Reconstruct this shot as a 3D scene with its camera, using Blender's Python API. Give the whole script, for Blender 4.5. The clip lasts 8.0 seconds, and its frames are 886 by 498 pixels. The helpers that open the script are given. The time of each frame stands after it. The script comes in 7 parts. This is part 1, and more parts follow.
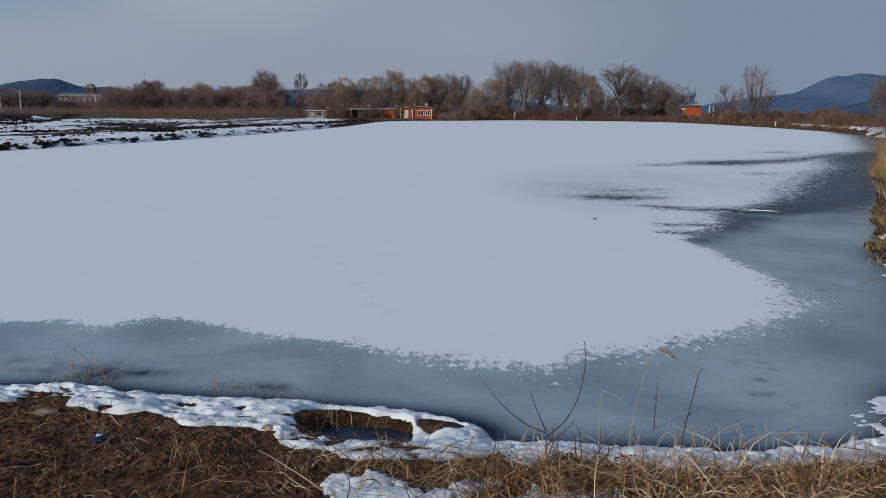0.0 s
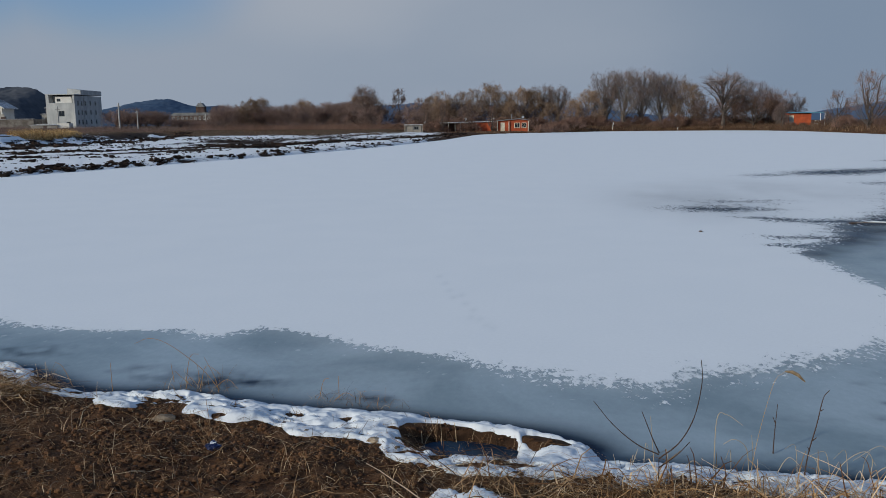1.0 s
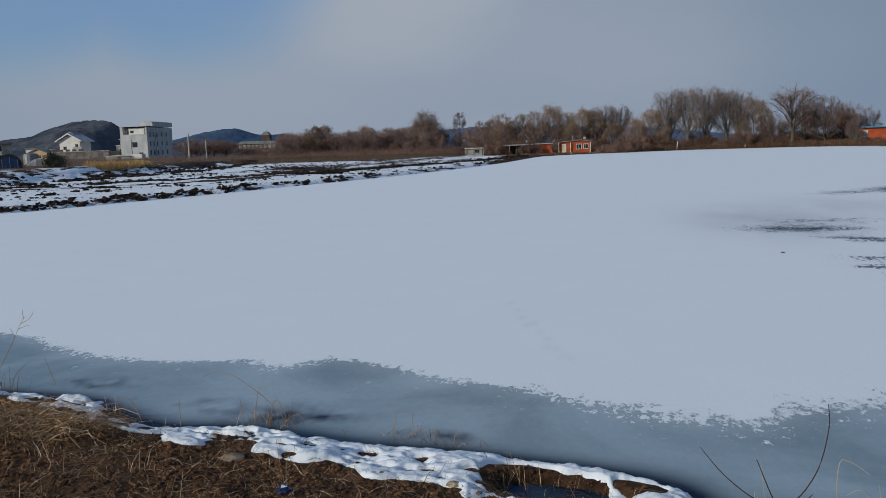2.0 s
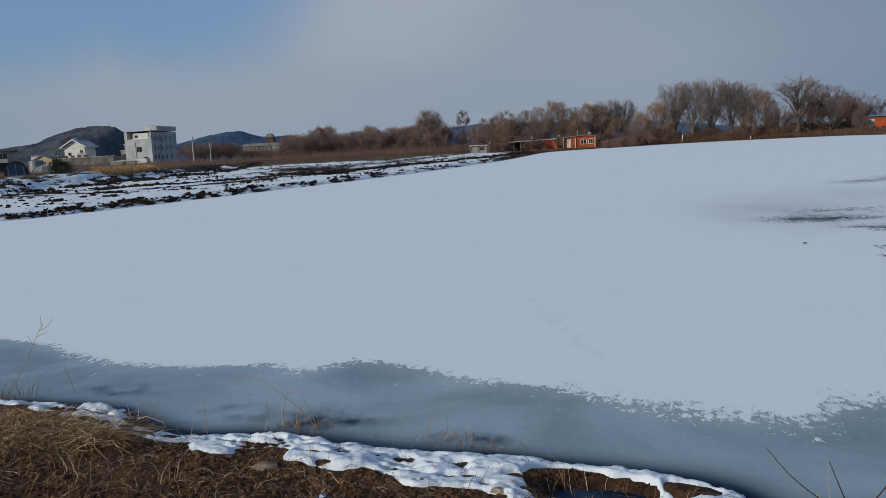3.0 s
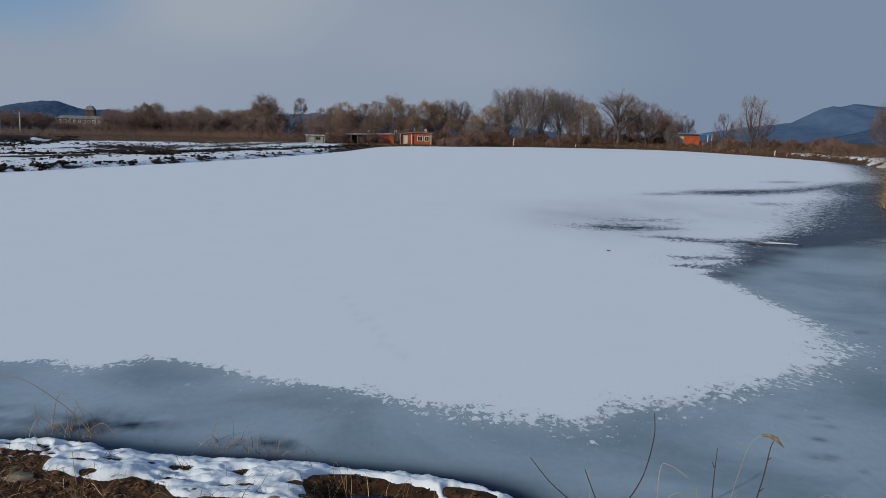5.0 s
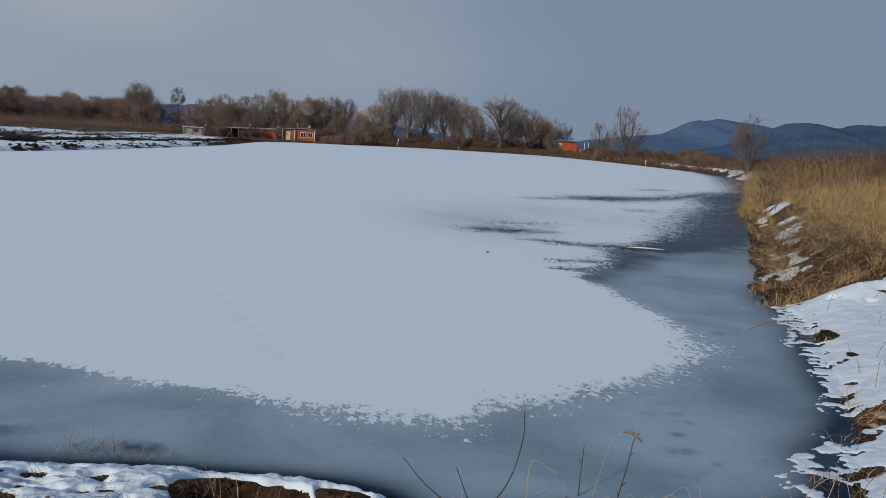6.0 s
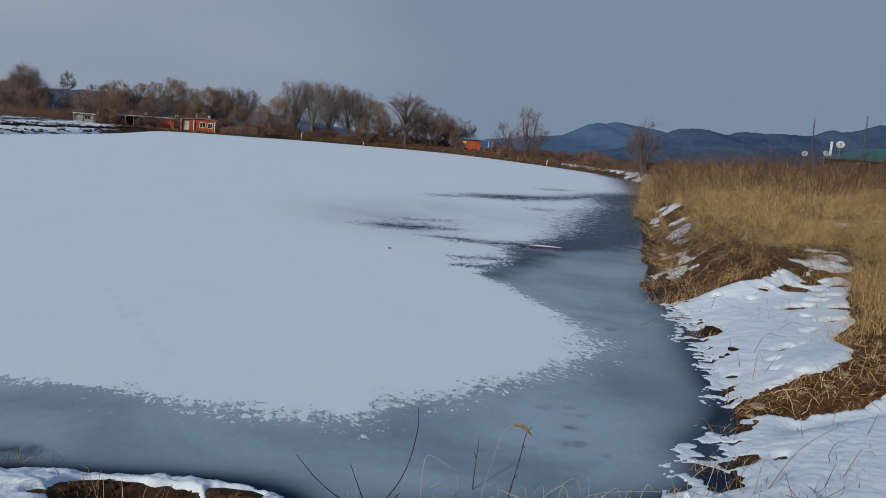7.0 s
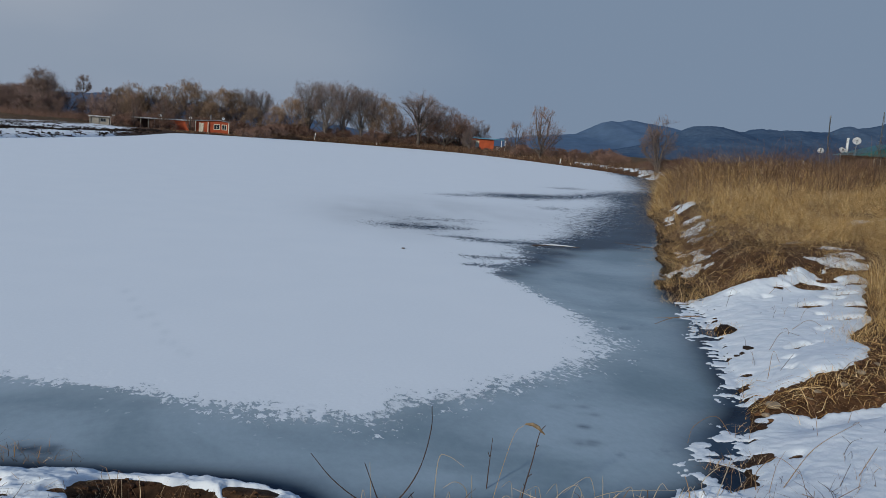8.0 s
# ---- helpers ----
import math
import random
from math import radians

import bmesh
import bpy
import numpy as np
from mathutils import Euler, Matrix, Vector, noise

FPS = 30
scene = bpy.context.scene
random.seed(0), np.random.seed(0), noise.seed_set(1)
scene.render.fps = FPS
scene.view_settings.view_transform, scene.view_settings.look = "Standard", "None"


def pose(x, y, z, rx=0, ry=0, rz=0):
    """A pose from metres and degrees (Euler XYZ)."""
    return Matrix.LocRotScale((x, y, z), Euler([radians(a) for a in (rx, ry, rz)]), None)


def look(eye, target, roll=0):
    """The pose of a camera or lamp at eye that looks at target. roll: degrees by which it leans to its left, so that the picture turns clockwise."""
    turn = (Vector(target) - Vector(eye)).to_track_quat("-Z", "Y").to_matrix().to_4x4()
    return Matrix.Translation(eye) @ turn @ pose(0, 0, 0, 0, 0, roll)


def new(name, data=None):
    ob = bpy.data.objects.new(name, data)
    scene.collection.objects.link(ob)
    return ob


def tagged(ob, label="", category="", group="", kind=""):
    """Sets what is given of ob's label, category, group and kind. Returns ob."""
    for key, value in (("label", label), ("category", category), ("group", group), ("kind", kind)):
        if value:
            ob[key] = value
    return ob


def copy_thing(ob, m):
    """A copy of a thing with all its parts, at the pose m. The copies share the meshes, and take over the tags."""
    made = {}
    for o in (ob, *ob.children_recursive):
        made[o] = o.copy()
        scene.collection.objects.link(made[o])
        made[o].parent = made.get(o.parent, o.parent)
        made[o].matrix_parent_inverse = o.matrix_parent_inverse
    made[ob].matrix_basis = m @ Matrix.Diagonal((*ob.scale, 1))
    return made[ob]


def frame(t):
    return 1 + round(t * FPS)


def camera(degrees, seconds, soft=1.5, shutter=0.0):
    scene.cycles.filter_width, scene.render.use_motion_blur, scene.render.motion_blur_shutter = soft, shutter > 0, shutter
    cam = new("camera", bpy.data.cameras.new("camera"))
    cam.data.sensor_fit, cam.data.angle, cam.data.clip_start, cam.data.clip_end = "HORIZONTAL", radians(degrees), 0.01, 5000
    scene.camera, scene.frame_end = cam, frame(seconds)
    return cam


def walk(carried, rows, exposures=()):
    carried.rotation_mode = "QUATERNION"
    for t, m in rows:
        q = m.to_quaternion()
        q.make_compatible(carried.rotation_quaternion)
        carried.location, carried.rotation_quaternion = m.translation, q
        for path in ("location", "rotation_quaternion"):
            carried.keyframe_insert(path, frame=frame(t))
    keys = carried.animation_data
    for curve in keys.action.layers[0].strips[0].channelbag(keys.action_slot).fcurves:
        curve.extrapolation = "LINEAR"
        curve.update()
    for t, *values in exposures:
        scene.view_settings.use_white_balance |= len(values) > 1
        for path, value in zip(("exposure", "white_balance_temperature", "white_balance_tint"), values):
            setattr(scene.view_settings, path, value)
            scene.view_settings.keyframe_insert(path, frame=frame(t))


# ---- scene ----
cam = camera(58.1, 8.0, 0.85)
ROWS = [
    (0.0, 0.0000, 0.0000, 2.0001, -0.000, -9.886, -0.468),
    (0.5, -0.0259, 0.0113, 2.0056, 2.701, -9.156, 0.020),
    (1.0, -0.0592, 0.0425, 1.9983, 6.807, -8.977, 0.552),
    (1.5, -0.1157, 0.2056, 1.9936, 9.856, -8.057, 0.954),
    (1.7, -0.1424, 0.2602, 1.9909, 10.608, -7.337, 1.098),
    (2.8, -0.4037, 0.4637, 1.9776, 11.501, -7.164, 2.984),
    (3.0, -0.4190, 0.4797, 1.9633, 11.346, -7.354, 3.003),
    (3.5, -0.3662, 0.5234, 1.9582, 9.278, -8.119, 2.665),
    (4.0, -0.2813, 0.5617, 1.9862, 7.937, -8.342, 1.473),
    (4.5, -0.2165, 0.5858, 2.0051, 5.438, -8.174, 0.205),
    (4.7, -0.2033, 0.5859, 2.0074, 2.957, -8.089, -0.342),
    (5.8, -0.1777, 0.5975, 2.0052, -6.269, -7.833, -2.821),
    (6.0, -0.1692, 0.5963, 2.0063, -8.327, -7.783, -3.331),
    (6.5, -0.1546, 0.6012, 2.0023, -12.616, -7.691, -4.521),
    (7.0, -0.1387, 0.5893, 2.0057, -15.088, -7.568, -4.962),
    (7.5, -0.1313, 0.5796, 2.0079, -15.745, -7.566, -5.023),
    (8.0, -0.1387, 0.5675, 2.0122, -14.153, -7.669, -4.491),
]
walk(cam, [(t, pose(x, y, z, 90 + pitch, roll, yaw)) for t, x, y, z, yaw, pitch, roll in ROWS],
     [(0.0, -0.02, 6500, 10), (1.7, -0.02, 6440, 10), (4.7, -0.03, 6420, 10), (6.0, -0.05, 6390, 10), (8.0, -0.07, 6330, 10)])

# ---- sky and sun: thin cloud, a weak winter sun low behind the left shoulder ----
SUN_FROM = Vector((-0.68, -0.63, 0.36)).normalized()
world = bpy.data.worlds.new("winter_sky")
scene.world = world
world.use_nodes = True
wn, wl = world.node_tree.nodes, world.node_tree.links
wn.clear()
sky = wn.new("ShaderNodeTexSky")
sky.sky_type, sky.sun_disc = "NISHITA", False
sky.sun_elevation = math.asin(SUN_FROM.z)
sky.sun_rotation = math.atan2(SUN_FROM.x, SUN_FROM.y)
sky.air_density, sky.dust_density, sky.ozone_density = 1.0, 1.5, 1.5
coord = wn.new("ShaderNodeTexCoord")
stretch = wn.new("ShaderNodeMapping")
stretch.inputs["Scale"].default_value = (1.0, 1.0, 2.6)
stretch.inputs["Location"].default_value = (0.35, 0.2, 0.1)
wl.new(coord.outputs["Generated"], stretch.inputs["Vector"])
cloud = wn.new("ShaderNodeTexNoise")
cloud.inputs["Scale"].default_value, cloud.inputs["Detail"].default_value = 1.7, 5.0
cloud.inputs["Roughness"].default_value = 0.45
wl.new(stretch.outputs["Vector"], cloud.inputs["Vector"])


def facing(azimuth, elevation):
    """How far a part of the sky looks the way given in degrees, from -1 to 1, with the cloud's unevenness added."""
    a, e = radians(azimuth), radians(elevation)
    dot = wn.new("ShaderNodeVectorMath")
    dot.operation = "DOT_PRODUCT"
    dot.inputs[1].default_value = (math.sin(a) * math.cos(e), math.cos(a) * math.cos(e), math.sin(e))
    wl.new(coord.outputs["Generated"], dot.inputs[0])
    return dot.outputs["Value"]


def blend(value, lo, hi, wobble):
    add = wn.new("ShaderNodeMath")
    add.operation = "MULTIPLY_ADD"
    add.inputs[1].default_value = wobble
    wl.new(cloud.outputs["Fac"], add.inputs[0])
    wl.new(value, add.inputs[2])
    n = wn.new("ShaderNodeMapRange")
    n.interpolation_type = "SMOOTHSTEP"
    n.inputs["From Min"].default_value, n.inputs["From Max"].default_value = lo + wobble / 2, hi + wobble / 2
    wl.new(add.outputs["Value"], n.inputs["Value"])
    return n.outputs["Result"]


# thicker blue-grey cloud to the right, paler thin cloud to the left
tone = wn.new("ShaderNodeMix")
tone.data_type = "RGBA"
tone.inputs[6].default_value, tone.inputs[7].default_value = (2.03, 2.67, 3.60, 1), (2.92, 3.44, 4.22, 1)
wl.new(blend(facing(-20, 6), 0.80, 1.0, 0.32), tone.inputs[0])
# the lit rim of the cloud beside the gap
rim = wn.new("ShaderNodeMix")
rim.data_type = "RGBA"
rim.inputs[7].default_value = (3.45, 3.86, 4.5, 1)
wl.new(blend(facing(-14, 13), 0.984, 0.9995, 0.03), rim.inputs[0])
wl.new(tone.outputs[2], rim.inputs[6])
# a gap in the cloud at the upper left, where blue shows through
hole = wn.new("ShaderNodeMath")
hole.operation = "MAXIMUM"
wl.new(blend(facing(-41, 17), 0.972, 0.992, 0.03), hole.inputs[0])
wl.new(blend(facing(-28, 18), 0.972, 0.992, 0.03), hole.inputs[1])
gap = wn.new("ShaderNodeMapRange")
gap.inputs["To Min"].default_value, gap.inputs["To Max"].default_value = 1.0, 0.45
wl.new(hole.outputs["Value"], gap.inputs["Value"])
# overhead the cloud breaks up and lets more of the blue through
above = wn.new("ShaderNodeMapRange")
above.inputs["From Min"].default_value, above.inputs["From Max"].default_value = 0.22, 0.6
above.inputs["To Min"].default_value, above.inputs["To Max"].default_value = 1.0, 0.45
wl.new(facing(0, 90), above.inputs["Value"])
thin = wn.new("ShaderNodeMath")
thin.operation = "MULTIPLY"
wl.new(gap.outputs["Result"], thin.inputs[0])
wl.new(above.outputs["Result"], thin.inputs[1])
mixs = wn.new("ShaderNodeMix")
mixs.data_type = "RGBA"
wl.new(thin.outputs["Value"], mixs.inputs[0])
deep = wn.new("ShaderNodeMix")
deep.data_type, deep.blend_type = "RGBA", "MULTIPLY"
deep.inputs[0].default_value, deep.inputs[7].default_value = 1.0, (0.37, 0.77, 1.23, 1)
wl.new(sky.outputs["Color"], deep.inputs[6])
wl.new(deep.outputs[2], mixs.inputs[6])
wl.new(rim.outputs[2], mixs.inputs[7])
bg = wn.new("ShaderNodeBackground")
bg.inputs["Strength"].default_value = 0.10
wl.new(mixs.outputs[2], bg.inputs["Color"])
wout = wn.new("ShaderNodeOutputWorld")
wl.new(bg.outputs["Background"], wout.inputs["Surface"])
sun = new("sun", bpy.data.lights.new("sun", "SUN"))
sun.data.energy, sun.data.angle, sun.data.color = 2.55, radians(3.0), (1.0, 0.93, 0.77)
sun.matrix_world = look(SUN_FROM * 50, (0, 0, 0))

# ---- materials ----
class Nodes:
    """A short way to write node trees."""

    def __init__(self, name):
        self.mat = bpy.data.materials.new(name)
        self.mat.use_nodes = True
        self.t = self.mat.node_tree
        self.bsdf = self.t.nodes["Principled BSDF"]

    def add(self, kind, **values):
        n = self.t.nodes.new("ShaderNode" + kind)
        for key, v in values.items():
            self.put(n.inputs[key.replace("_", " ")], v)
        return n

    def put(self, socket, v):
        if isinstance(v, bpy.types.NodeSocket):
            self.t.links.new(v, socket)
        else:
            socket.default_value = v

    def place(self):
        return self.add("TexCoord").outputs["Object"]

    def noise(self, scale, detail=4.0, rough=0.55, stretch=None, vector=None, distort=0.0):
        v = vector or self.place()
        if stretch:
            v = self.add("Mapping", Vector=v, Scale=stretch).outputs["Vector"]
        return self.add("TexNoise", Vector=v, Scale=scale, Detail=detail, Roughness=rough, Distortion=distort).outputs["Fac"]

    def attr(self, name):
        n = self.add("Attribute")
        n.attribute_name = name
        return n.outputs["Fac"]

    def math(self, op, a, b=0.0, c=0.0):
        n = self.add("Math")
        n.operation = op
        for i, v in enumerate((a, b, c)):
            self.put(n.inputs[i], v)
        return n.outputs[0]

    def step(self, v, lo, hi, a=0.0, b=1.0):
        n = self.add("MapRange", Value=v, From_Min=lo, From_Max=hi, To_Min=a, To_Max=b)
        n.interpolation_type = "SMOOTHSTEP"
        return n.outputs["Result"]

    def mix(self, fac, a, b):
        n = self.add("Mix")
        n.data_type = "RGBA"
        for i, v in ((0, fac), (6, a), (7, b)):
            self.put(n.inputs[i], (*v, 1) if isinstance(v, tuple) else v)
        return n.outputs[2]

    def tint(self, colour, amount, by):
        """The colour made lighter or darker by amount, as the value by goes from 0 to 1."""
        n = self.add("HueSaturation", Value=self.step(by, 0, 1, 1 - amount, 1 + amount))
        self.put(n.inputs["Color"], colour)
        return n.outputs["Color"]

    def finish(self, colour, rough=0.9, bump=None, strength=0.3, distance=0.02, metal=0.0, spec=0.3):
        self.put(self.bsdf.inputs["Base Color"], (*colour, 1) if isinstance(colour, tuple) else colour)
        self.put(self.bsdf.inputs["Roughness"], rough)
        self.put(self.bsdf.inputs["Metallic"], metal)
        self.put(self.bsdf.inputs["Specular IOR Level"], spec)
        if bump is not None:
            b = self.add("Bump", Height=bump, Strength=strength, Distance=distance)
            self.put(self.bsdf.inputs["Normal"], b.outputs["Normal"])
        return self.mat


def surface(name, a, b, scale=3.0, rough=0.85, fine=40.0, strength=0.35, distance=0.01, vary=0.0, islands=0.0, metal=0.0, stretch=None, spec=0.3):
    """Two colours in large patches, a fine grain over them, and its relief."""
    n = Nodes(name)
    big, small = n.noise(scale, 5.0, 0.6, stretch), n.noise(fine, 4.0, 0.6, stretch)
    col = n.tint(n.mix(n.step(big, 0.36, 0.64), a, b), 0.22, small)
    if vary:
        col = n.tint(col, vary, n.add("ObjectInfo").outputs["Random"])
    if islands:
        col = n.tint(col, islands, n.add("NewGeometry").outputs["Random Per Island"])
    return n.finish(col, rough, small, strength, distance, metal, spec)


def stems(name, a, b, c, rough=0.7):
    """Dry stalks and blades: each one its own shade between three colours."""
    n = Nodes(name)
    r = n.add("NewGeometry").outputs["Random Per Island"]
    col = n.mix(n.step(r, 0.12, 0.72), a, b)
    col = n.mix(n.step(r, 0.76, 1.0), col, c)
    col = n.tint(n.tint(col, 0.2, n.noise(6.0)), 0.42, n.noise(0.9, 4.0, 0.6))
    return n.finish(col, rough, spec=0.2)


def snow_material(name):
    n = Nodes(name)
    soft, grain = n.noise(5.0, 4.0, 0.5), n.noise(70.0, 3.0, 0.6)
    col = n.mix(n.step(soft, 0.3, 0.7), (0.74, 0.79, 0.83), (0.815, 0.845, 0.875))
    col = n.tint(col, 0.05, grain)
    h = n.math("MULTIPLY_ADD", grain, 0.25, soft)
    return n.finish(col, 0.65, h, 0.5, 0.02, spec=0.25)


SNOW = snow_material("snow")


def pond_material():
    """Snow on ice: the attribute cover is the distance to the snow's edge, fringe how far the edge frays, clear how
    dark the ice is, thin how much ice shows through the snow, and the shade of paw prints.
    """
    n = Nodes("snow_on_ice")
    cover, fringe, clear, thin = n.attr("cover"), n.attr("fringe"), n.attr("clear"), n.attr("thin")
    rag = n.math("MULTIPLY_ADD", n.noise(2.6, 3.0, 0.5), 2.0, -1.0)
    lace = n.math("MULTIPLY_ADD", n.noise(15.0, 7.0, 0.74, (1.0, 0.62, 1), distort=0.35), 2.0, -1.0)
    clump = n.step(n.noise(1.9, 3.0, 0.5, (1.0, 0.8, 1)), 0.40, 0.62, 0.45, 1.35)
    speck = n.math("MULTIPLY_ADD", n.noise(4.0, 8.0, 0.74, (1.15, 0.5, 1)), 2.0, -1.0)
    fray = n.math("ADD", n.math("MULTIPLY", rag, 0.75), n.math("MULTIPLY", n.math("MULTIPLY", lace, 3.6), clump))
    fray = n.math("ADD", fray, n.math("MULTIPLY", speck, n.step(fringe, 0.25, 0.9, 0.0, 2.5)))
    d = n.math("MULTIPLY_ADD", fray, fringe, cover)
    width = n.math("MULTIPLY_ADD", fringe, n.step(fringe, 0.2, 0.8, 0.10, 0.85), 0.004)
    mask = n.add("MapRange", Value=d, From_Min=n.math("MULTIPLY", width, -1.0), From_Max=width, To_Min=0.0, To_Max=1.0)
    mask.interpolation_type = "SMOOTHSTEP"
    mask = mask.outputs["Result"]
    # snow: very smooth, wind-packed, with faint drift
    drift, grain = n.noise(0.8, 5.0, 0.5), n.noise(28.0, 4.0, 0.6)
    snow = n.mix(n.step(drift, 0.3, 0.7), (0.846, 0.884, 0.912), (0.862, 0.897, 0.922))
    snow = n.tint(snow, 0.03, grain)
    # ice: cloudy grey-blue with darker clear blots and wisps
    cloud = n.noise(0.55, 5.0, 0.55, distort=0.6)
    wisp = n.noise(0.9, 7.0, 0.62, (0.55, 1.0, 1), distort=1.2)
    spot = n.noise(2.6, 5.0, 0.62, (1.0, 0.7, 1))
    milky = n.mix(n.step(cloud, 0.30, 0.70), (0.208, 0.28, 0.322), (0.375, 0.462, 0.52))
    milky = n.mix(n.step(spot, 0.62, 0.80, 0.0, 0.6), milky, (0.12, 0.165, 0.20))
    dark = n.mix(n.step(wisp, 0.36, 0.66), (0.005, 0.013, 0.029), (0.036, 0.064, 0.102))
    both = n.math("ADD", n.math("SUBTRACT", cloud, 0.5), n.math("MULTIPLY", n.math("SUBTRACT", wisp, 0.5), 0.5))
    ice = n.mix(n.step(n.math("MULTIPLY_ADD", both, 0.9, clear), 0.1, 0.95), milky, dark)
    ice = n.tint(ice, 0.10, n.noise(18.0, 5.0, 0.7, (1.0, 0.6, 1)))
    rime = n.math("MULTIPLY", n.step(n.math("MULTIPLY_ADD", rag, 0.12, cover), -0.42, 0.02, 0.0, 0.22), n.step(fringe, 0.4, 0.6, 1.0, 0.0))
    ice = n.mix(rime, ice, (0.62, 0.68, 0.72))
    # a few white crumbs of snow blown onto the ice
    crumb = n.math("MULTIPLY", n.step(n.noise(13.0, 3.0, 0.5, (1.0, 0.6, 1)), 0.66, 0.72), n.step(cover, -0.75, -0.15, 0.0, 0.5))
    ice = n.mix(crumb, ice, (0.74, 0.79, 0.83))
    col = n.mix(mask, ice, n.mix(thin, snow, ice))
    rough = n.step(mask, 0.1, 0.9, 0.26, 0.75)
    prints = n.math("MULTIPLY", n.step(n.noise(5.0, 3.0, 0.5), 0.56, 0.68), n.step(cover, 0.1, 1.6, 0.16, 0.03))
    pits = n.math("MULTIPLY", n.noise(9.0, 4.0, 0.6), n.step(cover, 0.0, 1.4, 0.22, 0.03))
    h = n.math("ADD", mask, n.math("MULTIPLY", n.math("SUBTRACT", n.math("MULTIPLY_ADD", grain, 0.2, pits), prints), mask))
    n.put(n.bsdf.inputs["IOR"], 1.09)
    return n.finish(col, rough, h, 0.45, 0.016, spec=0.5)


def ground_material():
    """Soil, matted dry grass and old snow, by the attributes thatch and snow; a third attribute darkens the soil."""
    n = Nodes("winter_ground")
    thatch, snow, dark_soil = n.attr("thatch"), n.attr("snow"), n.attr("dark_soil")
    big, mid, fine = n.noise(1.3, 5.0, 0.6), n.noise(9.0, 5.0, 0.65), n.noise(60.0, 4.0, 0.65)
    soil = n.mix(n.step(mid, 0.3, 0.7), (0.042, 0.019, 0.008), (0.15, 0.074, 0.034))
    soil = n.mix(dark_soil, n.tint(soil, 0.35, fine), n.mix(n.step(mid, 0.3, 0.7), (0.014, 0.009, 0.006), (0.045, 0.026, 0.016)))
    straw = n.mix(n.step(fine, 0.3, 0.7), (0.055, 0.032, 0.016), (0.16, 0.10, 0.048))
    straw = n.tint(straw, 0.25, big)
    frayed = n.math("MULTIPLY_ADD", n.math("SUBTRACT", mid, 0.5), 0.9, thatch)
    col = n.mix(n.step(frayed, 0.35, 0.75), soil, straw)
    patch = n.math("MULTIPLY_ADD", n.math("SUBTRACT", n.noise(0.9, 8.0, 0.72, (1.3, 0.6, 1)), 0.5), 1.7, snow)
    white = n.step(patch, 0.44, 0.56)
    col = n.mix(white, col, (0.82, 0.85, 0.88))
    h = n.math("ADD", mid, n.math("MULTIPLY", fine, 0.5))
    return n.finish(col, 0.92, h, 0.8, 0.02, spec=0.15)


POND = pond_material()
GROUND = ground_material()
SOIL = surface("dark_clod_soil", (0.044, 0.019, 0.009), (0.165, 0.08, 0.036), 3.0, 0.95, 30.0, 0.8, 0.03)
STONE = surface("bank_stone", (0.22, 0.165, 0.11), (0.38, 0.30, 0.215), 6.0, 0.85, 50.0, 0.4, 0.01, vary=0.3)
GOLD_STRAW = stems("golden_matted_straw", (0.13, 0.060, 0.023), (0.47, 0.285, 0.135), (0.88, 0.68, 0.45))
STRAW = stems("dry_straw", (0.075, 0.038, 0.016), (0.30, 0.185, 0.095), (0.66, 0.51, 0.33))
REED = stems("tall_dry_grass", (0.20, 0.103, 0.035), (0.69, 0.445, 0.18), (0.95, 0.73, 0.41))
PALE_REED = stems("pale_dry_reed", (0.30, 0.24, 0.165), (0.48, 0.405, 0.30), (0.64, 0.56, 0.44))
RUST = stems("rust_brown_brush", (0.07, 0.040, 0.025), (0.17, 0.098, 0.060), (0.30, 0.19, 0.115))
TWIG = stems("dark_twig_bark", (0.045, 0.03, 0.024), (0.09, 0.06, 0.045), (0.14, 0.095, 0.07))
BUSH_TWIGS = surface("dark_brown_bush_twigs", (0.165, 0.094, 0.07), (0.255, 0.155, 0.116), 0.6, 0.9, 8.0, 0.0, islands=0.25, vary=0.2)
BARK = surface("grey_brown_bark", (0.075, 0.06, 0.052), (0.14, 0.112, 0.097), 4.0, 0.9, 30.0, 0.6, 0.02, vary=0.2)
PALE_BARK = surface("pale_willow_bark", (0.13, 0.108, 0.094), (0.22, 0.188, 0.165), 4.0, 0.9, 30.0, 0.5, 0.02, vary=0.2)
TWIGS_GREY = surface("grey_brown_twigs", (0.178, 0.124, 0.108), (0.262, 0.19, 0.169), 0.6, 0.9, 8.0, 0.0, islands=0.25, vary=0.2)
TWIGS_TAN = surface("tan_willow_twigs", (0.215, 0.14, 0.095), (0.31, 0.215, 0.15), 0.6, 0.9, 8.0, 0.0, islands=0.25, vary=0.2)
TWIGS_DARK = surface("dark_thicket_twigs", (0.2, 0.13, 0.11), (0.282, 0.197, 0.168), 0.6, 0.9, 8.0, 0.0, islands=0.25, vary=0.2)
CONCRETE = surface("stained_grey_concrete", (0.42, 0.435, 0.44), (0.57, 0.58, 0.575), 0.35, 0.9, 6.0, 0.3, 0.02, stretch=(1, 1, 0.5))
WHITE_WALL = surface("white_render", (0.70, 0.68, 0.63), (0.80, 0.78, 0.74), 0.4, 0.85, 8.0, 0.2)
TERRACE = surface("stained_brown_terrace_wall", (0.13, 0.11, 0.095), (0.26, 0.235, 0.21), 0.5, 0.9, 8.0, 0.3)
OLD_WALL = surface("grimy_grey_render", (0.30, 0.28, 0.25), (0.46, 0.44, 0.40), 0.5, 0.9, 8.0, 0.3)
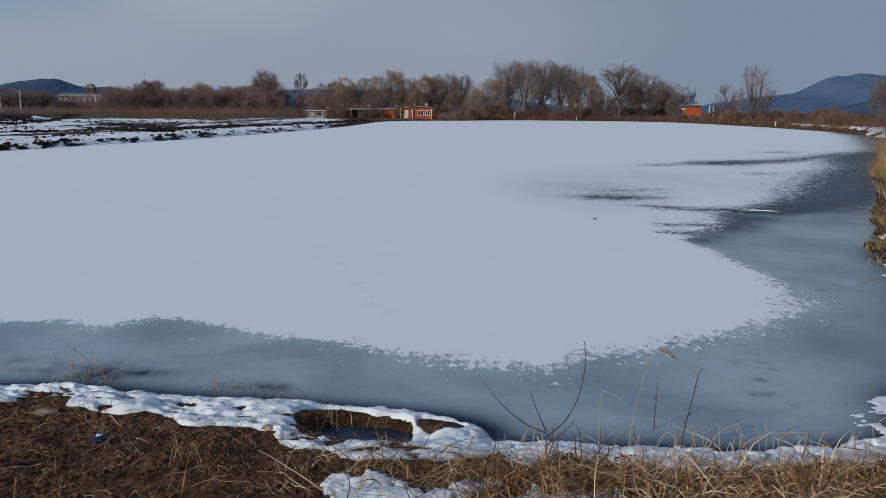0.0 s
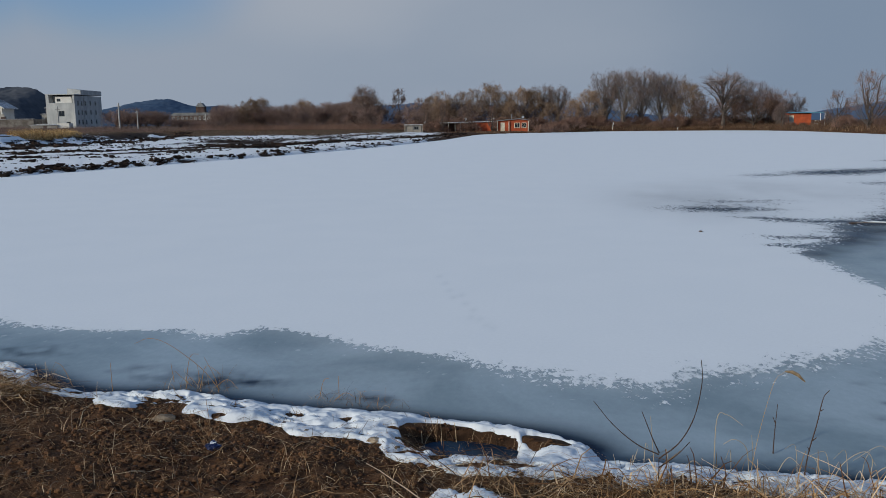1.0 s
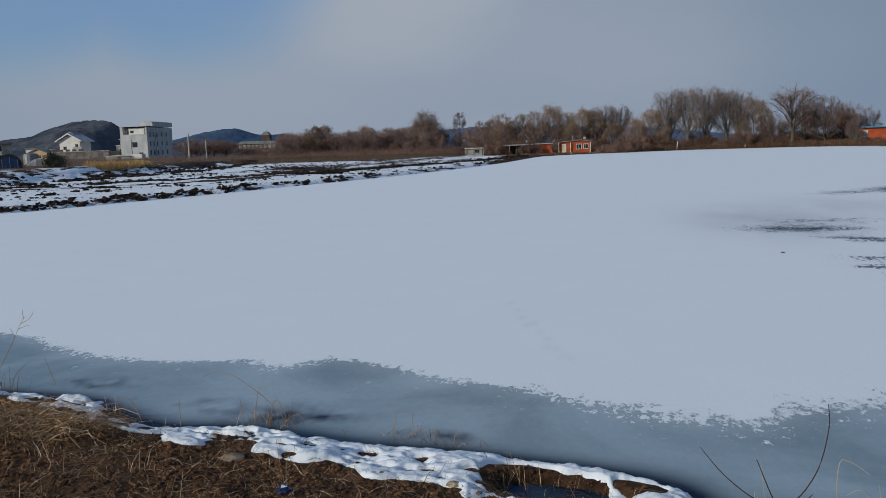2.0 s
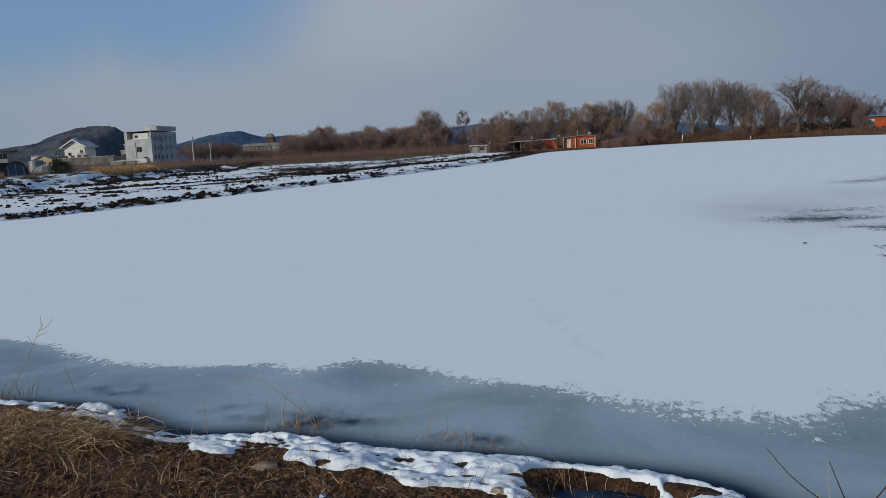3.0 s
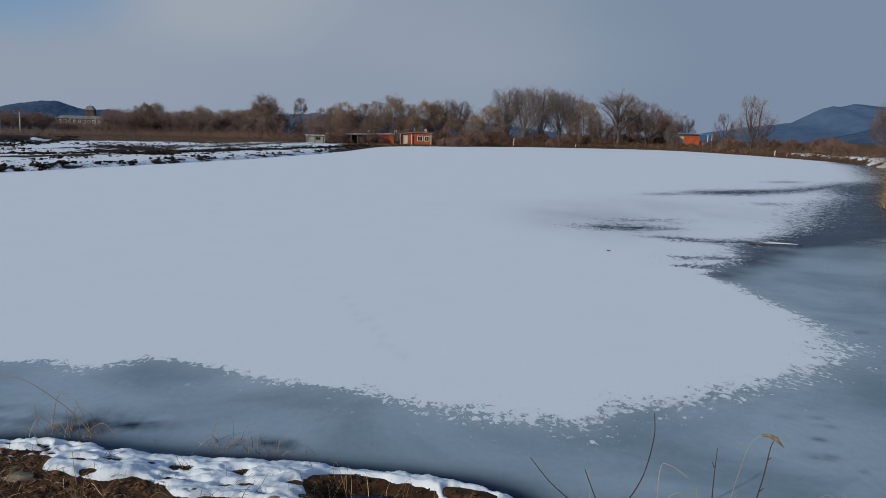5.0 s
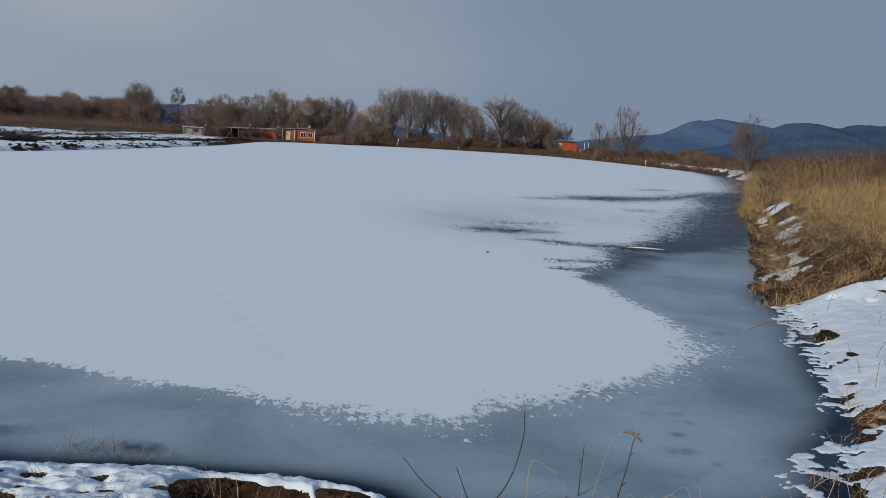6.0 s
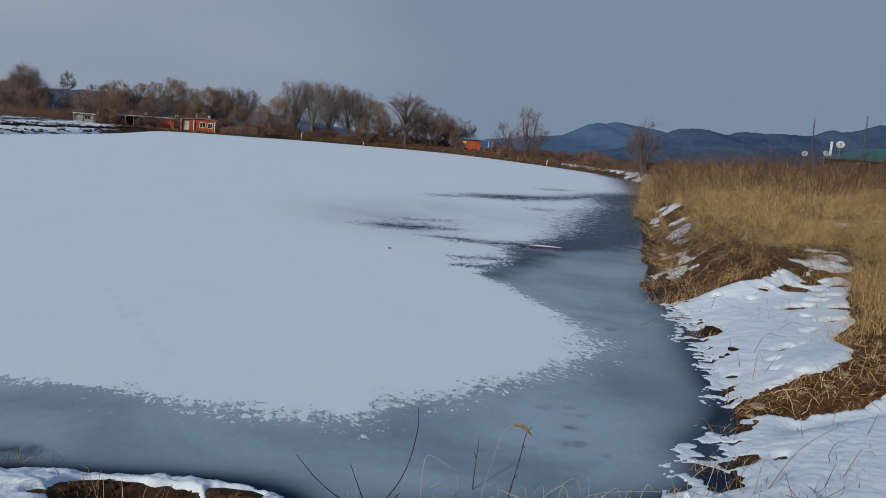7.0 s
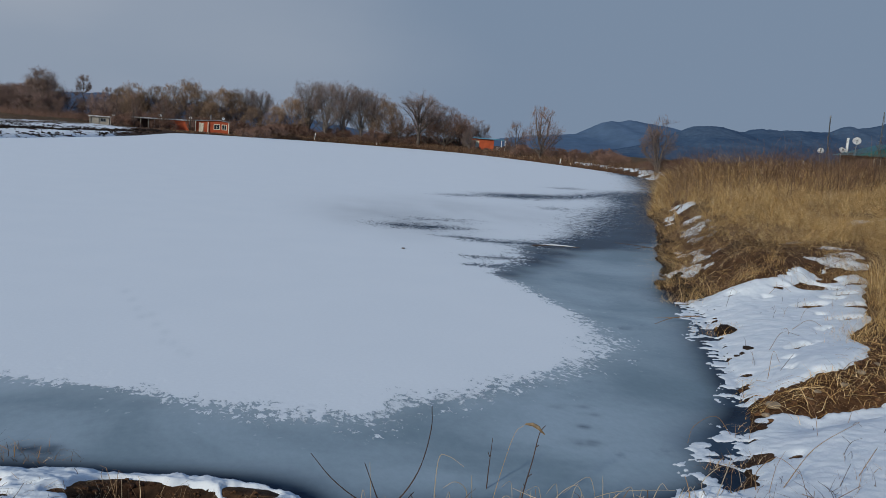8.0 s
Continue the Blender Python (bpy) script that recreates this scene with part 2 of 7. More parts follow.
BRICK_WALL = surface("dark_brown_brickwork", (0.085, 0.055, 0.048), (0.14, 0.095, 0.08), 0.5, 0.9, 6.0, 0.3)
ROOF_GREY = surface("grey_roof_sheet", (0.16, 0.165, 0.17), (0.26, 0.265, 0.27), 0.5, 0.7, 10.0, 0.2)
ROOF_SNOW = surface("snow_dusted_sheet_roof", (0.28, 0.28, 0.29), (0.62, 0.63, 0.65), 1.2, 0.7, 10.0, 0.2)
ROOF_GREEN = surface("teal_green_painted_sheet", (0.012, 0.095, 0.105), (0.02, 0.14, 0.15), 0.8, 0.5, 14.0, 0.15, spec=0.4)
ROOF_BLUE = surface("blue_painted_sheet", (0.07, 0.21, 0.31), (0.12, 0.29, 0.4), 0.8, 0.5, 14.0, 0.15, spec=0.4)
ORANGE = surface("orange_red_painted_sheet", (0.36, 0.068, 0.026), (0.49, 0.10, 0.036), 0.9, 0.55, 10.0, 0.2, vary=0.12)
CREAM = surface("cream_painted_trim", (0.62, 0.55, 0.42), (0.74, 0.68, 0.55), 2.0, 0.7, 10.0, 0.1)
PEACH = surface("peach_render", (0.56, 0.36, 0.20), (0.66, 0.45, 0.27), 0.8, 0.85, 10.0, 0.2)
CLOD = surface("wet_ploughed_clods", (0.010, 0.006, 0.004), (0.036, 0.020, 0.012), 1.5, 0.95, 14.0, 0.8, 0.04, islands=0.35)
METAL = surface("dull_grey_steel", (0.20, 0.21, 0.22), (0.32, 0.33, 0.34), 3.0, 0.55, 20.0, 0.1, metal=0.5)
DARK_METAL = surface("dark_weathered_steel", (0.05, 0.055, 0.06), (0.10, 0.105, 0.11), 3.0, 0.6, 20.0, 0.1, metal=0.3)
WHITE_METAL = surface("white_painted_metal", (0.72, 0.73, 0.72), (0.82, 0.82, 0.81), 2.0, 0.5, 20.0, 0.1)
POLE = surface("pale_concrete_pole", (0.40, 0.39, 0.37), (0.52, 0.51, 0.48), 2.0, 0.85, 12.0, 0.2)
BLUE_WRAP = surface("crumpled_blue_wrapper", (0.006, 0.011, 0.045), (0.012, 0.026, 0.11), 30.0, 0.35, 90.0, 0.3, spec=0.5)
WHITE_PRINT = surface("white_print", (0.68, 0.70, 0.74), (0.78, 0.80, 0.82), 30.0, 0.5, 90.0, 0.1)
LEAF = surface("dead_tan_leaf", (0.24, 0.17, 0.10), (0.38, 0.29, 0.18), 20.0, 0.8, 80.0, 0.2)
# blue of distance haze is mixed into these slope colours, most into the mountain's
FOREST_HAZE_BLUE = surface("far_slope_haze_tint", (0.050, 0.086, 0.148), (0.075, 0.115, 0.178), 0.012, 1.0, 0.09, 0.0, spec=0.0)
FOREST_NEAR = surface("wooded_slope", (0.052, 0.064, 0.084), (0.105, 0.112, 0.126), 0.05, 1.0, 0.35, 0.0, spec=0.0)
FOREST_HAZE_PALE = surface("mountain_slope_haze_tint", (0.085, 0.138, 0.222), (0.1, 0.154, 0.24), 0.003, 1.0, 0.02, 0.0, spec=0.0)


def glass_material():
    n = Nodes("dark_window_glass")
    return n.finish((0.02, 0.025, 0.03), 0.08, spec=0.6)


GLASS = glass_material()
TARP_BLUE = surface("faded_blue_tarpaulin", (0.02, 0.06, 0.15), (0.04, 0.10, 0.21), 1.5, 0.6, 12.0, 0.3, spec=0.4)
DARK_SHEET = surface("dark_grey_shade_net", (0.035, 0.037, 0.04), (0.07, 0.072, 0.075), 1.5, 0.9, 12.0, 0.3)

# ---- geometry helpers ----
def lattice(ix, iy, seed):
    h = (ix.astype(np.int64) * 374761393 + iy.astype(np.int64) * 668265263 + seed * 974711) & 0x7FFFFFFF
    h = ((h ^ (h >> 13)) * 1274126177) & 0x7FFFFFFF
    return ((h ^ (h >> 16)) & 0xFFFFFF) / float(0xFFFFFF)


def value_noise(x, y, seed=0):
    x, y = np.asarray(x, float), np.asarray(y, float)
    ix, iy = np.floor(x), np.floor(y)
    fx, fy = x - ix, y - iy
    fx, fy = fx * fx * (3 - 2 * fx), fy * fy * (3 - 2 * fy)
    ix, iy = ix.astype(np.int64), iy.astype(np.int64)
    a = lattice(ix, iy, seed) * (1 - fx) + lattice(ix + 1, iy, seed) * fx
    b = lattice(ix, iy + 1, seed) * (1 - fx) + lattice(ix + 1, iy + 1, seed) * fx
    return (a * (1 - fy) + b * fy) * 2 - 1


def fbm(x, y, octaves=4, seed=0, gain=0.5):
    total, amp = 0.0, 1.0
    for k in range(octaves):
        total = total + amp * value_noise(np.asarray(x) * 2 ** k, np.asarray(y) * 2 ** k, seed + 17 * k)
        amp *= gain
    return total / (2 - 2 * gain ** octaves if gain == 0.5 else 1)


def ease(v, lo, hi):
    t = np.clip((np.asarray(v, float) - lo) / (hi - lo), 0, 1)
    return t * t * (3 - 2 * t)


def mesh_np(name, v, f, smooth=False, attributes=()):
    v, f = np.asarray(v, np.float32), np.asarray(f, np.int32)
    me = bpy.data.meshes.new(name)
    me.vertices.add(len(v))
    me.vertices.foreach_set("co", v.ravel())
    me.loops.add(f.size)
    me.loops.foreach_set("vertex_index", f.ravel())
    me.polygons.add(len(f))
    me.polygons.foreach_set("loop_start", np.arange(len(f), dtype=np.int32) * f.shape[1])
    me.polygons.foreach_set("use_smooth", np.full(len(f), smooth))
    for key, values in attributes:
        me.attributes.new(key, "FLOAT", "POINT").data.foreach_set("value", np.asarray(values, np.float32))
    me.update(calc_edges=True)
    return me


def whole(name, me, material, label="", category="", group="", kind=""):
    """A thing, or a piece of the setting, that is one mesh."""
    ob = new(name, me)
    me.materials.append(material)
    return tagged(ob, label, category, group, kind)


def part(name, shape, material, parent, label=""):
    """A bmesh, or a finished mesh, as one mesh object under a thing or under a part."""
    if isinstance(shape, bmesh.types.BMesh):
        me = bpy.data.meshes.new(name)
        shape.to_mesh(me)
        shape.free()
    else:
        me = shape
    if not me.materials:
        me.materials.append(material)
    ob = new(name, me)
    ob.parent = parent
    return tagged(ob, label) if label else ob


def thing(name, m, label, category, group="", kind=""):
    ob = new(name)
    ob.empty_display_size = 0.2
    ob.matrix_world = m
    return tagged(ob, label, category, group, kind)


def grid_faces(rows, cols):
    i = np.arange((rows - 1) * cols).reshape(rows - 1, cols)[:, :-1].ravel()
    return np.stack([i, i + 1, i + cols + 1, i + cols], 1)


def sheet(xs, ys, height, keep=None):
    """A grid over xs and ys at height(x, y); keep(x, y) tells which corners stay."""
    X, Y = np.meshgrid(xs, ys)
    x, y = X.ravel(), Y.ravel()
    v = np.stack([x, y, height(x, y)], 1)
    f = grid_faces(len(ys), len(xs))
    if keep is not None:
        k = keep(x, y)
        f = f[k[f].any(axis=1)]
        used = np.unique(f)
        back = np.zeros(len(v), np.int64)
        back[used] = np.arange(len(used))
        v, f = v[used], back[f]
    return v, f


def smooth_line(points, steps=6, closed=False):
    """A Catmull-Rom curve through points."""
    p = np.array(points, float)
    p = np.vstack([p[-1], p, p[:2]]) if closed else np.vstack([2 * p[0] - p[1], p, 2 * p[-1] - p[-2]])
    out = []
    for a, b, c, d in zip(p, p[1:], p[2:], p[3:]):
        for t in np.arange(steps) / steps:
            out.append(0.5 * (2 * b + (c - a) * t + (2 * a - 5 * b + 4 * c - d) * t * t + (3 * b - a - 3 * c + d) * t ** 3))
    if not closed:
        out.append(p[-2])
    return np.array(out)


def to_line(x, y, line, closed=True):
    """Distance from (x, y) to a line of points; with closed, negative inside."""
    x, y = np.asarray(x, float).ravel(), np.asarray(y, float).ravel()
    best, inside = np.full(len(x), 1e18), np.zeros(len(x), bool)
    pairs = list(zip(line, np.roll(line, -1, axis=0))) if closed else list(zip(line, line[1:]))
    for (ax, ay), (bx, by) in pairs:
        dx, dy = bx - ax, by - ay
        t = np.clip(((x - ax) * dx + (y - ay) * dy) / max(dx * dx + dy * dy, 1e-12), 0, 1)
        best = np.minimum(best, (x - ax - t * dx) ** 2 + (y - ay - t * dy) ** 2)
        if closed and ay != by:
            inside ^= ((ay > y) != (by > y)) & (x < dx * (y - ay) / (by - ay) + ax)
    d = np.sqrt(best)
    return np.where(inside, -d, d) if closed else d


class Bundle:
    """Many tubes and ribbons gathered into one mesh of quads."""

    def __init__(self):
        self.v, self.f, self.n = [], [], 0

    def tube(self, pts, radii, sides=4):
        p = np.asarray(pts, float)
        r = np.broadcast_to(np.asarray(radii, float), (len(p),))
        d = np.gradient(p, axis=0)
        d /= np.linalg.norm(d, axis=1)[:, None] + 1e-9
        up = np.where(np.abs(d[:, 2:3]) > 0.9, np.array([[1.0, 0, 0]]), np.array([[0, 0, 1.0]]))
        u = np.cross(d, up)
        u /= np.linalg.norm(u, axis=1)[:, None] + 1e-9
        w = np.cross(d, u)
        a = np.arange(sides) * 2 * np.pi / sides
        ring = p[:, None] + r[:, None, None] * (np.cos(a)[None, :, None] * u[:, None] + np.sin(a)[None, :, None] * w[:, None])
        k = np.arange(sides)
        base = np.arange(len(p) - 1)[:, None] * sides
        q = np.stack([base + k, base + (k + 1) % sides, base + sides + (k + 1) % sides, base + sides + k], 2).reshape(-1, 4)
        self.v.append(ring.reshape(-1, 3))
        self.f.append(q + self.n)
        self.n += len(p) * sides

    def ribbons(self, paths, widths, sideways):
        """paths (n, k, 3), widths (n, k), sideways (n, 3): n flat blades of k points."""
        n, k, _ = paths.shape
        off = sideways[:, None, :] * widths[:, :, None] * 0.5
        v = np.stack([paths - off, paths + off], 2).reshape(-1, 3)
        i = (np.arange(n)[:, None] * 2 * k + np.arange(k - 1)[None] * 2).ravel()
        self.v.append(v)
        self.f.append(np.stack([i, i + 1, i + 3, i + 2], 1) + self.n)
        self.n += len(v)

    def mesh(self, name, smooth=False):
        return mesh_np(name, np.vstack(self.v), np.vstack(self.f), smooth)


def box(bm, x0, x1, y0, y1, z0, z1, bevel=0.0):
    m = Matrix.Translation(((x0 + x1) / 2, (y0 + y1) / 2, (z0 + z1) / 2)) @ Matrix.Diagonal((x1 - x0, y1 - y0, z1 - z0, 1))
    made = bmesh.ops.create_cube(bm, size=1, matrix=m)
    if bevel:
        edges = list({e for v in made["verts"] for e in v.link_edges})
        bmesh.ops.bevel(bm, geom=edges, offset=bevel, segments=2, affect="EDGES", profile=0.5)
    return bm


def boxes(*sizes, bevel=0.0):
    bm = bmesh.new()
    for s in sizes:
        box(bm, *s, bevel=bevel)
    return bm


def rod(x, y, z0, z1, r, sides=8, top=None):
    bm = bmesh.new()
    bmesh.ops.create_cone(bm, cap_ends=True, segments=sides, radius1=r, radius2=r if top is None else top, depth=z1 - z0,
                          matrix=Matrix.Translation((x, y, (z0 + z1) / 2)))
    return bm


def prism(profile, y0, y1):
    """A profile in x and z, drawn out from y0 to y1."""
    bm = bmesh.new()
    a = [bm.verts.new((x, y0, z)) for x, z in profile]
    b = [bm.verts.new((x, y1, z)) for x, z in profile]
    bm.faces.new(a)
    bm.faces.new(b[::-1])
    for i in range(len(a)):
        j = (i + 1) % len(a)
        bm.faces.new((a[j], a[i], b[i], b[j]))
    bmesh.ops.recalc_face_normals(bm, faces=bm.faces)
    return bm


def lump(seed, size, flat=0.7, rough=0.3, level=2):
    """An uneven stone or clod."""
    bm = bmesh.new()
    bmesh.ops.create_icosphere(bm, subdivisions=level, radius=size)
    for v in bm.verts:
        n = noise.fractal(v.co / size * 1.3 + Vector((seed * 3.7, seed * 1.3, 0)), 0.8, 2.0, 3)
        v.co *= 1 + rough * n
        v.co.z *= flat
    return bm

# ---- the plan: the pond's shore and the edge of the snow on its ice ----
SHORE = smooth_line([
    (-26, 9.0), (-12, 6.9), (-6.5, 6.2), (-4.55, 6.0), (-3.7, 5.53), (-3.2, 5.42), (-2.6, 5.46), (-1.75, 5.24), (-0.9, 5.15), (-0.15, 4.97), (0.2, 4.80),
    (0.33, 4.56), (0.75, 4.47), (1.4, 4.44), (2.1, 4.40), (2.85, 4.56), (3.55, 5.36), (4.12, 6.2), (4.86, 7.6), (5.80, 9.4), (6.36, 11.1),
    (7.6, 13.7), (10.7, 19.4), (14.7, 27.2), (22.5, 41), (30.5, 55), (37.0, 67), (40.5, 80), (43.5, 102), (45, 130), (43, 158), (30, 168),
    (14, 166), (-2, 150.5), (-8, 142), (-10.5, 128), (-11.5, 92), (-14.4, 63), (-17.6, 46.5), (-19.8, 37), (-21.6, 30), (-25, 20)], 5, True)
COVER = smooth_line([
    (-40, 12), (-14, 10.0), (-7.4, 8.38), (-6.3, 7.9), (-5.27, 7.4), (-4.4, 7.25), (-3.65, 7.32), (-3.18, 7.16), (-2.8, 7.46), (-2.3, 7.33), (-1.6, 6.93), (-0.9, 6.72),
    (-0.38, 6.42), (0.3, 6.12), (0.85, 6.06), (1.3, 6.42), (1.74, 6.5), (2.3, 6.88), (2.9, 7.25), (3.5, 7.75), (3.82, 8.3), (3.98, 9.0), (4.02, 9.64), (4.02, 10.37), (4.0, 11.43), (3.84, 12.29),
    (4.1, 12.99), (4.55, 13.7), (4.95, 14.3), (5.28, 15.1), (5.4, 15.7), (5.95, 16.5), (6.4, 16.95), (6.88, 17.4), (7.5, 18.1), (8.2, 19.1), (10.4, 23.2), (12.5, 26.9),
    (14.7, 30.3), (16.0, 33.6), (17.6, 37.3), (20.6, 41.1), (24.0, 45.5), (29.4, 56.7), (37.0, 73), (42, 86), (60, 110), (70, 200), (-60, 200)], 4, True)


# the foot of the low embankment below the village
VILLAGE_BANK = np.array([(-34, 26), (-38.4, 44), (-39.6, 53), (-39.5, 58), (-39.3, 64), (-40, 73), (-43, 86), (-50, 108), (-66, 140), (-110, 160), (-420, 180), (-420, 26)])


def shore_distance(x, y):
    d = to_line(x, y, SHORE)
    r = np.hypot(x, y)
    wob = np.clip(r / 60, 0.5, 4.0)
    notched = 0.26 * ease(y, 9.5, 11) * (1 - ease(y, 30, 45)) * ease(x, 4.5, 6) * fbm(np.asarray(x) * 1.1, np.asarray(y) * 1.1, 4, 8)
    return d + notched + 0.09 * wob * fbm(np.asarray(x) * 2.6 / wob, np.asarray(y) * 2.6 / wob, 4, 5)


def ground_height(x, y, d=None, rough=1.0):
    x, y = np.asarray(x, float), np.asarray(y, float)
    d = shore_distance(x, y) if d is None else d
    out = np.maximum(d, 0)
    az = np.degrees(np.arctan2(x, y))
    r = np.hypot(x, y)
    near = 0.02 + 0.11 * (1 - np.exp(-out / 0.4)) + 0.055 * np.minimum(out, 6)
    # the right bank: snowy slopes first, then a steeper scarp up to the grass
    slope = 0.02 + 0.26 * (1 - np.exp(-out / 0.8)) + 0.85 * ease(out, 0.8, 8) * (0.25 + 0.75 * ease(y, 5.5, 9))
    scarp = 0.03 + 0.62 * ease(out, 0.0, 1.5) + 0.75 * ease(out, 1.5, 10)
    ws = ease(y - 0.28 * np.clip(x - 5, 0, 9) + 0.25 * fbm(x * 1.3, y * 1.3, 3, 44), 9.2, 10.3)
    rise = slope * (1 - ws) + scarp * ws + 0.024 * np.clip(out - 7, 0, 40)
    # a washed-out cut between two snowy shoulders
    rise = rise - 0.13 * np.exp(-((y - 0.10 * (x - 4) - 5.55) / 0.22) ** 2) * ease(out, 0.1, 0.5) + 0.10 * np.exp(-((y - 0.25 * (x - 4) - 6.3) / 0.45) ** 2) * ease(out, 0.1, 0.8)
    far = 0.05 + 0.50 * ease(out, 0.0, 2.2) + 0.5 * ease(out, 3, 40)
    behind = np.maximum(-to_line(x, y, VILLAGE_BANK) + 0.6 * fbm(x * 0.5, y * 0.5, 3, 47), 0)
    left = 0.04 + 0.20 * ease(out, 0, 1.2) + 0.15 * ease(out, 2, 30) + (0.95 - 0.50 * ease(y, 80, 125)) * ease(behind, 0, 3.4) + 0.5 * ease(behind, 5, 60) + 1.4 * ease(r, 225, 262) * ease(-az, 22, 27) + 2.4 * ease(r, 308, 322) * ease(-az, 33.3, 35)
    wr = ease(az, 19, 28) * ease(y, 0.5, 3)
    wl = ease(-az, 5, 9) * ease(y, 7, 11)
    wf = ease(y, 60, 90) * (1 - ease(-az, 4, 6)) * (1 - ease(az, 26, 31))
    base = near * (1 - wr) + rise * wr
    base = base * (1 - wl) + left * wl
    base = base * (1 - wf) + far * wf
    far_lot = ease(r, 60, 160)
    # the low level strip on which the huts stand
    low = ease(x, -34, -28) * (1 - ease(x, 2, 6)) * ease(y, 136, 143) * (1 - ease(y, 160, 170))
    base = base * (1 - far_lot) + (0.5 * base + 0.5 * np.where(d > 0, far, base)) * far_lot
    base = base * (1 - low) + 0.16 * low
    bumps = 0.030 * fbm(x * 3.1, y * 3.1, 4, 2) + 0.012 * fbm(x * 14, y * 14, 3, 9)
    bumps = bumps * (1 - 0.85 * wr * (1 - ws))
    clods = wl * (0.10 * np.abs(fbm(x * 0.6, y * 0.6, 4, 33)) + 0.10 * fbm(x * 0.25, y * 0.25, 3, 31))
    pocket = np.exp(-(((x + 0.45) / 0.36) ** 2 + ((y - 4.62 + 0.15 * (x + 0.36)) / 0.19) ** 2) ** 2)
    base = base - 0.22 * pocket - 0.055 * np.exp(-((x + 0.45) / 0.5) ** 2 - ((y - 4.40) / 0.28) ** 2)
    z = base + ease(out, 0.02, 0.4) * (rough * bumps + clods) * (1 - 0.9 * low)
    return np.where(d > 0, z, np.maximum(-0.9, 0.02 + d * 0.9))


def polar(radii, degrees):
    A, R = np.meshgrid(np.radians(degrees), radii)
    return (np.sin(A) * R).ravel(), (np.cos(A) * R).ravel()


rad = np.concatenate([[0.0, 0.5, 1.1, 1.6, 2.0], 2.3 * 1.0085 ** np.arange(0, 205), 13.2 * 1.028 ** np.arange(0, 205)])
deg = np.concatenate([np.arange(-180, -46, 3.0), np.arange(-46, 50, 0.17), np.arange(50, 181, 3.0)])
deg[-1] = 180.0
gx, gy = polar(rad, deg)
gd = shore_distance(gx, gy)
gz = ground_height(gx, gy, gd)
gaz, gr = np.degrees(np.arctan2(gx, gy)), np.hypot(gx, gy)
on_left = ease(-gaz, 5, 9) * ease(gy, 7, 11)
on_bank = ease(-to_line(gx, gy, VILLAGE_BANK), 1.2, 4.0)
thatch = np.clip(0.22 + 0.6 * np.maximum(on_bank, on_left * ease(gr, 104, 122)) + 0.9 * ease(gaz, 20, 30) * ease(gy - 0.30 * np.clip(gx - 6, 0, 8), 11.2, 12.4) * ease(gd, 0.8, 1.5), 0, 1)
rows_of_soil = np.exp(-((gd - 0.5) / 0.7) ** 2) + 0.8 * np.exp(-((gd - 9.5 - 2 * fbm(gx * 0.1, gy * 0.1, 2, 3)) / 1.6) ** 2) + 0.8 * np.exp(-((gd - 19) / 1.8) ** 2) + 0.7 * np.exp(-((gd - 70) / 16) ** 2)
field_snow = on_left * np.clip(0.80 - 0.30 * rows_of_soil - 0.34 * ease(-to_line(gx, gy, VILLAGE_BANK), 0.2, 1.5) - 0.42 * np.exp(-(to_line(gx, gy, np.array([(-36, 41), (-31, 43.5), (-26, 50), (-21, 60)]), False) / 1.1) ** 2) - 0.40 * np.exp(-(to_line(gx, gy, np.array([(-36, 84), (-28, 73), (-22.5, 70), (-20, 78), (-15, 100)]), False) / 2.2) ** 2) - 0.45 * np.exp(-((gd - 14.5) / 3.0) ** 2) * ease(gy, 55, 75) - 0.28 * ease(gd, 26, 34) * (1 - ease(gd, 46, 60)), 0, 1) * (1 - 0.85 * ease(gr + 6 * fbm(gx * 0.05, gy * 0.05, 3, 36) - 30 * ease(gaz, -16, -10), 106, 124))
# soil darker in the tilled field and, nearer than 30 m, below 9 cm
whole("ground", mesh_np("ground", np.stack([gx, gy, gz], 1), grid_faces(len(rad), len(deg)), True, (("thatch", thatch), ("snow", field_snow), ("dark_soil", np.maximum(on_left * (1 - ease(gr, 150, 240)) * (1 - 0.8 * np.maximum(on_bank, ease(gr, 104, 122))), 0.75 * (1 - ease(gz, 0.03, 0.09)) * (gy < 30))))), GROUND,
            "brown winter soil with matted dry grass and patches of old snow", "ground", kind="structure")

# the frozen pond: one flat sheet of ice, snow lying over most of it
rad = np.concatenate([2.6 * 1.012 ** np.arange(0, 170), 19.8 * 1.03 ** np.arange(0, 82)])
deg = np.concatenate([np.arange(-75, -46, 0.5), np.arange(-46, 46, 0.16)])
ix, iy = polar(rad, deg)
ice_d = to_line(ix, iy, SHORE)
cover = -to_line(ix, iy, COVER)
def streak(line, half):
    """Distance outside a streak along line whose half width runs through the values of half."""
    p = smooth_line(line, 6)
    h = np.interp(np.linspace(0, 1, len(p)), np.linspace(0, 1, len(half)), half)
    best = np.full(len(ix), 1e9)
    for (ax, ay), (bx, by), h0, h1 in zip(p, p[1:], h, h[1:]):
        dx, dy = bx - ax, by - ay
        t = np.clip(((ix - ax) * dx + (iy - ay) * dy) / (dx * dx + dy * dy), 0, 1)
        best = np.minimum(best, np.hypot(ix - ax - t * dx, iy - ay - t * dy) - h0 - t * (h1 - h0))
    return best


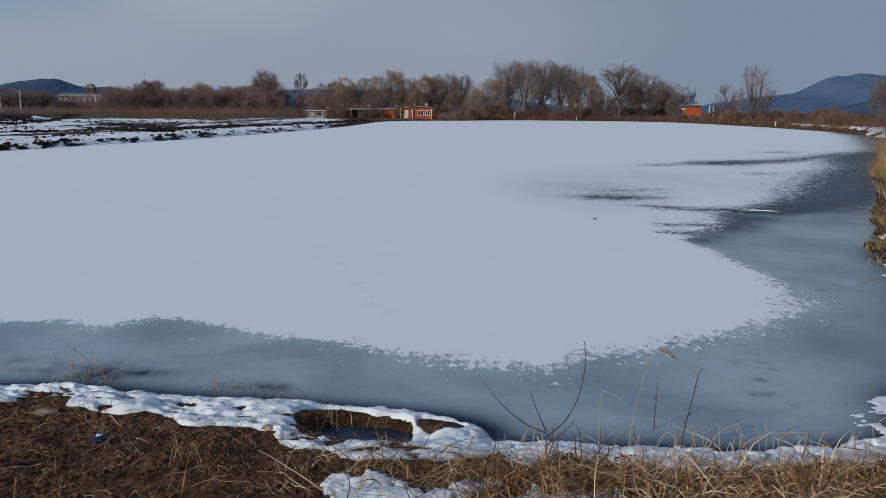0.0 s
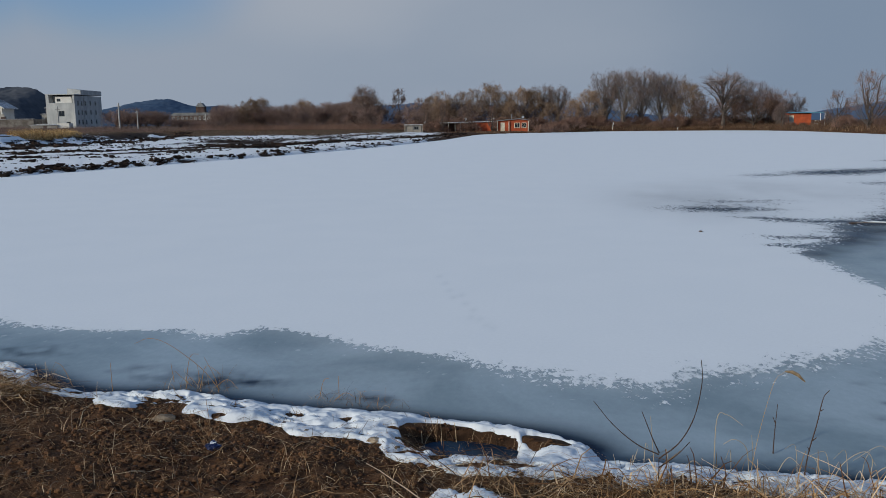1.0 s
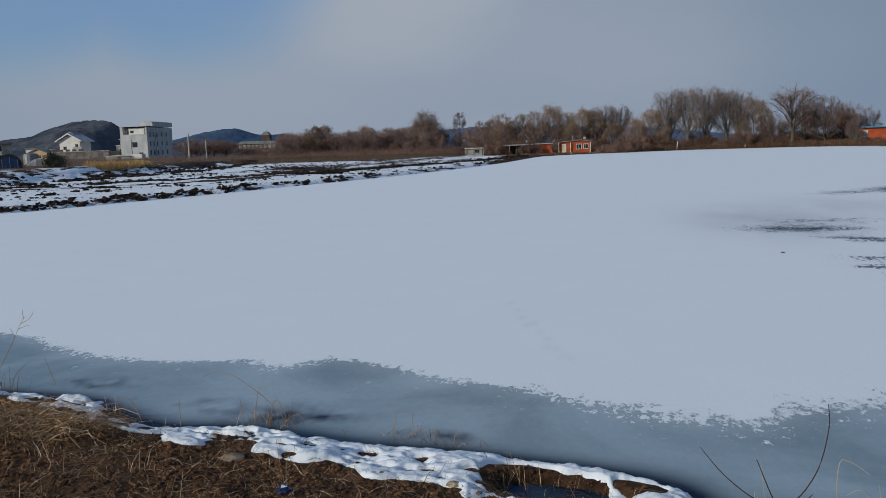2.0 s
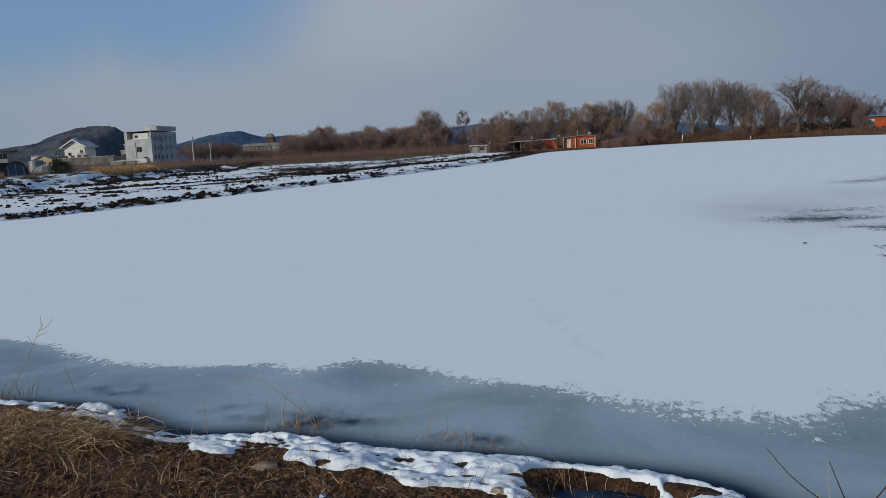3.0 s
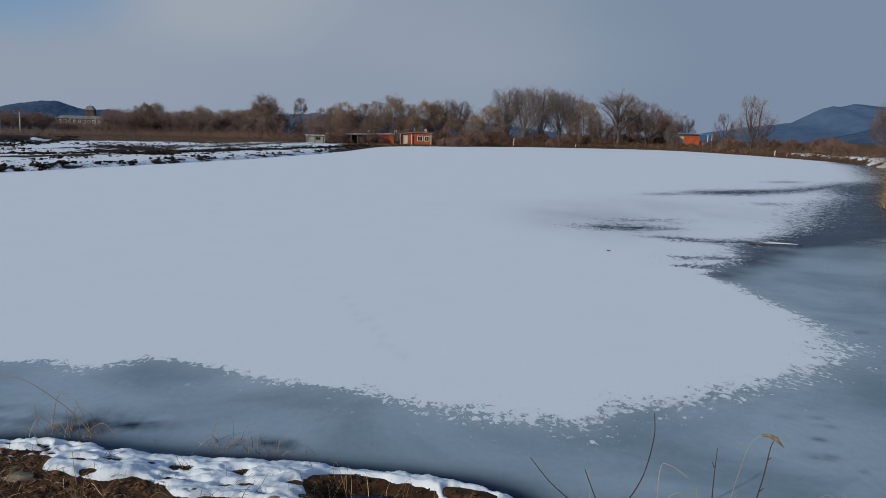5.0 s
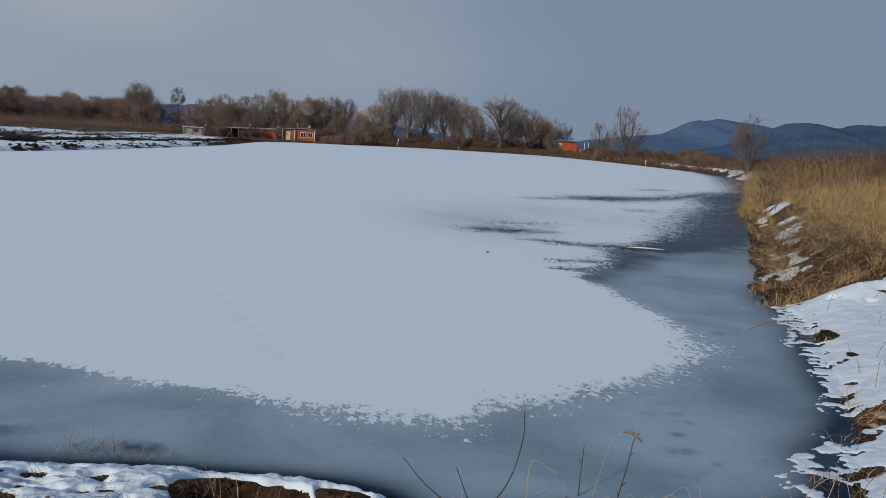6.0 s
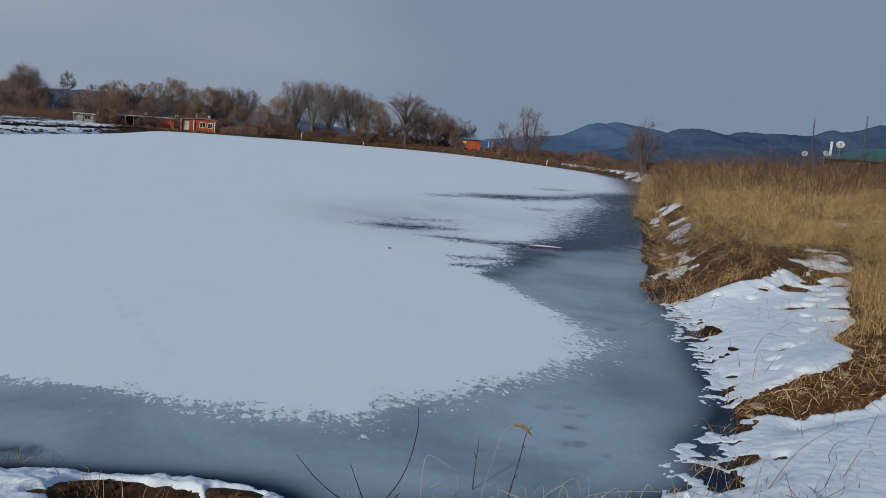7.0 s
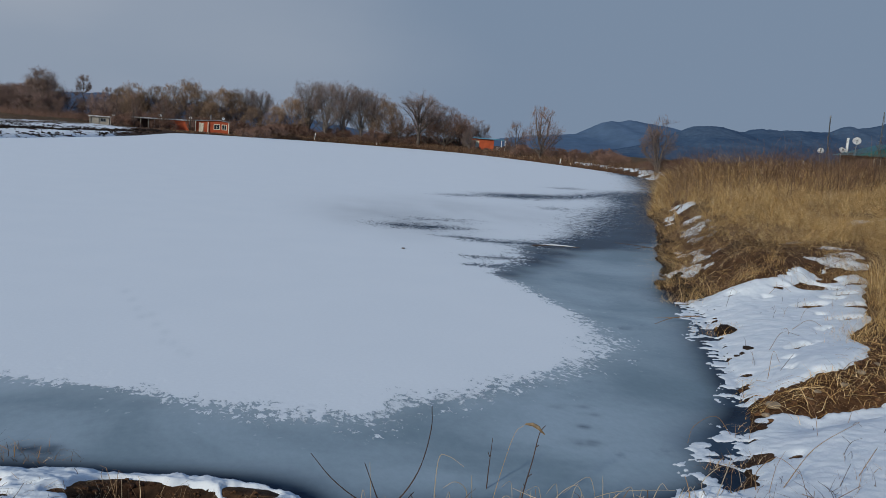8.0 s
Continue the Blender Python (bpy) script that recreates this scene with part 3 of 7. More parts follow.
# bare streaks blown clear of snow
for line, half in (([(9.2, 30.8), (10.9, 31.9), (12.8, 33.0), (15.3, 34.7), (21, 41.2)], (0.0, 1.1, 0.95, 0.55, 0.5)), ([(3.1, 18.7), (3.7, 18.75), (4.3, 18.8), (5.2, 18.7)], (-0.05, 0.36, 0.42, -0.05)),
                   ([(4.3, 17.05), (4.85, 16.8), (5.4, 16.5), (6.0, 16.5), (7.0, 16.0)], (0.05, 0.26, 0.3, 0.3, 0.4)), ([(4.3, 20.3), (5.6, 20.7)], (-0.2, -0.05, -0.2)), ([(7.7, 30.2), (8.9, 31.0)], (0.0, 0.2, 0.0)),
                   ([(16.6, 40.7), (18.4, 42.1)], (0.0, 0.15, 0.0)), ([(10.4, 26.4), (11.0, 26.7)], (0.0, 0.1, 0.0)), ([(3.95, 14.2), (4.7, 14.2)], (0.05, 0.16, 0.2)), ([(3.7, 13.3), (4.4, 13.25)], (0.05, 0.16, 0.22))):
    cover = np.minimum(cover, streak(line, half))
fringe = 0.13 + 0.20 * ease(ix, -1.2, 0.6) - 0.15 * ease(iy, 8.8, 10.0) * (1 - ease(iy, 12, 15)) + 0.10 * ease(iy, 12, 16) + 0.42 * ease(iy, 15.8, 22) + 0.35 * ease(iy, 30, 60)
thin = 0.24 * np.exp(-((ix - 3.6) / 1.5) ** 2 - ((iy - 20.5) / 3.2) ** 2) + 0.14 * np.exp(-((ix - 6.5) / 3.0) ** 2 - ((iy - 24) / 4.0) ** 2)
# a faint trail of old paw prints, shade in the dents put into colour
for x, y in ((-1.35, 10.3), (-1.22, 9.85), (-1.12, 9.42), (-0.95, 9.15), (-1.03, 9.05), (-0.86, 8.72), (-0.75, 8.42), (-0.74, 8.10), (-0.65, 8.03), (-0.56, 7.77), (-0.50, 7.67)):
    thin = np.maximum(thin, 0.11 * np.exp(-((ix - x) / 0.045) ** 2 - ((iy - y) / 0.11) ** 2))
thin = np.clip(thin * (1 + 0.8 * fbm(ix * 0.9, iy * 0.5, 4, 23)), 0, 0.5)
clear = 1.75 * np.exp(-(np.minimum(cover, 0) / (0.085 * iy)) ** 2) * ease(iy + 4.5 * fbm(ix * 0.8, iy * 0.5, 4, 29), 11.0, 19.0) * (1 - 0.5 * ease(iy, 40, 70)) + 0.52 * ease(iy + 5.0 * fbm(ix * 0.7, iy * 0.45, 4, 28), 11, 21)
clear = np.maximum(clear, 0.5 * np.exp(-((ix - 7.4) ** 2 + (iy - 16.3) ** 2) / 2.2))
# ice darker in a band along the near shore, and in spots, some round weeds
clear = np.maximum(clear, 1.6 * np.exp(-np.maximum(-ice_d, 0) / (0.19 + 0.13 * ease(ix, 1.8, 3.4))) * (1 - ease(iy, 11, 14)))
for x, y, r, s in ((-4.6, 6.5, 0.6, 1.0), (-2.45, 5.85, 0.6, 1.2), (-1.3, 5.5, 0.42, 1.0), (-3.3, 6.0, 0.5, 0.7), (1.74, 5.42, 0.22, 0.55), (2.64, 6.25, 0.10, 0.5), (2.43, 5.79, 0.13, 0.6), (2.3, 5.5, 0.18, 0.6), (2.61, 6.06, 0.09, 0.5), (2.39, 6.26, 0.12, 0.4), (4.43, 8.95, 0.24, 0.8), (4.71, 10.14, 0.2, 0.5), (4.14, 8.06, 0.14, 0.5), (3.79, 7.58, 0.16, 0.5), (3.8, 7.1, 0.2, 0.5), (1.54, 5.11, 0.2, 0.4), (2.62, 6.68, 0.14, 0.4), (3.22, 7.7, 0.13, 0.5), (1.37, 4.86, 0.1, 0.5)):
    clear = np.maximum(clear, (1.0 if x > 1 else 0.75) * s * (0.55 + 0.7 * fbm(ix * 7, iy * 7, 3, 19)) * np.exp(-(((ix - x) / r) ** 2 + ((iy - y) / (0.5 * r)) ** 2)))
pf = grid_faces(len(rad), len(deg))
pf = pf[(ice_d < 0.6)[pf].any(axis=1)]
pond = whole("pond_ice", mesh_np("pond_ice", np.stack([ix, iy, np.zeros(len(ix))], 1), pf, True, (("cover", cover), ("fringe", fringe), ("clear", clear), ("thin", thin))), POND,
             "frozen pond, smooth snow over cloudy grey-blue ice", "ice", kind="structure")

# ---- hills on the horizon ----
def ridge(name, y, crest, material, label, depth, bumps=1.0, seed=1):
    """A wooded ridge: crest gives x and height along it, depth how far its slopes run out."""
    cx, cz = np.array(crest).T
    xs = np.linspace(cx[0], cx[-1], 520)
    top = np.interp(xs, cx, cz)
    top = np.convolve(np.pad(top, 3, mode="edge"), np.ones(7) / 7, "valid")
    ts = np.linspace(-1, 0.25, 80)
    X, T = np.meshgrid(xs, ts)
    fall = np.where(T < 0, (1 + T), 1 - T) ** 0.9
    Z = -4 + (top[None] + 4) * np.clip(fall, 0, 1)
    unit = depth / 14
    Z = Z + bumps * 2.0 * fbm(X / unit, T * depth / unit, 3, seed) * np.clip(2.2 * fall * (1 - fall) + 0.3 * fall, 0, 1)
    # the tops of the woods
    crowns = value_noise(X * 26 / depth, T * 26, seed + 3) + 0.8 * value_noise(X * 57 / depth, T * 57, seed + 4)
    Z = Z + 0.0068 * min(bumps, 0.5) * depth * crowns * np.clip(fall * 3, 0, 1)
    v = np.stack([X.ravel(), (y + T * depth).ravel(), Z.ravel()], 1)
    return whole(name, mesh_np(name, v, grid_faces(len(ts), len(xs)), True), material, label, "hill", kind="structure")


# the haze over these ridges comes only from their surface colours
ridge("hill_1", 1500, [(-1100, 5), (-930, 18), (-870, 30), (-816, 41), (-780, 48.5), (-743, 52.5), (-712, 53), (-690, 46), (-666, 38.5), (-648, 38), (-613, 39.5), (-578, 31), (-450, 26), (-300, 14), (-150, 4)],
      FOREST_HAZE_BLUE, "distant wooded hill beyond the field, tinted haze blue", 260, 0.45, 3)
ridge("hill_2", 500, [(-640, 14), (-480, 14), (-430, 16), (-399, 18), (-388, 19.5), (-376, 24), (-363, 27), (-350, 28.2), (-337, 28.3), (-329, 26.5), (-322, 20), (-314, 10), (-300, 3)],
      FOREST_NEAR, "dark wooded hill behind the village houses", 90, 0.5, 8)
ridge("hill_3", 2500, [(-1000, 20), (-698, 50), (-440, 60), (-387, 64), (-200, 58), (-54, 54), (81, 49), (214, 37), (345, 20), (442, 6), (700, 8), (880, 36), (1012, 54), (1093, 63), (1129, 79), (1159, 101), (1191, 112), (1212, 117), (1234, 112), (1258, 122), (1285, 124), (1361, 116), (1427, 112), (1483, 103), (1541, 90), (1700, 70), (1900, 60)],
      FOREST_HAZE_PALE, "mountain coloured pale blue for haze", 500, 0.25, 12)
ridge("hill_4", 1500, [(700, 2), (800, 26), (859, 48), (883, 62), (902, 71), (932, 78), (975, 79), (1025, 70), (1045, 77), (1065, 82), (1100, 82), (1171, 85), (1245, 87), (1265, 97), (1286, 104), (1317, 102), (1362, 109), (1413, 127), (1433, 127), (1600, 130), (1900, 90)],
      FOREST_HAZE_BLUE, "wooded ridge beyond the grass field, tinted dark haze blue", 300, 0.5, 21)


# ---- trees ----
def curve(a, b, c, steps):
    """A bent path from a to c, pulled towards b."""
    t = np.linspace(0, 1, steps)[:, None]
    return (1 - t) ** 2 * a + 2 * t * (1 - t) * b + t * t * c


def bare_tree(seed, height, spread, base=0.25, stems=1, limbs=22, twigs=2600, twig_length=1.0, twig_width=0.034, thick=1.0, droop=0.0, lean=0.9, forked=False):
    """Meshes of a leafless tree whose crown fills an uneven dome: the trunk with its branches, and the twigs."""
    rng = np.random.default_rng(seed)
    wood, shoots = Bundle(), Bundle()
    centre = np.array((0, 0, height * (1 + base) / 2))
    radii = np.array((spread, spread, height * (1 - base) / 2))
    lobes = rng.uniform(0, 6.28, 3)

    def spot(inner, low):
        """A random place in the crown, the nearer its outside the higher inner is."""
        while True:
            u = rng.normal(0, 1, 3)
            u /= np.linalg.norm(u)
            if u[2] > low:
                break
        q = rng.uniform(inner, 1) ** 0.6
        swell = 1 + 0.14 * math.sin(3 * math.atan2(u[1], u[0]) + lobes[0]) + 0.10 * math.sin(5 * u[2] + lobes[1])
        return centre + u * radii * q * swell

    r0 = 0.024 * height * thick / stems ** 0.4
    trunks = []
    for s in range(stems):
        if forked:
            top = np.array((rng.normal(0, 0.05) * spread, rng.normal(0, 0.05) * spread, height * base * 1.25))
        elif stems == 1:
            top = centre + np.array((rng.normal(0, 0.1) * spread, rng.normal(0, 0.1) * spread, 0.55 * radii[2]))
        else:
            a = 6.283 * (s + rng.uniform(-0.3, 0.3)) / stems
            q = rng.uniform(0.15, 0.75)
            top = centre + np.array((math.cos(a) * q * spread, math.sin(a) * q * spread, radii[2] * rng.uniform(0.35, 0.8)))
        foot = np.array((rng.normal(0, 0.16) * (stems > 1), rng.normal(0, 0.16) * (stems > 1), -0.3))
        mid = np.array((top[0] * 0.25, top[1] * 0.25, top[2] * 0.5))
        path = curve(foot, mid, top, 9) + rng.normal(0, 0.012 * height, (9, 3)) * np.array([[0.0], [0.3], [1], [1], [1], [1], [1], [1], [1]])
        wood.tube(path, r0 * np.linspace(1, 0.22, 9), 6)
        trunks.append(path)
    spray = [(p[5:], 0.6) for p in trunks]
    for k in range(limbs):
        end = spot(0.72, -0.5)
        path = trunks[rng.integers(stems)]
        reach = math.hypot(end[0], end[1])
        z = np.clip(end[2] - lean * reach * rng.uniform(0.8, 1.2), height * base * 0.7, path[-1, 2])
        j = int(np.argmin(np.abs(path[:, 2] - z)))
        start = path[j]
        bend = start + (end - start) * 0.5 + np.array((end[0] - start[0], end[1] - start[1], 0)) * 0.16 + np.array((0, 0, -0.05 * reach)) + rng.normal(0, 0.04 * spread, 3)
        if forked:
            bend = start + (end - start) * 0.5 + np.array((0, 0, 0.10 * height)) - 0.12 * np.array((end[0] - start[0], end[1] - start[1], 0)) + rng.normal(0, 0.05 * spread, 3)
        limb = curve(start, bend, end, 7) + rng.normal(0, 0.006 * height, (7, 3)) * np.linspace(0, 1, 7)[:, None]
        lr = r0 * (rng.uniform(0.26, 0.5) if forked else 0.46 - 0.03 * j)
        wood.tube(limb, lr * np.linspace(1, 0.2, 7), 4)
        spray.append((limb[3:], 0.8))
        for _ in range(10 if forked else 6):
            q = rng.integers(2, 6)
            goal = spot(0.7, -0.45)
            for _ in range(4):
                other = spot(0.7, -0.45)
                if np.linalg.norm(other - end) < np.linalg.norm(goal - end):
                    goal = other
            tip = limb[q] + (goal - limb[q]) * min(1.0, 0.55 * spread / np.linalg.norm(goal - limb[q]))
            br = curve(limb[q], (limb[q] + tip) / 2 + rng.normal(0, 0.05 * spread, 3), tip, 4)
            wood.tube(br, lr * 0.3 * np.linspace(1, 0.3, 4), 3)
            spray.append((br, 1.0))
    weight = np.array([w * np.linalg.norm(p[-1] - p[0]) for p, w in spray])
    pick = rng.choice(len(spray), twigs, p=weight / weight.sum())
    starts = np.empty((twigs, 3))
    for i, k in enumerate(pick):
        p = spray[k][0]
        u = rng.uniform(0.1, 1.0) * (len(p) - 1)
        q = min(int(u), len(p) - 2)
        starts[i] = p[q] * (1 - u + q) + p[q + 1] * (u - q)
    starts += rng.normal(0, 0.05 * spread, (twigs, 3))
    out = (starts - centre - np.array((0, 0, -0.5 * radii[2]))) / radii
    out /= np.linalg.norm(out, axis=1)[:, None] + 1e-9
    d = out + rng.normal(0, 0.42, (twigs, 3)) + np.array((0, 0, 0.08 - droop))
    d /= np.linalg.norm(d, axis=1)[:, None]
    # no twig reaches past the dome
    inside = np.sqrt((((starts - centre) / radii) ** 2).sum(1))
    length = twig_length * rng.uniform(0.5, 1.3, twigs) * np.clip(1.5 - inside, 0.22, 1.0)
    t = np.array((0, 0.5, 1.0))
    paths = starts[:, None] + d[:, None] * (length[:, None] * t)[:, :, None]
    paths[:, 1] += rng.normal(0, 0.07, (twigs, 3)) * length[:, None]
    side = np.cross(d, rng.normal(0, 1, (twigs, 3)))
    side /= np.linalg.norm(side, axis=1)[:, None] + 1e-9
    shoots.ribbons(paths, twig_width * rng.uniform(0.7, 1.3, twigs)[:, None] * np.array((1, 0.8, 0.5)), side)
    return wood.mesh("trunk"), shoots.mesh("crown")


def tree_thing(name, meshes, bark, twig, m, label, group=""):
    ob = thing(name, m, label, "tree", group)
    part("trunk", meshes[0], bark, ob)
    part("crown", meshes[1], twig, ob)
    return ob


def stand(x, y, scale=1.0, turn=0.0, wide=1.0):
    z = float(ground_height(np.array([x]), np.array([y]))[0])
    return Matrix.LocRotScale((x, y, z - 0.05), Euler((0, 0, turn)), (scale * wide, scale * wide, scale))


# kinds of bare tree, each built once
big_one = bare_tree(3, 11.0, 5.0, 0.30, 1, 15, 5200, 0.6, 0.022, 1.5, forked=True)
round_dark = bare_tree(8, 8.0, 4.6, 0.06, 3, 36, 7000, 0.7, 0.028, 1.1)
willow = bare_tree(11, 11.2, 4.4, 0.22, 7, 40, 5200, 0.62, 0.034, 1.4, lean=1.25)
tall_thin = bare_tree(15, 10.5, 2.0, 0.50, 1, 18, 1500, 0.6, 0.032, 0.8)
broad = bare_tree(21, 10.4, 4.4, 0.10, 2, 38, 5600, 0.7, 0.038, 0.9)
brown_mass = bare_tree(27, 9.0, 4.2, 0.02, 5, 34, 5600, 0.7, 0.046, 0.8, lean=1.3)
upright = bare_tree(33, 9.6, 3.6, 0.05, 6, 36, 5200, 0.7, 0.044, 0.9, lean=1.8)
thicket = bare_tree(41, 7.4, 4.2, 0.02, 5, 24, 3400, 0.65, 0.056, 0.9)
young = bare_tree(52, 7.2, 2.5, 0.10, 3, 24, 1400, 0.7, 0.026, 1.3, lean=1.7)
bushy = bare_tree(57, 3.9, 1.7, 0.22, 5, 22, 2200, 0.34, 0.020, 1.6, lean=1.4)
bush = bare_tree(61, 2.6, 2.2, 0.0, 7, 18, 1700, 0.5, 0.040, 0.9)

FAR = "bare trees along the far shore"
kinds = {
    "big": tree_thing("bare_tree", big_one, BARK, TWIGS_GREY, stand(36.8, 169, 1.12, 0.6, 1.08), "large bare tree with a rounded spreading crown", FAR),
    "round": tree_thing("bare_tree", round_dark, BARK, BUSH_TWIGS, stand(42.6, 168, 1.2, 1.0, 0.95), "low dark bare tree with a dense round crown", FAR),
    "willow": tree_thing("willow_tree", willow, PALE_BARK, TWIGS_GREY, stand(17.6, 175, 1.15, 0.2), "bare many-stemmed willow with pale trunks", FAR),
    "thin": tree_thing("bare_tree", tall_thin, BARK, TWIGS_GREY, stand(-35.6, 204, 1.0, 0.4), "slender bare tree with a small high crown", FAR),
    "broad": tree_thing("bare_tree", broad, BARK, TWIGS_GREY, stand(-43.3, 200, 1.03, 0.9), "broad bare tree rising over the thicket", FAR),
    "brown": tree_thing("willow_tree", brown_mass, BARK, TWIGS_TAN, stand(30.8, 174, 1.05, 1.9), "bare brown willow with a dense rounded crown", FAR),
    "upright": tree_thing("willow_tree", upright, PALE_BARK, TWIGS_TAN, stand(-22.3, 186, 0.93, 2.1), "bare tan willow with upright branches", FAR),
    "thicket": tree_thing("bare_tree", thicket, BARK, TWIGS_DARK, stand(-92, 226, 0.98, 0.0), "bare brown tree in a dense far thicket", FAR),
}
rng = np.random.default_rng(5)
for kind, x, y, s, wide in (
        ("willow", 21.6, 176, 1.0, 1.0), ("willow", 14.2, 177, 0.98, 1.0), ("willow", 25.4, 176, 0.94, 1.0), ("willow", 28.0, 178, 0.93, 0.9), ("brown", 10.2, 174, 0.86, 1.1),
        ("brown", 7.3, 176, 0.66, 1.1), ("round", 33.6, 173, 0.72, 0.9), ("round", 46.2, 170, 0.86, 1.0), ("round", 39.8, 172, 0.85, 1.0),
        ("upright", -14.9, 185, 1.02, 1.1), ("upright", -18.6, 187, 0.98, 1.1), ("brown", -11.4, 187, 1.05, 1.0), ("upright", -8.3, 186, 0.95, 1.1), ("brown", -4.6, 187, 0.94, 1.1),
        ("willow", 0.6, 189, 0.78, 1.1), ("willow", 4.2, 190, 0.76, 1.0), ("brown", -1.6, 186, 0.9, 1.0), ("brown", -25.2, 190, 0.80, 1.1), ("thicket", -29, 195, 0.9, 1.2),
        ("thin", -30.2, 203, 0.76, 1.0), ("thicket", -33, 200, 0.85, 1.2), ("thicket", -38.5, 202, 0.92, 1.2), ("thicket", -46.5, 203, 0.98, 1.2), ("thicket", -41.5, 198, 0.8, 1.2),
        ("brown", -20.6, 183, 0.7, 1.1), ("brown", -6.2, 182, 0.62, 1.1), ("brown", 2.4, 180, 0.6, 1.2), ("thicket", -16, 181, 0.66, 1.2), ("thicket", -27.5, 184, 0.62, 1.2)):
    copy_thing(kinds[kind], stand(x, y, s, rng.uniform(0, 6.28), wide))
# the long thicket beyond the ploughed field, lower towards the village
for x in np.arange(-89, -48, 1.5):
    copy_thing(kinds["thicket" if rng.random() < 0.7 else "brown"], stand(x + rng.uniform(-1, 1), rng.uniform(219, 240), rng.uniform(0.88, 1.12), rng.uniform(0, 6.28), 1.15))
for x in np.arange(-133.5, -89, 1.8):
    copy_thing(kinds["thicket"], stand(x + rng.uniform(-1, 1), rng.uniform(236, 250), rng.uniform(0.8, 1.15) * (0.95 if x > -99 else 0.40 if x > -117 else 0.80), rng.uniform(0, 6.28), 1.45))

shore_tree = tree_thing("bare_tree", young, BARK, BUSH_TWIGS, stand(47.6, 124.3, 1.22, 0.3, 1.1), "young bare tree with upright twigs on the bank", "small trees on the bank")
copy_thing(shore_tree, stand(46.8, 134.4, 0.72, 2.0, 0.9))
copy_thing(shore_tree, stand(46.3, 165, 0.62, 4.0, 0.7))
for x, s in ((-21.6, 0.66), (-18.4, 0.78), (-13.5, 0.7), (-9.0, 0.6)):
    copy_thing(shore_tree, stand(x, 153.2, s, x, 0.5))
low_tree = tree_thing("bare_tree", bushy, BARK, TWIGS_GREY, stand(39.3, 71, 1.45, 0.3, 0.85), "small round-crowned bare tree above the grass", "small trees on the bank")
bush_one = tree_thing("bare_bush", bush, BARK, BUSH_TWIGS, stand(12.5, 171, 1.0, 0.3), "low bare brown bush at the foot of the trees", "bushes on the far shore")
rng = np.random.default_rng(77)
for x in np.concatenate([np.arange(5, 47, 1.9), np.arange(-29, 5, 2.6)]):
    y = (171 if x > 8 else 160) + rng.uniform(0, 6) + (4 if x < -7 else 0)
    copy_thing(bush_one, stand(x + rng.uniform(-0.8, 0.8), y, rng.uniform(0.55, 1.15), rng.uniform(0, 6.28), 1.2))
for x, y, s in ((48.5, 120, 0.8), (46.5, 107, 0.75), (44.6, 92, 0.7), (49.0, 98, 0.6), (43.0, 80, 0.4), (46.5, 84, 0.5), (41.0, 73.5, 0.6), (44.0, 74, 0.6), (38.6, 66, 0.5), (51.5, 108, 0.9), (47, 132, 0.8), (50, 140, 0.9), (-20.4, 152.5, 0.8), (-14.2, 152.8, 0.7), (-12.6, 153.2, 0.75), (-18.0, 153, 0.5), (0.8, 153, 0.8), (3.5, 156, 1.0), (48.3, 163.5, 0.42), (50.6, 163.2, 0.36), (53.4, 163.8, 0.5), (55.2, 164, 0.6)):
    copy_thing(bush_one, stand(x, y, s, x, 1.2))
for x, y, s in ((45.2, 158, 0.9), (47.6, 172, 0.95), (54.5, 162, 0.5), (52.5, 175, 1.2)):
    copy_thing(low_tree, stand(x, y, s, x))

# ---- buildings ----
def window(parent, x, y, z, w, h, facing="y", frame_material=None):
    """A framed pane set 6 cm into the wall that faces -y (or, with x, +x)."""
    fm = frame_material or CREAM
    t = 0.09
    if facing == "y":
        fr = boxes((x - w / 2, x + w / 2, y - 0.05, y + 0.06, z, z + t), (x - w / 2, x + w / 2, y - 0.05, y + 0.06, z + h - t, z + h),
                   (x - w / 2, x - w / 2 + t, y - 0.05, y + 0.06, z + t, z + h - t), (x + w / 2 - t, x + w / 2, y - 0.05, y + 0.06, z + t, z + h - t),
                   (x - t / 3, x + t / 3, y - 0.04, y + 0.05, z + t, z + h - t))
        gl = boxes((x - w / 2 + t, x + w / 2 - t, y - 0.02, y + 0.02, z + t, z + h - t))
    else:
        fr = boxes((x - 0.06, x + 0.05, y - w / 2, y + w / 2, z, z + t), (x - 0.06, x + 0.05, y - w / 2, y + w / 2, z + h - t, z + h),
                   (x - 0.06, x + 0.05, y - w / 2, y - w / 2 + t, z + t, z + h - t), (x - 0.06, x + 0.05, y + w / 2 - t, y + w / 2, z + t, z + h - t),
                   (x - 0.05, x + 0.04, y - t / 3, y + t / 3, z + t, z + h - t))
        gl = boxes((x - 0.02, x + 0.02, y - w / 2 + t, y + w / 2 - t, z + t, z + h - t))
    ob = part("window", fr, fm, parent)
    part("pane", gl, GLASS, ob)
    return ob


def at(x, y, turn=0.0, z=None):
    z = float(ground_height(np.array([x]), np.array([y]))[0]) if z is None else z
    return pose(x, y, z - 0.1, 0, 0, turn)


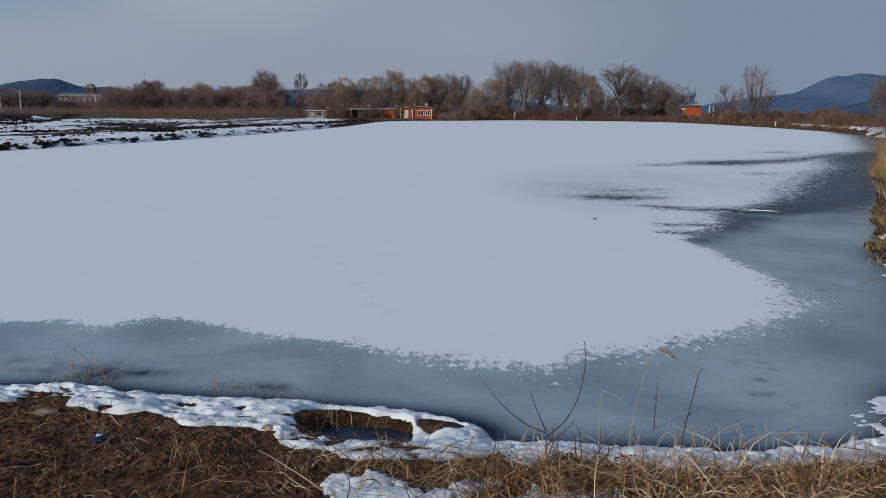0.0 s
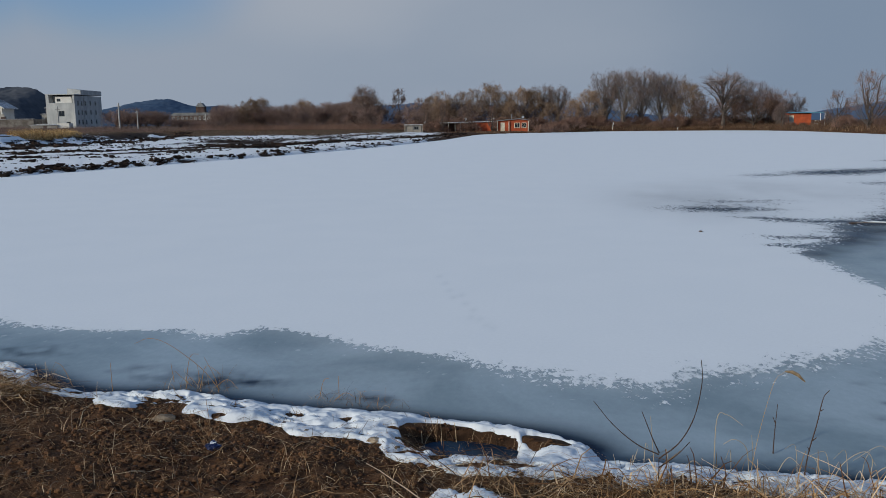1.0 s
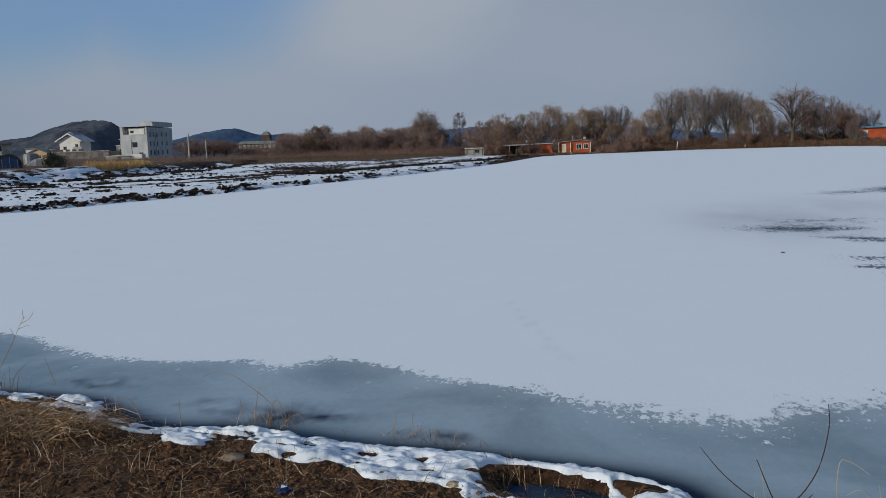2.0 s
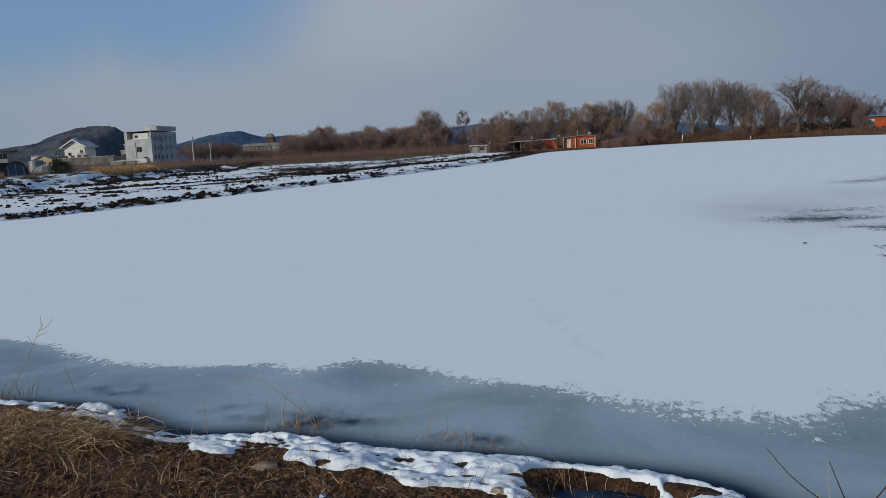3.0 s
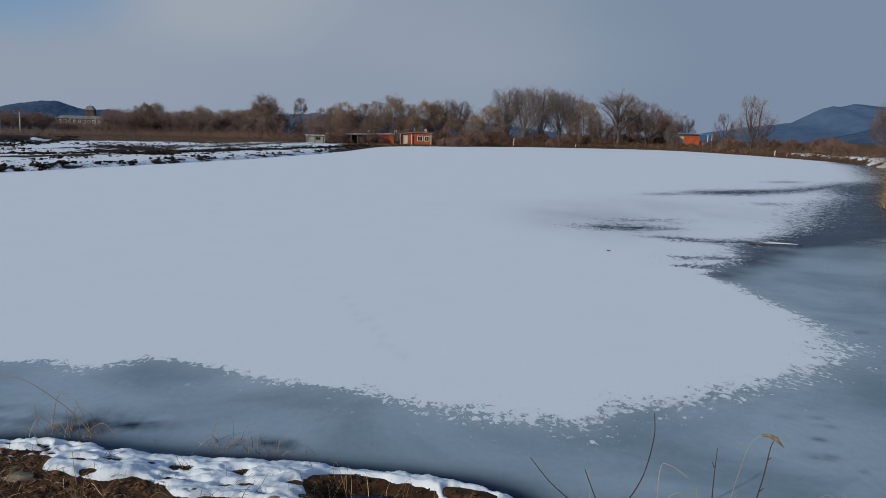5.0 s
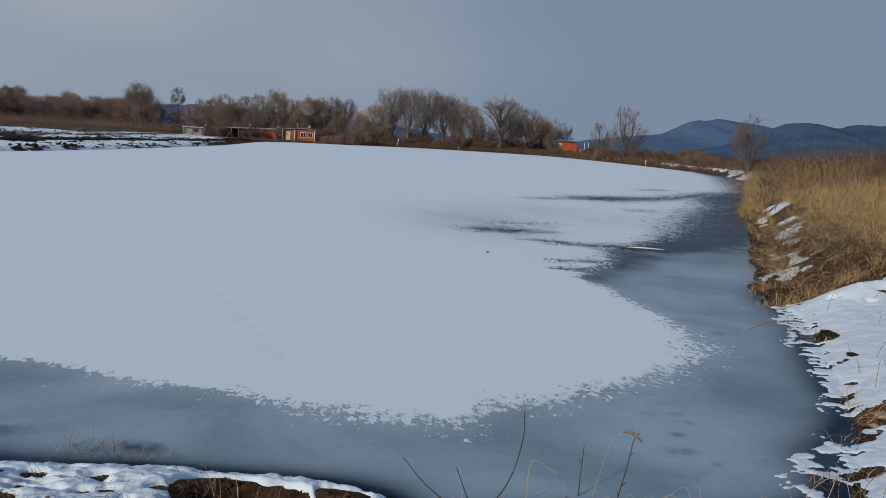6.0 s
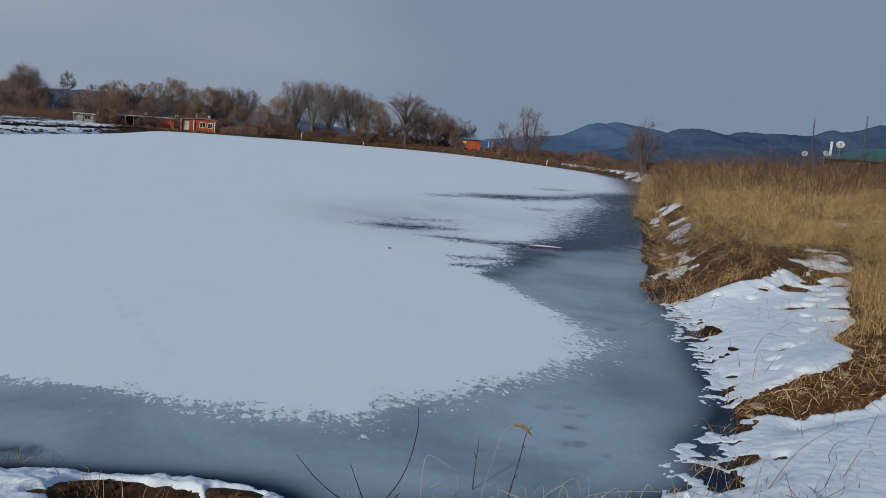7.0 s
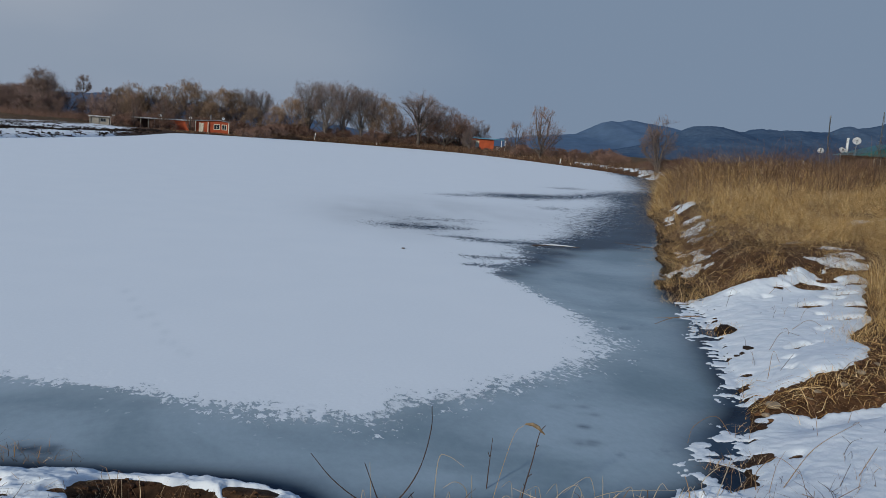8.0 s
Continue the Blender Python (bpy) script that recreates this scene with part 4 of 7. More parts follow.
# grey concrete block, three storeys, unfinished look
b = thing("concrete_building", at(-163, 260, 3, 1.6) @ Matrix.Diagonal((0.86, 0.86, 1, 1)), "grey three-storey concrete building with shaded side windows", "building")
part("wall", boxes((-5.9, 5.9, 0, 22, 0, 8.6), (-5.9, -4.7, 0, 22, 8.6, 11.3), (5.2, 5.9, 0, 22, 8.6, 11.0), (-4.7, 5.2, 3.0, 22, 8.6, 11.0)), CONCRETE, b)
part("penthouse", boxes((-2.2, 4.6, 0.4, 3.0, 8.6, 10.6)), WHITE_WALL, b, "pale rooftop room")
part("roof", boxes((-6.0, 6.0, -0.1, 22.1, 11.3, 11.5)), CONCRETE, b)
part("stair_tower", prism([(0.5, 11.5), (6.05, 11.5), (6.05, 13.0), (0.5, 13.6)], 5, 22.2), CONCRETE, b, "taller slanting rear tower")
part("pipe", boxes((5.93, 6.05, 6.9, 7.1, 0, 11.3)), METAL, b)
window(b, 0.3, 0, 4.0, 2.4, 1.9, "y", METAL)
window(b, -0.8, 0.4, 9.0, 1.5, 1.0, "y", METAL)
window(b, 2.9, 0, 0.7, 1.8, 1.5, "y", METAL)
for k in range(3):
    for j in range(3):
        window(b, 5.9, 2.6 + 2.9 * j, 1.2 + 3.2 * k, 1.1, 1.7, "x", METAL)
for k in range(3):
    for j in range(2):
        window(b, 5.9, 12.5 + 4.2 * j, 1.4 + 3.2 * k, 1.1, 1.6, "x", METAL)

# white house with a low gable on a terrace wall
b = thing("white_house", at(-190.2, 262, 6, 4.65) @ Matrix.Diagonal((0.84, 0.84, 1, 1)), "white house with a low grey gable roof", "house")
part("wall", prism([(-4.6, 0), (4.6, 0), (4.6, 4.2), (0, 6.3), (-4.6, 4.2)], 0, 9), WHITE_WALL, b)
part("roof", prism([(-6.0, 3.75), (0, 6.55), (6.0, 3.75), (6.0, 4.05), (0, 6.95), (-6.0, 4.05)], -1.0, 10), ROOF_SNOW, b)
part("fascia", prism([(-6.05, 3.70), (0, 6.52), (6.05, 3.70), (6.05, 4.10), (0, 7.0), (-6.05, 4.10)], -1.12, -1.0), WHITE_WALL, b, "pale fascia board")
part("upper_gable", prism([(-4.2, 6.3), (1.6, 6.3), (-1.3, 7.6)], 3, 9), ROOF_GREY, b)
part("balcony", boxes((2.2, 6.2, -1.6, 0, 0.0, 1.3), (2.2, 6.2, -1.6, -1.45, 1.3, 1.9)), OLD_WALL, b)
window(b, 3.2, 0, 1.6, 1.4, 1.4)
window(b, -2.2, 0, 0.9, 1.6, 1.3)
b = thing("retaining_wall", at(-185, 254, 12, 1.3), "long grimy terrace wall under the village houses", "wall")
part("wall", boxes((-14, 14, 0, 22, 0, 3.4)), TERRACE, b)
part("coping", boxes((-14.2, 14.2, -0.1, 0.6, 3.404, 3.6)), ROOF_SNOW, b)
for k in range(6):
    part("railing_bar", boxes((-8 + 2.3 * k, -6.6 + 2.3 * k, 0.1, 0.25, 3.6, 4.3)), BRICK_WALL, b)

b = thing("peach_house", at(-194.5, 250, 10, 2.0), "small peach house with a grey roof", "house")
part("wall", prism([(-3.4, 0), (3.4, 0), (3.4, 2.6), (0, 3.9), (-3.4, 2.6)], 0, 6), PEACH, b)
part("roof", prism([(-3.9, 2.45), (0, 4.0), (3.9, 2.45), (3.9, 2.7), (0, 4.3), (-3.9, 2.7)], -0.4, 6.4), ROOF_GREY, b)
window(b, 0.6, 0, 0.9, 1.2, 1.1)
b = thing("cream_house", at(-204, 262, 14), "flat-roofed cream house at the village edge", "house")
part("wall", boxes((-4, 4, 0, 7, 0, 3.6)), WHITE_WALL, b)
part("roof", boxes((-4.3, 4.3, -0.3, 7.3, 3.6, 3.9)), ROOF_GREY, b)
window(b, 1, 0, 1.0, 1.8, 1.3)
b = thing("hillside_house", at(-174.5, 275, 10, 3.4), "grey flat-roofed house half hidden by shrubs", "house")
part("wall", boxes((-5, 5, 0, 8, 0, 3.2), (-3.8, 1.5, 1, 7, 3.2, 5.4)), OLD_WALL, b)
part("roof", boxes((-5.3, 5.3, -0.3, 8.3, 3.2, 3.45), (-4.1, 1.8, 0.7, 7.3, 5.4, 5.65)), ROOF_SNOW, b)
for k in range(3):
    window(b, -3.2 + 2.7 * k, 0, 1.0, 1.3, 1.2)
b = thing("low_shed", at(-159.5, 246, 10, 0.6), "low pale shed with a rusty wall beside the concrete block", "shed")
part("wall", boxes((-5.2, 3.2, 0, 4, 0, 2.0)), OLD_WALL, b)
part("roof", prism([(-5.5, 2.0), (3.5, 2.0), (3.5, 2.15), (-1, 2.5), (-5.5, 2.15)], -0.3, 4.3), ROOF_SNOW, b)
part("annex", boxes((3.2, 7.0, 0.4, 3.6, 0, 2.6)), WHITE_WALL, b, "pale taller annex")
part("door", boxes((-1.2, 0.0, -0.05, 0.0, 0, 1.8)), BRICK_WALL, b)

# yard below the village: a tarpaulin shelter, a plastic tunnel and a house with a balcony
b = thing("tarp_shelter", at(-50.2, 61, 38), "low arched shelter under blue and dark sheets", "shelter")
arch = [(0.95 * math.cos(a), 1.35 * math.sin(a) ** 0.8) for a in np.linspace(0.02, math.pi - 0.02, 13)]
part("cover", prism(arch, 0, 3.0), DARK_SHEET, b)
part("front_sheet", prism([(x * 0.8, z * 0.8) for x, z in arch], -0.06, -0.01), TARP_BLUE, b, "faded blue front sheet")
for k in (-0.6, 0.0, 0.6):
    part("rib", boxes((k - 0.03, k + 0.03, -0.1, -0.06, 0, 0.9 if k else 1.1)), METAL, b)
b = thing("plastic_tunnel", at(-63.4, 82, 35), "small white plastic-covered tunnel in the yard", "greenhouse")
part("cover", prism([(1.5 * math.cos(a), 0.95 * math.sin(a)) for a in np.linspace(0, math.pi, 13)], 0, 4), WHITE_METAL, b)
part("door", boxes((-0.5, 0.5, -0.06, -0.01, 0, 0.85)), OLD_WALL, b)
b = thing("grey_house", at(-121, 138, 38), "dark grey flat-roofed house with a white-framed balcony", "house")
part("wall", boxes((-6, 6, 0, 8, 0, 4.6)), OLD_WALL, b)
part("roof", boxes((-6.4, 6.4, -0.5, 8.4, 4.6, 4.9)), ROOF_GREY, b)
part("lower_wall", boxes((-6.1, 6.1, -0.1, 0.0, 0, 2.3)), DARK_SHEET, b, "dark shade-netted lower wall")
part("balcony", boxes((-5.5, 4.5, -1.1, 0, 2.3, 2.5), (-5.5, 4.5, -1.1, -1.0, 2.5, 3.1)), WHITE_WALL, b)
for k in range(4):
    window(b, -4.4 + 2.7 * k, 0, 2.9, 1.8, 1.4)
b = thing("storage_tank", at(-112, 142, 30), "grey drum tank beside the dark house", "tank")
part("drum", rod(0, 0, 0, 2.4, 1.4, 16), METAL, b)
part("lid", rod(0, 0, 2.4, 2.7, 1.4, 16, 0.4), ROOF_GREY, b)
evergreen = thing("evergreen_bush", at(-43.6, 58) @ Matrix.Diagonal((0.72, 0.72, 0.95, 1)), "dense dark evergreen bush in the yard", "bush")
bb = Bundle()
er = np.random.default_rng(17)
n = 2600
u = er.normal(0, 1, (n, 3))
u /= np.linalg.norm(u, axis=1)[:, None]
c = u * er.uniform(0.2, 1, n)[:, None] ** 0.5 * np.array((1.25, 1.0, 0.6)) * (1 + 0.25 * np.sin(5 * u[:, :1] + 3) + 0.2 * np.sin(7 * u[:, 1:2])) + np.array((0, 0, 0.60))
d = u + er.normal(0, 0.5, (n, 3))
d /= np.linalg.norm(d, axis=1)[:, None]
sd = np.cross(d, er.normal(0, 1, (n, 3)))
sd /= np.linalg.norm(sd, axis=1)[:, None]
bb.ribbons(np.stack([c, c + d * 0.08, c + d * 0.16], 1), np.tile(np.array((0.03, 0.05, 0.01)), (n, 1)), sd)
part("foliage", bb.mesh("foliage"), surface("dark_conifer_leaf", (0.02, 0.03, 0.018), (0.04, 0.055, 0.03), 2.0, 0.7, 10.0, 0.0, islands=0.3), evergreen)
part("trunk", rod(0, 0, -0.2, 0.7, 0.07, 7), BARK, evergreen)

# dark brick mansion with a roof turret
b = thing("brick_mansion", at(-148.2, 331, 8, 0.3), "dark brick two-storey building with a roof turret", "building")
part("wall", boxes((-8.6, 8.6, 0, 12, 0, 6.0)), BRICK_WALL, b)
part("cornice", boxes((-8.9, 8.9, -0.3, 12.3, 6.0, 6.5)), ROOF_GREY, b, "grey cornice")
part("roof", prism([(-8.4, 6.5), (8.4, 6.5), (7.2, 7.2), (-7.2, 7.2)], 0.3, 11.7), ROOF_GREY, b)
tw = part("turret", boxes((2.0, 5.6, 1.0, 4.2, 7.0, 9.6), (1.8, 5.8, 0.8, 4.4, 7.0, 7.4)), BRICK_WALL, b)
part("turret_cap", prism([(1.7, 9.6), (5.9, 9.6), (5.2, 10.2), (4.5, 11.2), (3.1, 11.2), (2.4, 10.2)], 0.7, 4.5), ROOF_GREY, tw)
part("finial", rod(3.8, 2.4, 11.2, 12.4, 0.16, 6, 0.03), METAL, tw)
for k in range(9):
    window(b, -7.4 + 1.85 * k, 0, 4.2, 0.9, 1.3, "y", WHITE_WALL)
for k in range(6):
    window(b, -7.0 + 2.8 * k, 0, 0.9, 1.2, 1.9, "y", OLD_WALL)

# power poles
pole = thing("utility_pole", at(-121.5, 222.5, 0, 0.5), "pale concrete utility pole in the field", "pole", "utility poles")
part("shaft", rod(0, 0, -0.3, 8.2, 0.26, 10, 0.2), POLE, pole)
part("crossarm", boxes((-0.7, 0.7, -0.06, 0.06, 7.2, 7.32)), METAL, pole)
for k in (-0.6, 0.0, 0.6):
    part("insulator", rod(k, 0, 7.32, 7.5, 0.05, 6), WHITE_METAL, pole)
for x, y, s in ((-112, 215, 0.7), (-107, 250, 0.62), (-161, 255, 1.0)):
    copy_thing(pole, Matrix.LocRotScale((x, y, 0.5), Euler((0, 0, 0.4)), (s, s, s)))


# ---- huts on the far bank ----
def satellite_dish(x, y, z, r, turn=0.0, mast=0.7, group="satellite dishes"):
    ob = thing("satellite_dish", pose(x, y, z, 0, 0, turn), "white satellite dish on a short mast", "satellite dish", group)
    bm = bmesh.new()
    rings = 5
    loops = []
    for i in range(rings + 1):
        q = r * i / rings
        dep = 0.35 * q * q / r
        loops.append([bm.verts.new((q * math.cos(a), -0.10 - 0.16 * r + dep * -0.0 - (0.32 * r - dep) * -0.6, q * math.sin(a) + mast)) for a in np.linspace(0, 2 * math.pi, 20, endpoint=False)] if i else [bm.verts.new((0, -0.10 - 0.16 * r + 0.192 * r, mast))])
    for i in range(1, rings):
        for j in range(20):
            bm.faces.new((loops[i][j], loops[i][(j + 1) % 20], loops[i + 1][(j + 1) % 20], loops[i + 1][j]))
    for j in range(20):
        bm.faces.new((loops[0][0], loops[1][j], loops[1][(j + 1) % 20]))
    bmesh.ops.solidify(bm, geom=bm.faces, thickness=0.02)
    bm.transform(Matrix.Translation((0, 0, mast)) @ Matrix.Rotation(radians(-25), 4, "X") @ Matrix.Translation((0, 0, -mast)))
    part("reflector", bm, WHITE_METAL, ob)
    part("mast", rod(0, 0.03, -0.1, mast, 0.035, 8), METAL, ob)
    arm = Bundle()
    arm.tube([(0, -0.1, mast - r * 0.6), (0, -r * 0.7, mast - r * 0.1), (0, -r * 0.95, mast + r * 0.25)], 0.018, 5)
    part("arm", arm.mesh("arm"), METAL, ob)
    part("receiver", boxes((-0.05, 0.05, -r * 0.95 - 0.08, -r * 0.95 + 0.06, mast + r * 0.2, mast + r * 0.2 + 0.1), bevel=0.01), METAL, ob)
    return ob


ZB = 0.12
b = thing("orange_hut", at(-5.1, 154, 0, ZB), "orange-red sheet-metal hut with cream window frames", "hut", "huts on the far bank")
part("wall", prism([(-3.0, 0), (3.0, 0), (3.0, 2.3), (1.2, 2.55), (-3.0, 2.2)], 0, 4), ORANGE, b)
part("roof", prism([(-3.3, 2.2), (1.2, 2.57), (3.3, 2.28), (3.3, 2.38), (1.2, 2.72), (-3.3, 2.34)], -0.35, 4.3), ROOF_GREY, b)
window(b, 0.85, 0, 0.9, 1.1, 1.0)
window(b, 2.15, 0, 0.9, 0.9, 1.0)
part("door", boxes((-2.3, -1.5, -0.06, 0.0, 0, 1.95)), CREAM, b)
for x in (-2.9, -0.7, 2.95):
    part("post", boxes((x - 0.07, x + 0.07, -0.3, -0.16, 0, 2.2)), CREAM, b)
part("stove_pipe", rod(-0.3, 1.5, 2.3, 3.5, 0.08, 8), METAL, b)
satellite_dish(-3.2, 153.9, ZB + 2.45, 0.27, 10, 0.35)
b = thing("orange_shed", at(-11.2, 155, 0, ZB), "low orange-red shed with a snow-dusted flat roof", "hut", "huts on the far bank")
part("wall", boxes((-1.2, 2.0, 0, 3.5, 0, 2.0)), ORANGE, b)
# shade inside the open side bay is made as a solid dark block
part("bay_shade", boxes((-2.6, -1.2, 0.3, 3.5, 0, 1.9)), BRICK_WALL, b, "solid dark block for the shaded side bay")
part("roof", prism([(-2.8, 2.0), (2.3, 2.1), (2.3, 2.3), (-2.8, 2.18)], -0.3, 3.8), ROOF_SNOW, b)
part("post", boxes((2.1, 2.22, -0.2, -0.08, 0, 2.05)), METAL, b)
part("door", boxes((0.2, 1.1, -0.05, 0.0, 0, 1.85)), ORANGE, b)
satellite_dish(-8.9, 155.2, ZB + 2.1, 0.28, -15, 0.4)
b = thing("open_shed", at(-16.6, 156, 0, ZB), "dark open shed on pale posts with snow on its roof", "shed", "huts on the far bank")
part("back_wall", boxes((-2.2, 2.3, 2.6, 2.8, 0, 1.9), (-2.2, -2.05, 0.6, 2.6, 0, 1.9)), BRICK_WALL, b)
part("roof", prism([(-2.5, 1.9), (2.6, 2.0), (2.6, 2.2), (-2.5, 2.08)], -0.3, 3.1), ROOF_SNOW, b)
for x in (-2.1, -1.0, 0.3, 1.3, 2.2):
    part("post", boxes((x - 0.06, x + 0.06, -0.1, 0.02, 0, 1.93)), OLD_WALL, b)
satellite_dish(-14.3, 156.0, ZB + 2.1, 0.30, 5, 0.4)
b = thing("pale_kiosk", at(-24.9, 159, 0, 0.2), "small pale kiosk with a light flat roof", "shed", "huts on the far bank")
part("wall", boxes((-1.7, 1.5, 0, 2.4, 0, 1.5)), OLD_WALL, b)
part("roof", boxes((-2.0, 2.0, -0.4, 2.7, 1.5, 1.68)), ROOF_SNOW, b)
for x in (-1.8, -0.4, 1.8):
    part("post", boxes((x - 0.05, x + 0.05, -0.3, -0.2, 0, 1.5)), OLD_WALL, b)
window(b, 0.5, 0, 0.6, 1.0, 0.7, "y", METAL)
satellite_dish(-22.7, 159.2, 1.7, 0.26, 0, 0.35)

b = thing("orange_hut", at(50.4, 166, -8, 1.0), "orange-red hut with a blue sheet roof and a lean-to", "hut", "huts on the far bank")
part("wall", boxes((-2.6, 2.4, 0, 4, 0, 2.35)), ORANGE, b)
part("roof", prism([(-2.0, 2.35), (5.0, 2.35), (5.0, 2.5), (-2.0, 2.58)], -0.5, 4.2), ROOF_BLUE, b)
for x in (4.0, 4.8):
    part("post", boxes((x - 0.06, x + 0.06, -0.3, -0.18, 0, 2.35)), WHITE_METAL, b)
part("porch", boxes((-2.9, -1.9, -1.4, 0, 0, 2.0)), BRICK_WALL, b)
part("door", boxes((-1.6, -0.8, -0.06, 0.0, 0, 1.9)), CREAM, b)
part("water_tank", boxes((3.2, 3.8, 0.3, 1.0, 0, 0.9), bevel=0.08), WHITE_METAL, b)
part("stove_pipe", rod(-2.4, 0.8, 2.35, 3.3, 0.12, 8), WHITE_METAL, b)
for x, y, z, h in ((44.9, 109, 0.5, 0.3), (14.8, 168, 0.4, 1.3), (28.0, 169.3, 0.3, 0.35)):
    ob = thing("marker_post", pose(x, y, z, 4, 6, 0), "short white painted post on the bank", "post", "white posts on the bank")
    part("shaft", rod(0, 0, -0.3, h, 0.07, 8), WHITE_METAL, ob)
    part("cap", rod(0, 0, h, h + 0.08, 0.11, 8, 0.04), WHITE_METAL, ob)

# the green-roofed house beyond the grass, its dishes and masts
b = thing("green_roof_house", at(61.7, 62, -20, 1.75), "house with a teal-green sheet roof behind dry grass", "house")
part("wall", boxes((-6, 8, 0, 4.6, 0, 2.3)), BRICK_WALL, b)
part("roof", prism([(-6.6, 2.1), (8.6, 2.2), (8.6, 3.5), (-2.2, 3.45)], -0.6, 5.0), ROOF_GREEN, b)
for k in range(12):
    part("roof_seam", prism([(-2.0 + 0.9 * k, 2.15), (-1.96 + 0.9 * k, 2.15), (-1.96 + 0.9 * k, 3.53), (-2.0 + 0.9 * k, 3.53)], -0.64, -0.6), ROOF_GREEN, b)
part("flue", rod(-5.4, 4.6, 2.0, 3.75, 0.12, 10), WHITE_METAL, b)
part("flue_cap", rod(-5.4, 4.6, 3.75, 3.85, 0.17, 10, 0.1), WHITE_METAL, b)
window(b, -4, 0, 0.8, 1.2, 1.2)
satellite_dish(52.5, 60.5, 3.6, 0.36, -40, 1.25)
satellite_dish(48.5, 60, 1.8, 0.26, -38, 1.95)
satellite_dish(50.6, 60, 1.8, 0.26, -15, 2.15)
ob = thing("antenna_mast", pose(49.3, 60, 1.5, 0, -3, 0), "thin grey steel antenna mast", "antenna")
part("shaft", rod(0, 0, -0.3, 5.1, 0.045, 8), DARK_METAL, ob)
part("tip", rod(0, 0, 5.1, 5.35, 0.07, 8), METAL, ob)
ob = thing("antenna_mast", pose(54.6, 60, 1.5, 0, -1, 0), "leaning lattice antenna mast with short crossbars", "antenna")
lat = Bundle()
for dx, dy in ((-0.09, -0.09), (0.09, -0.09), (0, 0.09)):
    lat.tube([(dx, dy, -0.3), (dx * 0.6, dy * 0.6, 5.0), (dx * 0.3, dy * 0.3, 6.1)], 0.022, 4)
for k in range(18):
    z = 0.3 * k
    lat.tube([(-0.09, -0.09, z), (0.09, -0.09, z + 0.15), (0, 0.09, z + 0.3)], 0.012, 3)
part("lattice", lat.mesh("lattice"), DARK_METAL, ob)
for k in range(3):
    part("crossbar", boxes((-0.28, 0.28, -0.015, 0.015, 3.0 + 0.5 * k, 3.03 + 0.5 * k)), METAL, ob)
ob = thing("marker_post", pose(46.9, 60, 1.6, 0, 0, 0), "short white vent pipe above the grass", "pipe")
part("shaft", rod(0, 0, -0.3, 1.15, 0.07, 8), WHITE_METAL, ob)
part("cap", rod(0, 0, 1.15, 1.2, 0.1, 8, 0.05), WHITE_METAL, ob)

# ---- grass ----
def blades(count, place, height, lean, width, seed, k=3, droop=0.5, heading=None):
    """Upright blades: place(rng, n) gives x and y; height, lean and width are ranges."""
    rng = np.random.default_rng(seed)
    x, y = place(rng, count)
    n = len(x)
    z = np.maximum(ground_height(x, y), 0.0)
    h = rng.uniform(*height, n)
    a = rng.uniform(0, 6.283, n) if heading is None else rng.normal(heading, 0.8, n)
    l = rng.uniform(*lean, n) * h
    t = np.linspace(0, 1, k)
    bend = t[None] ** 2
    px = x[:, None] + np.cos(a)[:, None] * l[:, None] * bend
    py = y[:, None] + np.sin(a)[:, None] * l[:, None] * bend
    pz = z[:, None] - 0.02 + h[:, None] * (t[None] - droop * (l / h)[:, None] * 0.5 * bend)
    w = rng.uniform(*width, n)[:, None] * (1 - 0.75 * t[None])
    s = rng.uniform(0, 6.283, n)
    side = np.stack([np.cos(s), np.sin(s), np.zeros(n)], 1)
    return np.stack([px, py, pz], 2), w, side


def in_region(x0, x1, y0, y1, test):
    def place(rng, n):
        xs, ys = np.empty(0), np.empty(0)
        while len(xs) < n:
            x, y = rng.uniform(x0, x1, 2 * n), rng.uniform(y0, y1, 2 * n)
            ok = test(x, y, rng)
            xs, ys = np.append(xs, x[ok]), np.append(ys, y[ok])
        return xs[:n], ys[:n]
    return place


def tall_grass(x, y, rng):
    """Where the tall grass stands: on the right bank beyond the snow slopes, in uneven clumps."""
    d = to_line(x, y, SHORE)
    az = np.degrees(np.arctan2(x, y))
    edge = 10.9 + 0.30 * np.clip(x - 6, 0, 8) + 0.5 * fbm(x * 0.8, y * 0.8, 3, 71)
    beside = (x > 5.95 + 0.87 * (y - 6.75) + 0.3 * fbm(x, y, 3, 70)) & (x > 6.9)
    face = np.where((d < 0.95 + 0.3 * fbm(x * 1.5, y * 1.5, 3, 76)) & (y < 27), 0.10, 1.0)
    clump = ease(fbm(x * 1.2, y * 1.2, 3, 73), -0.25, 0.35)
    return (d > 0.12 + 0.2 * fbm(x, y, 3, 72)) & ((y > edge) | beside) & (az > 20) & (az < 54) & (rng.random(len(x)) < face * (0.10 + 0.90 * clump) * (0.15 + 0.85 * np.maximum(ease(y - edge, 0.2, 1.4), beside)))


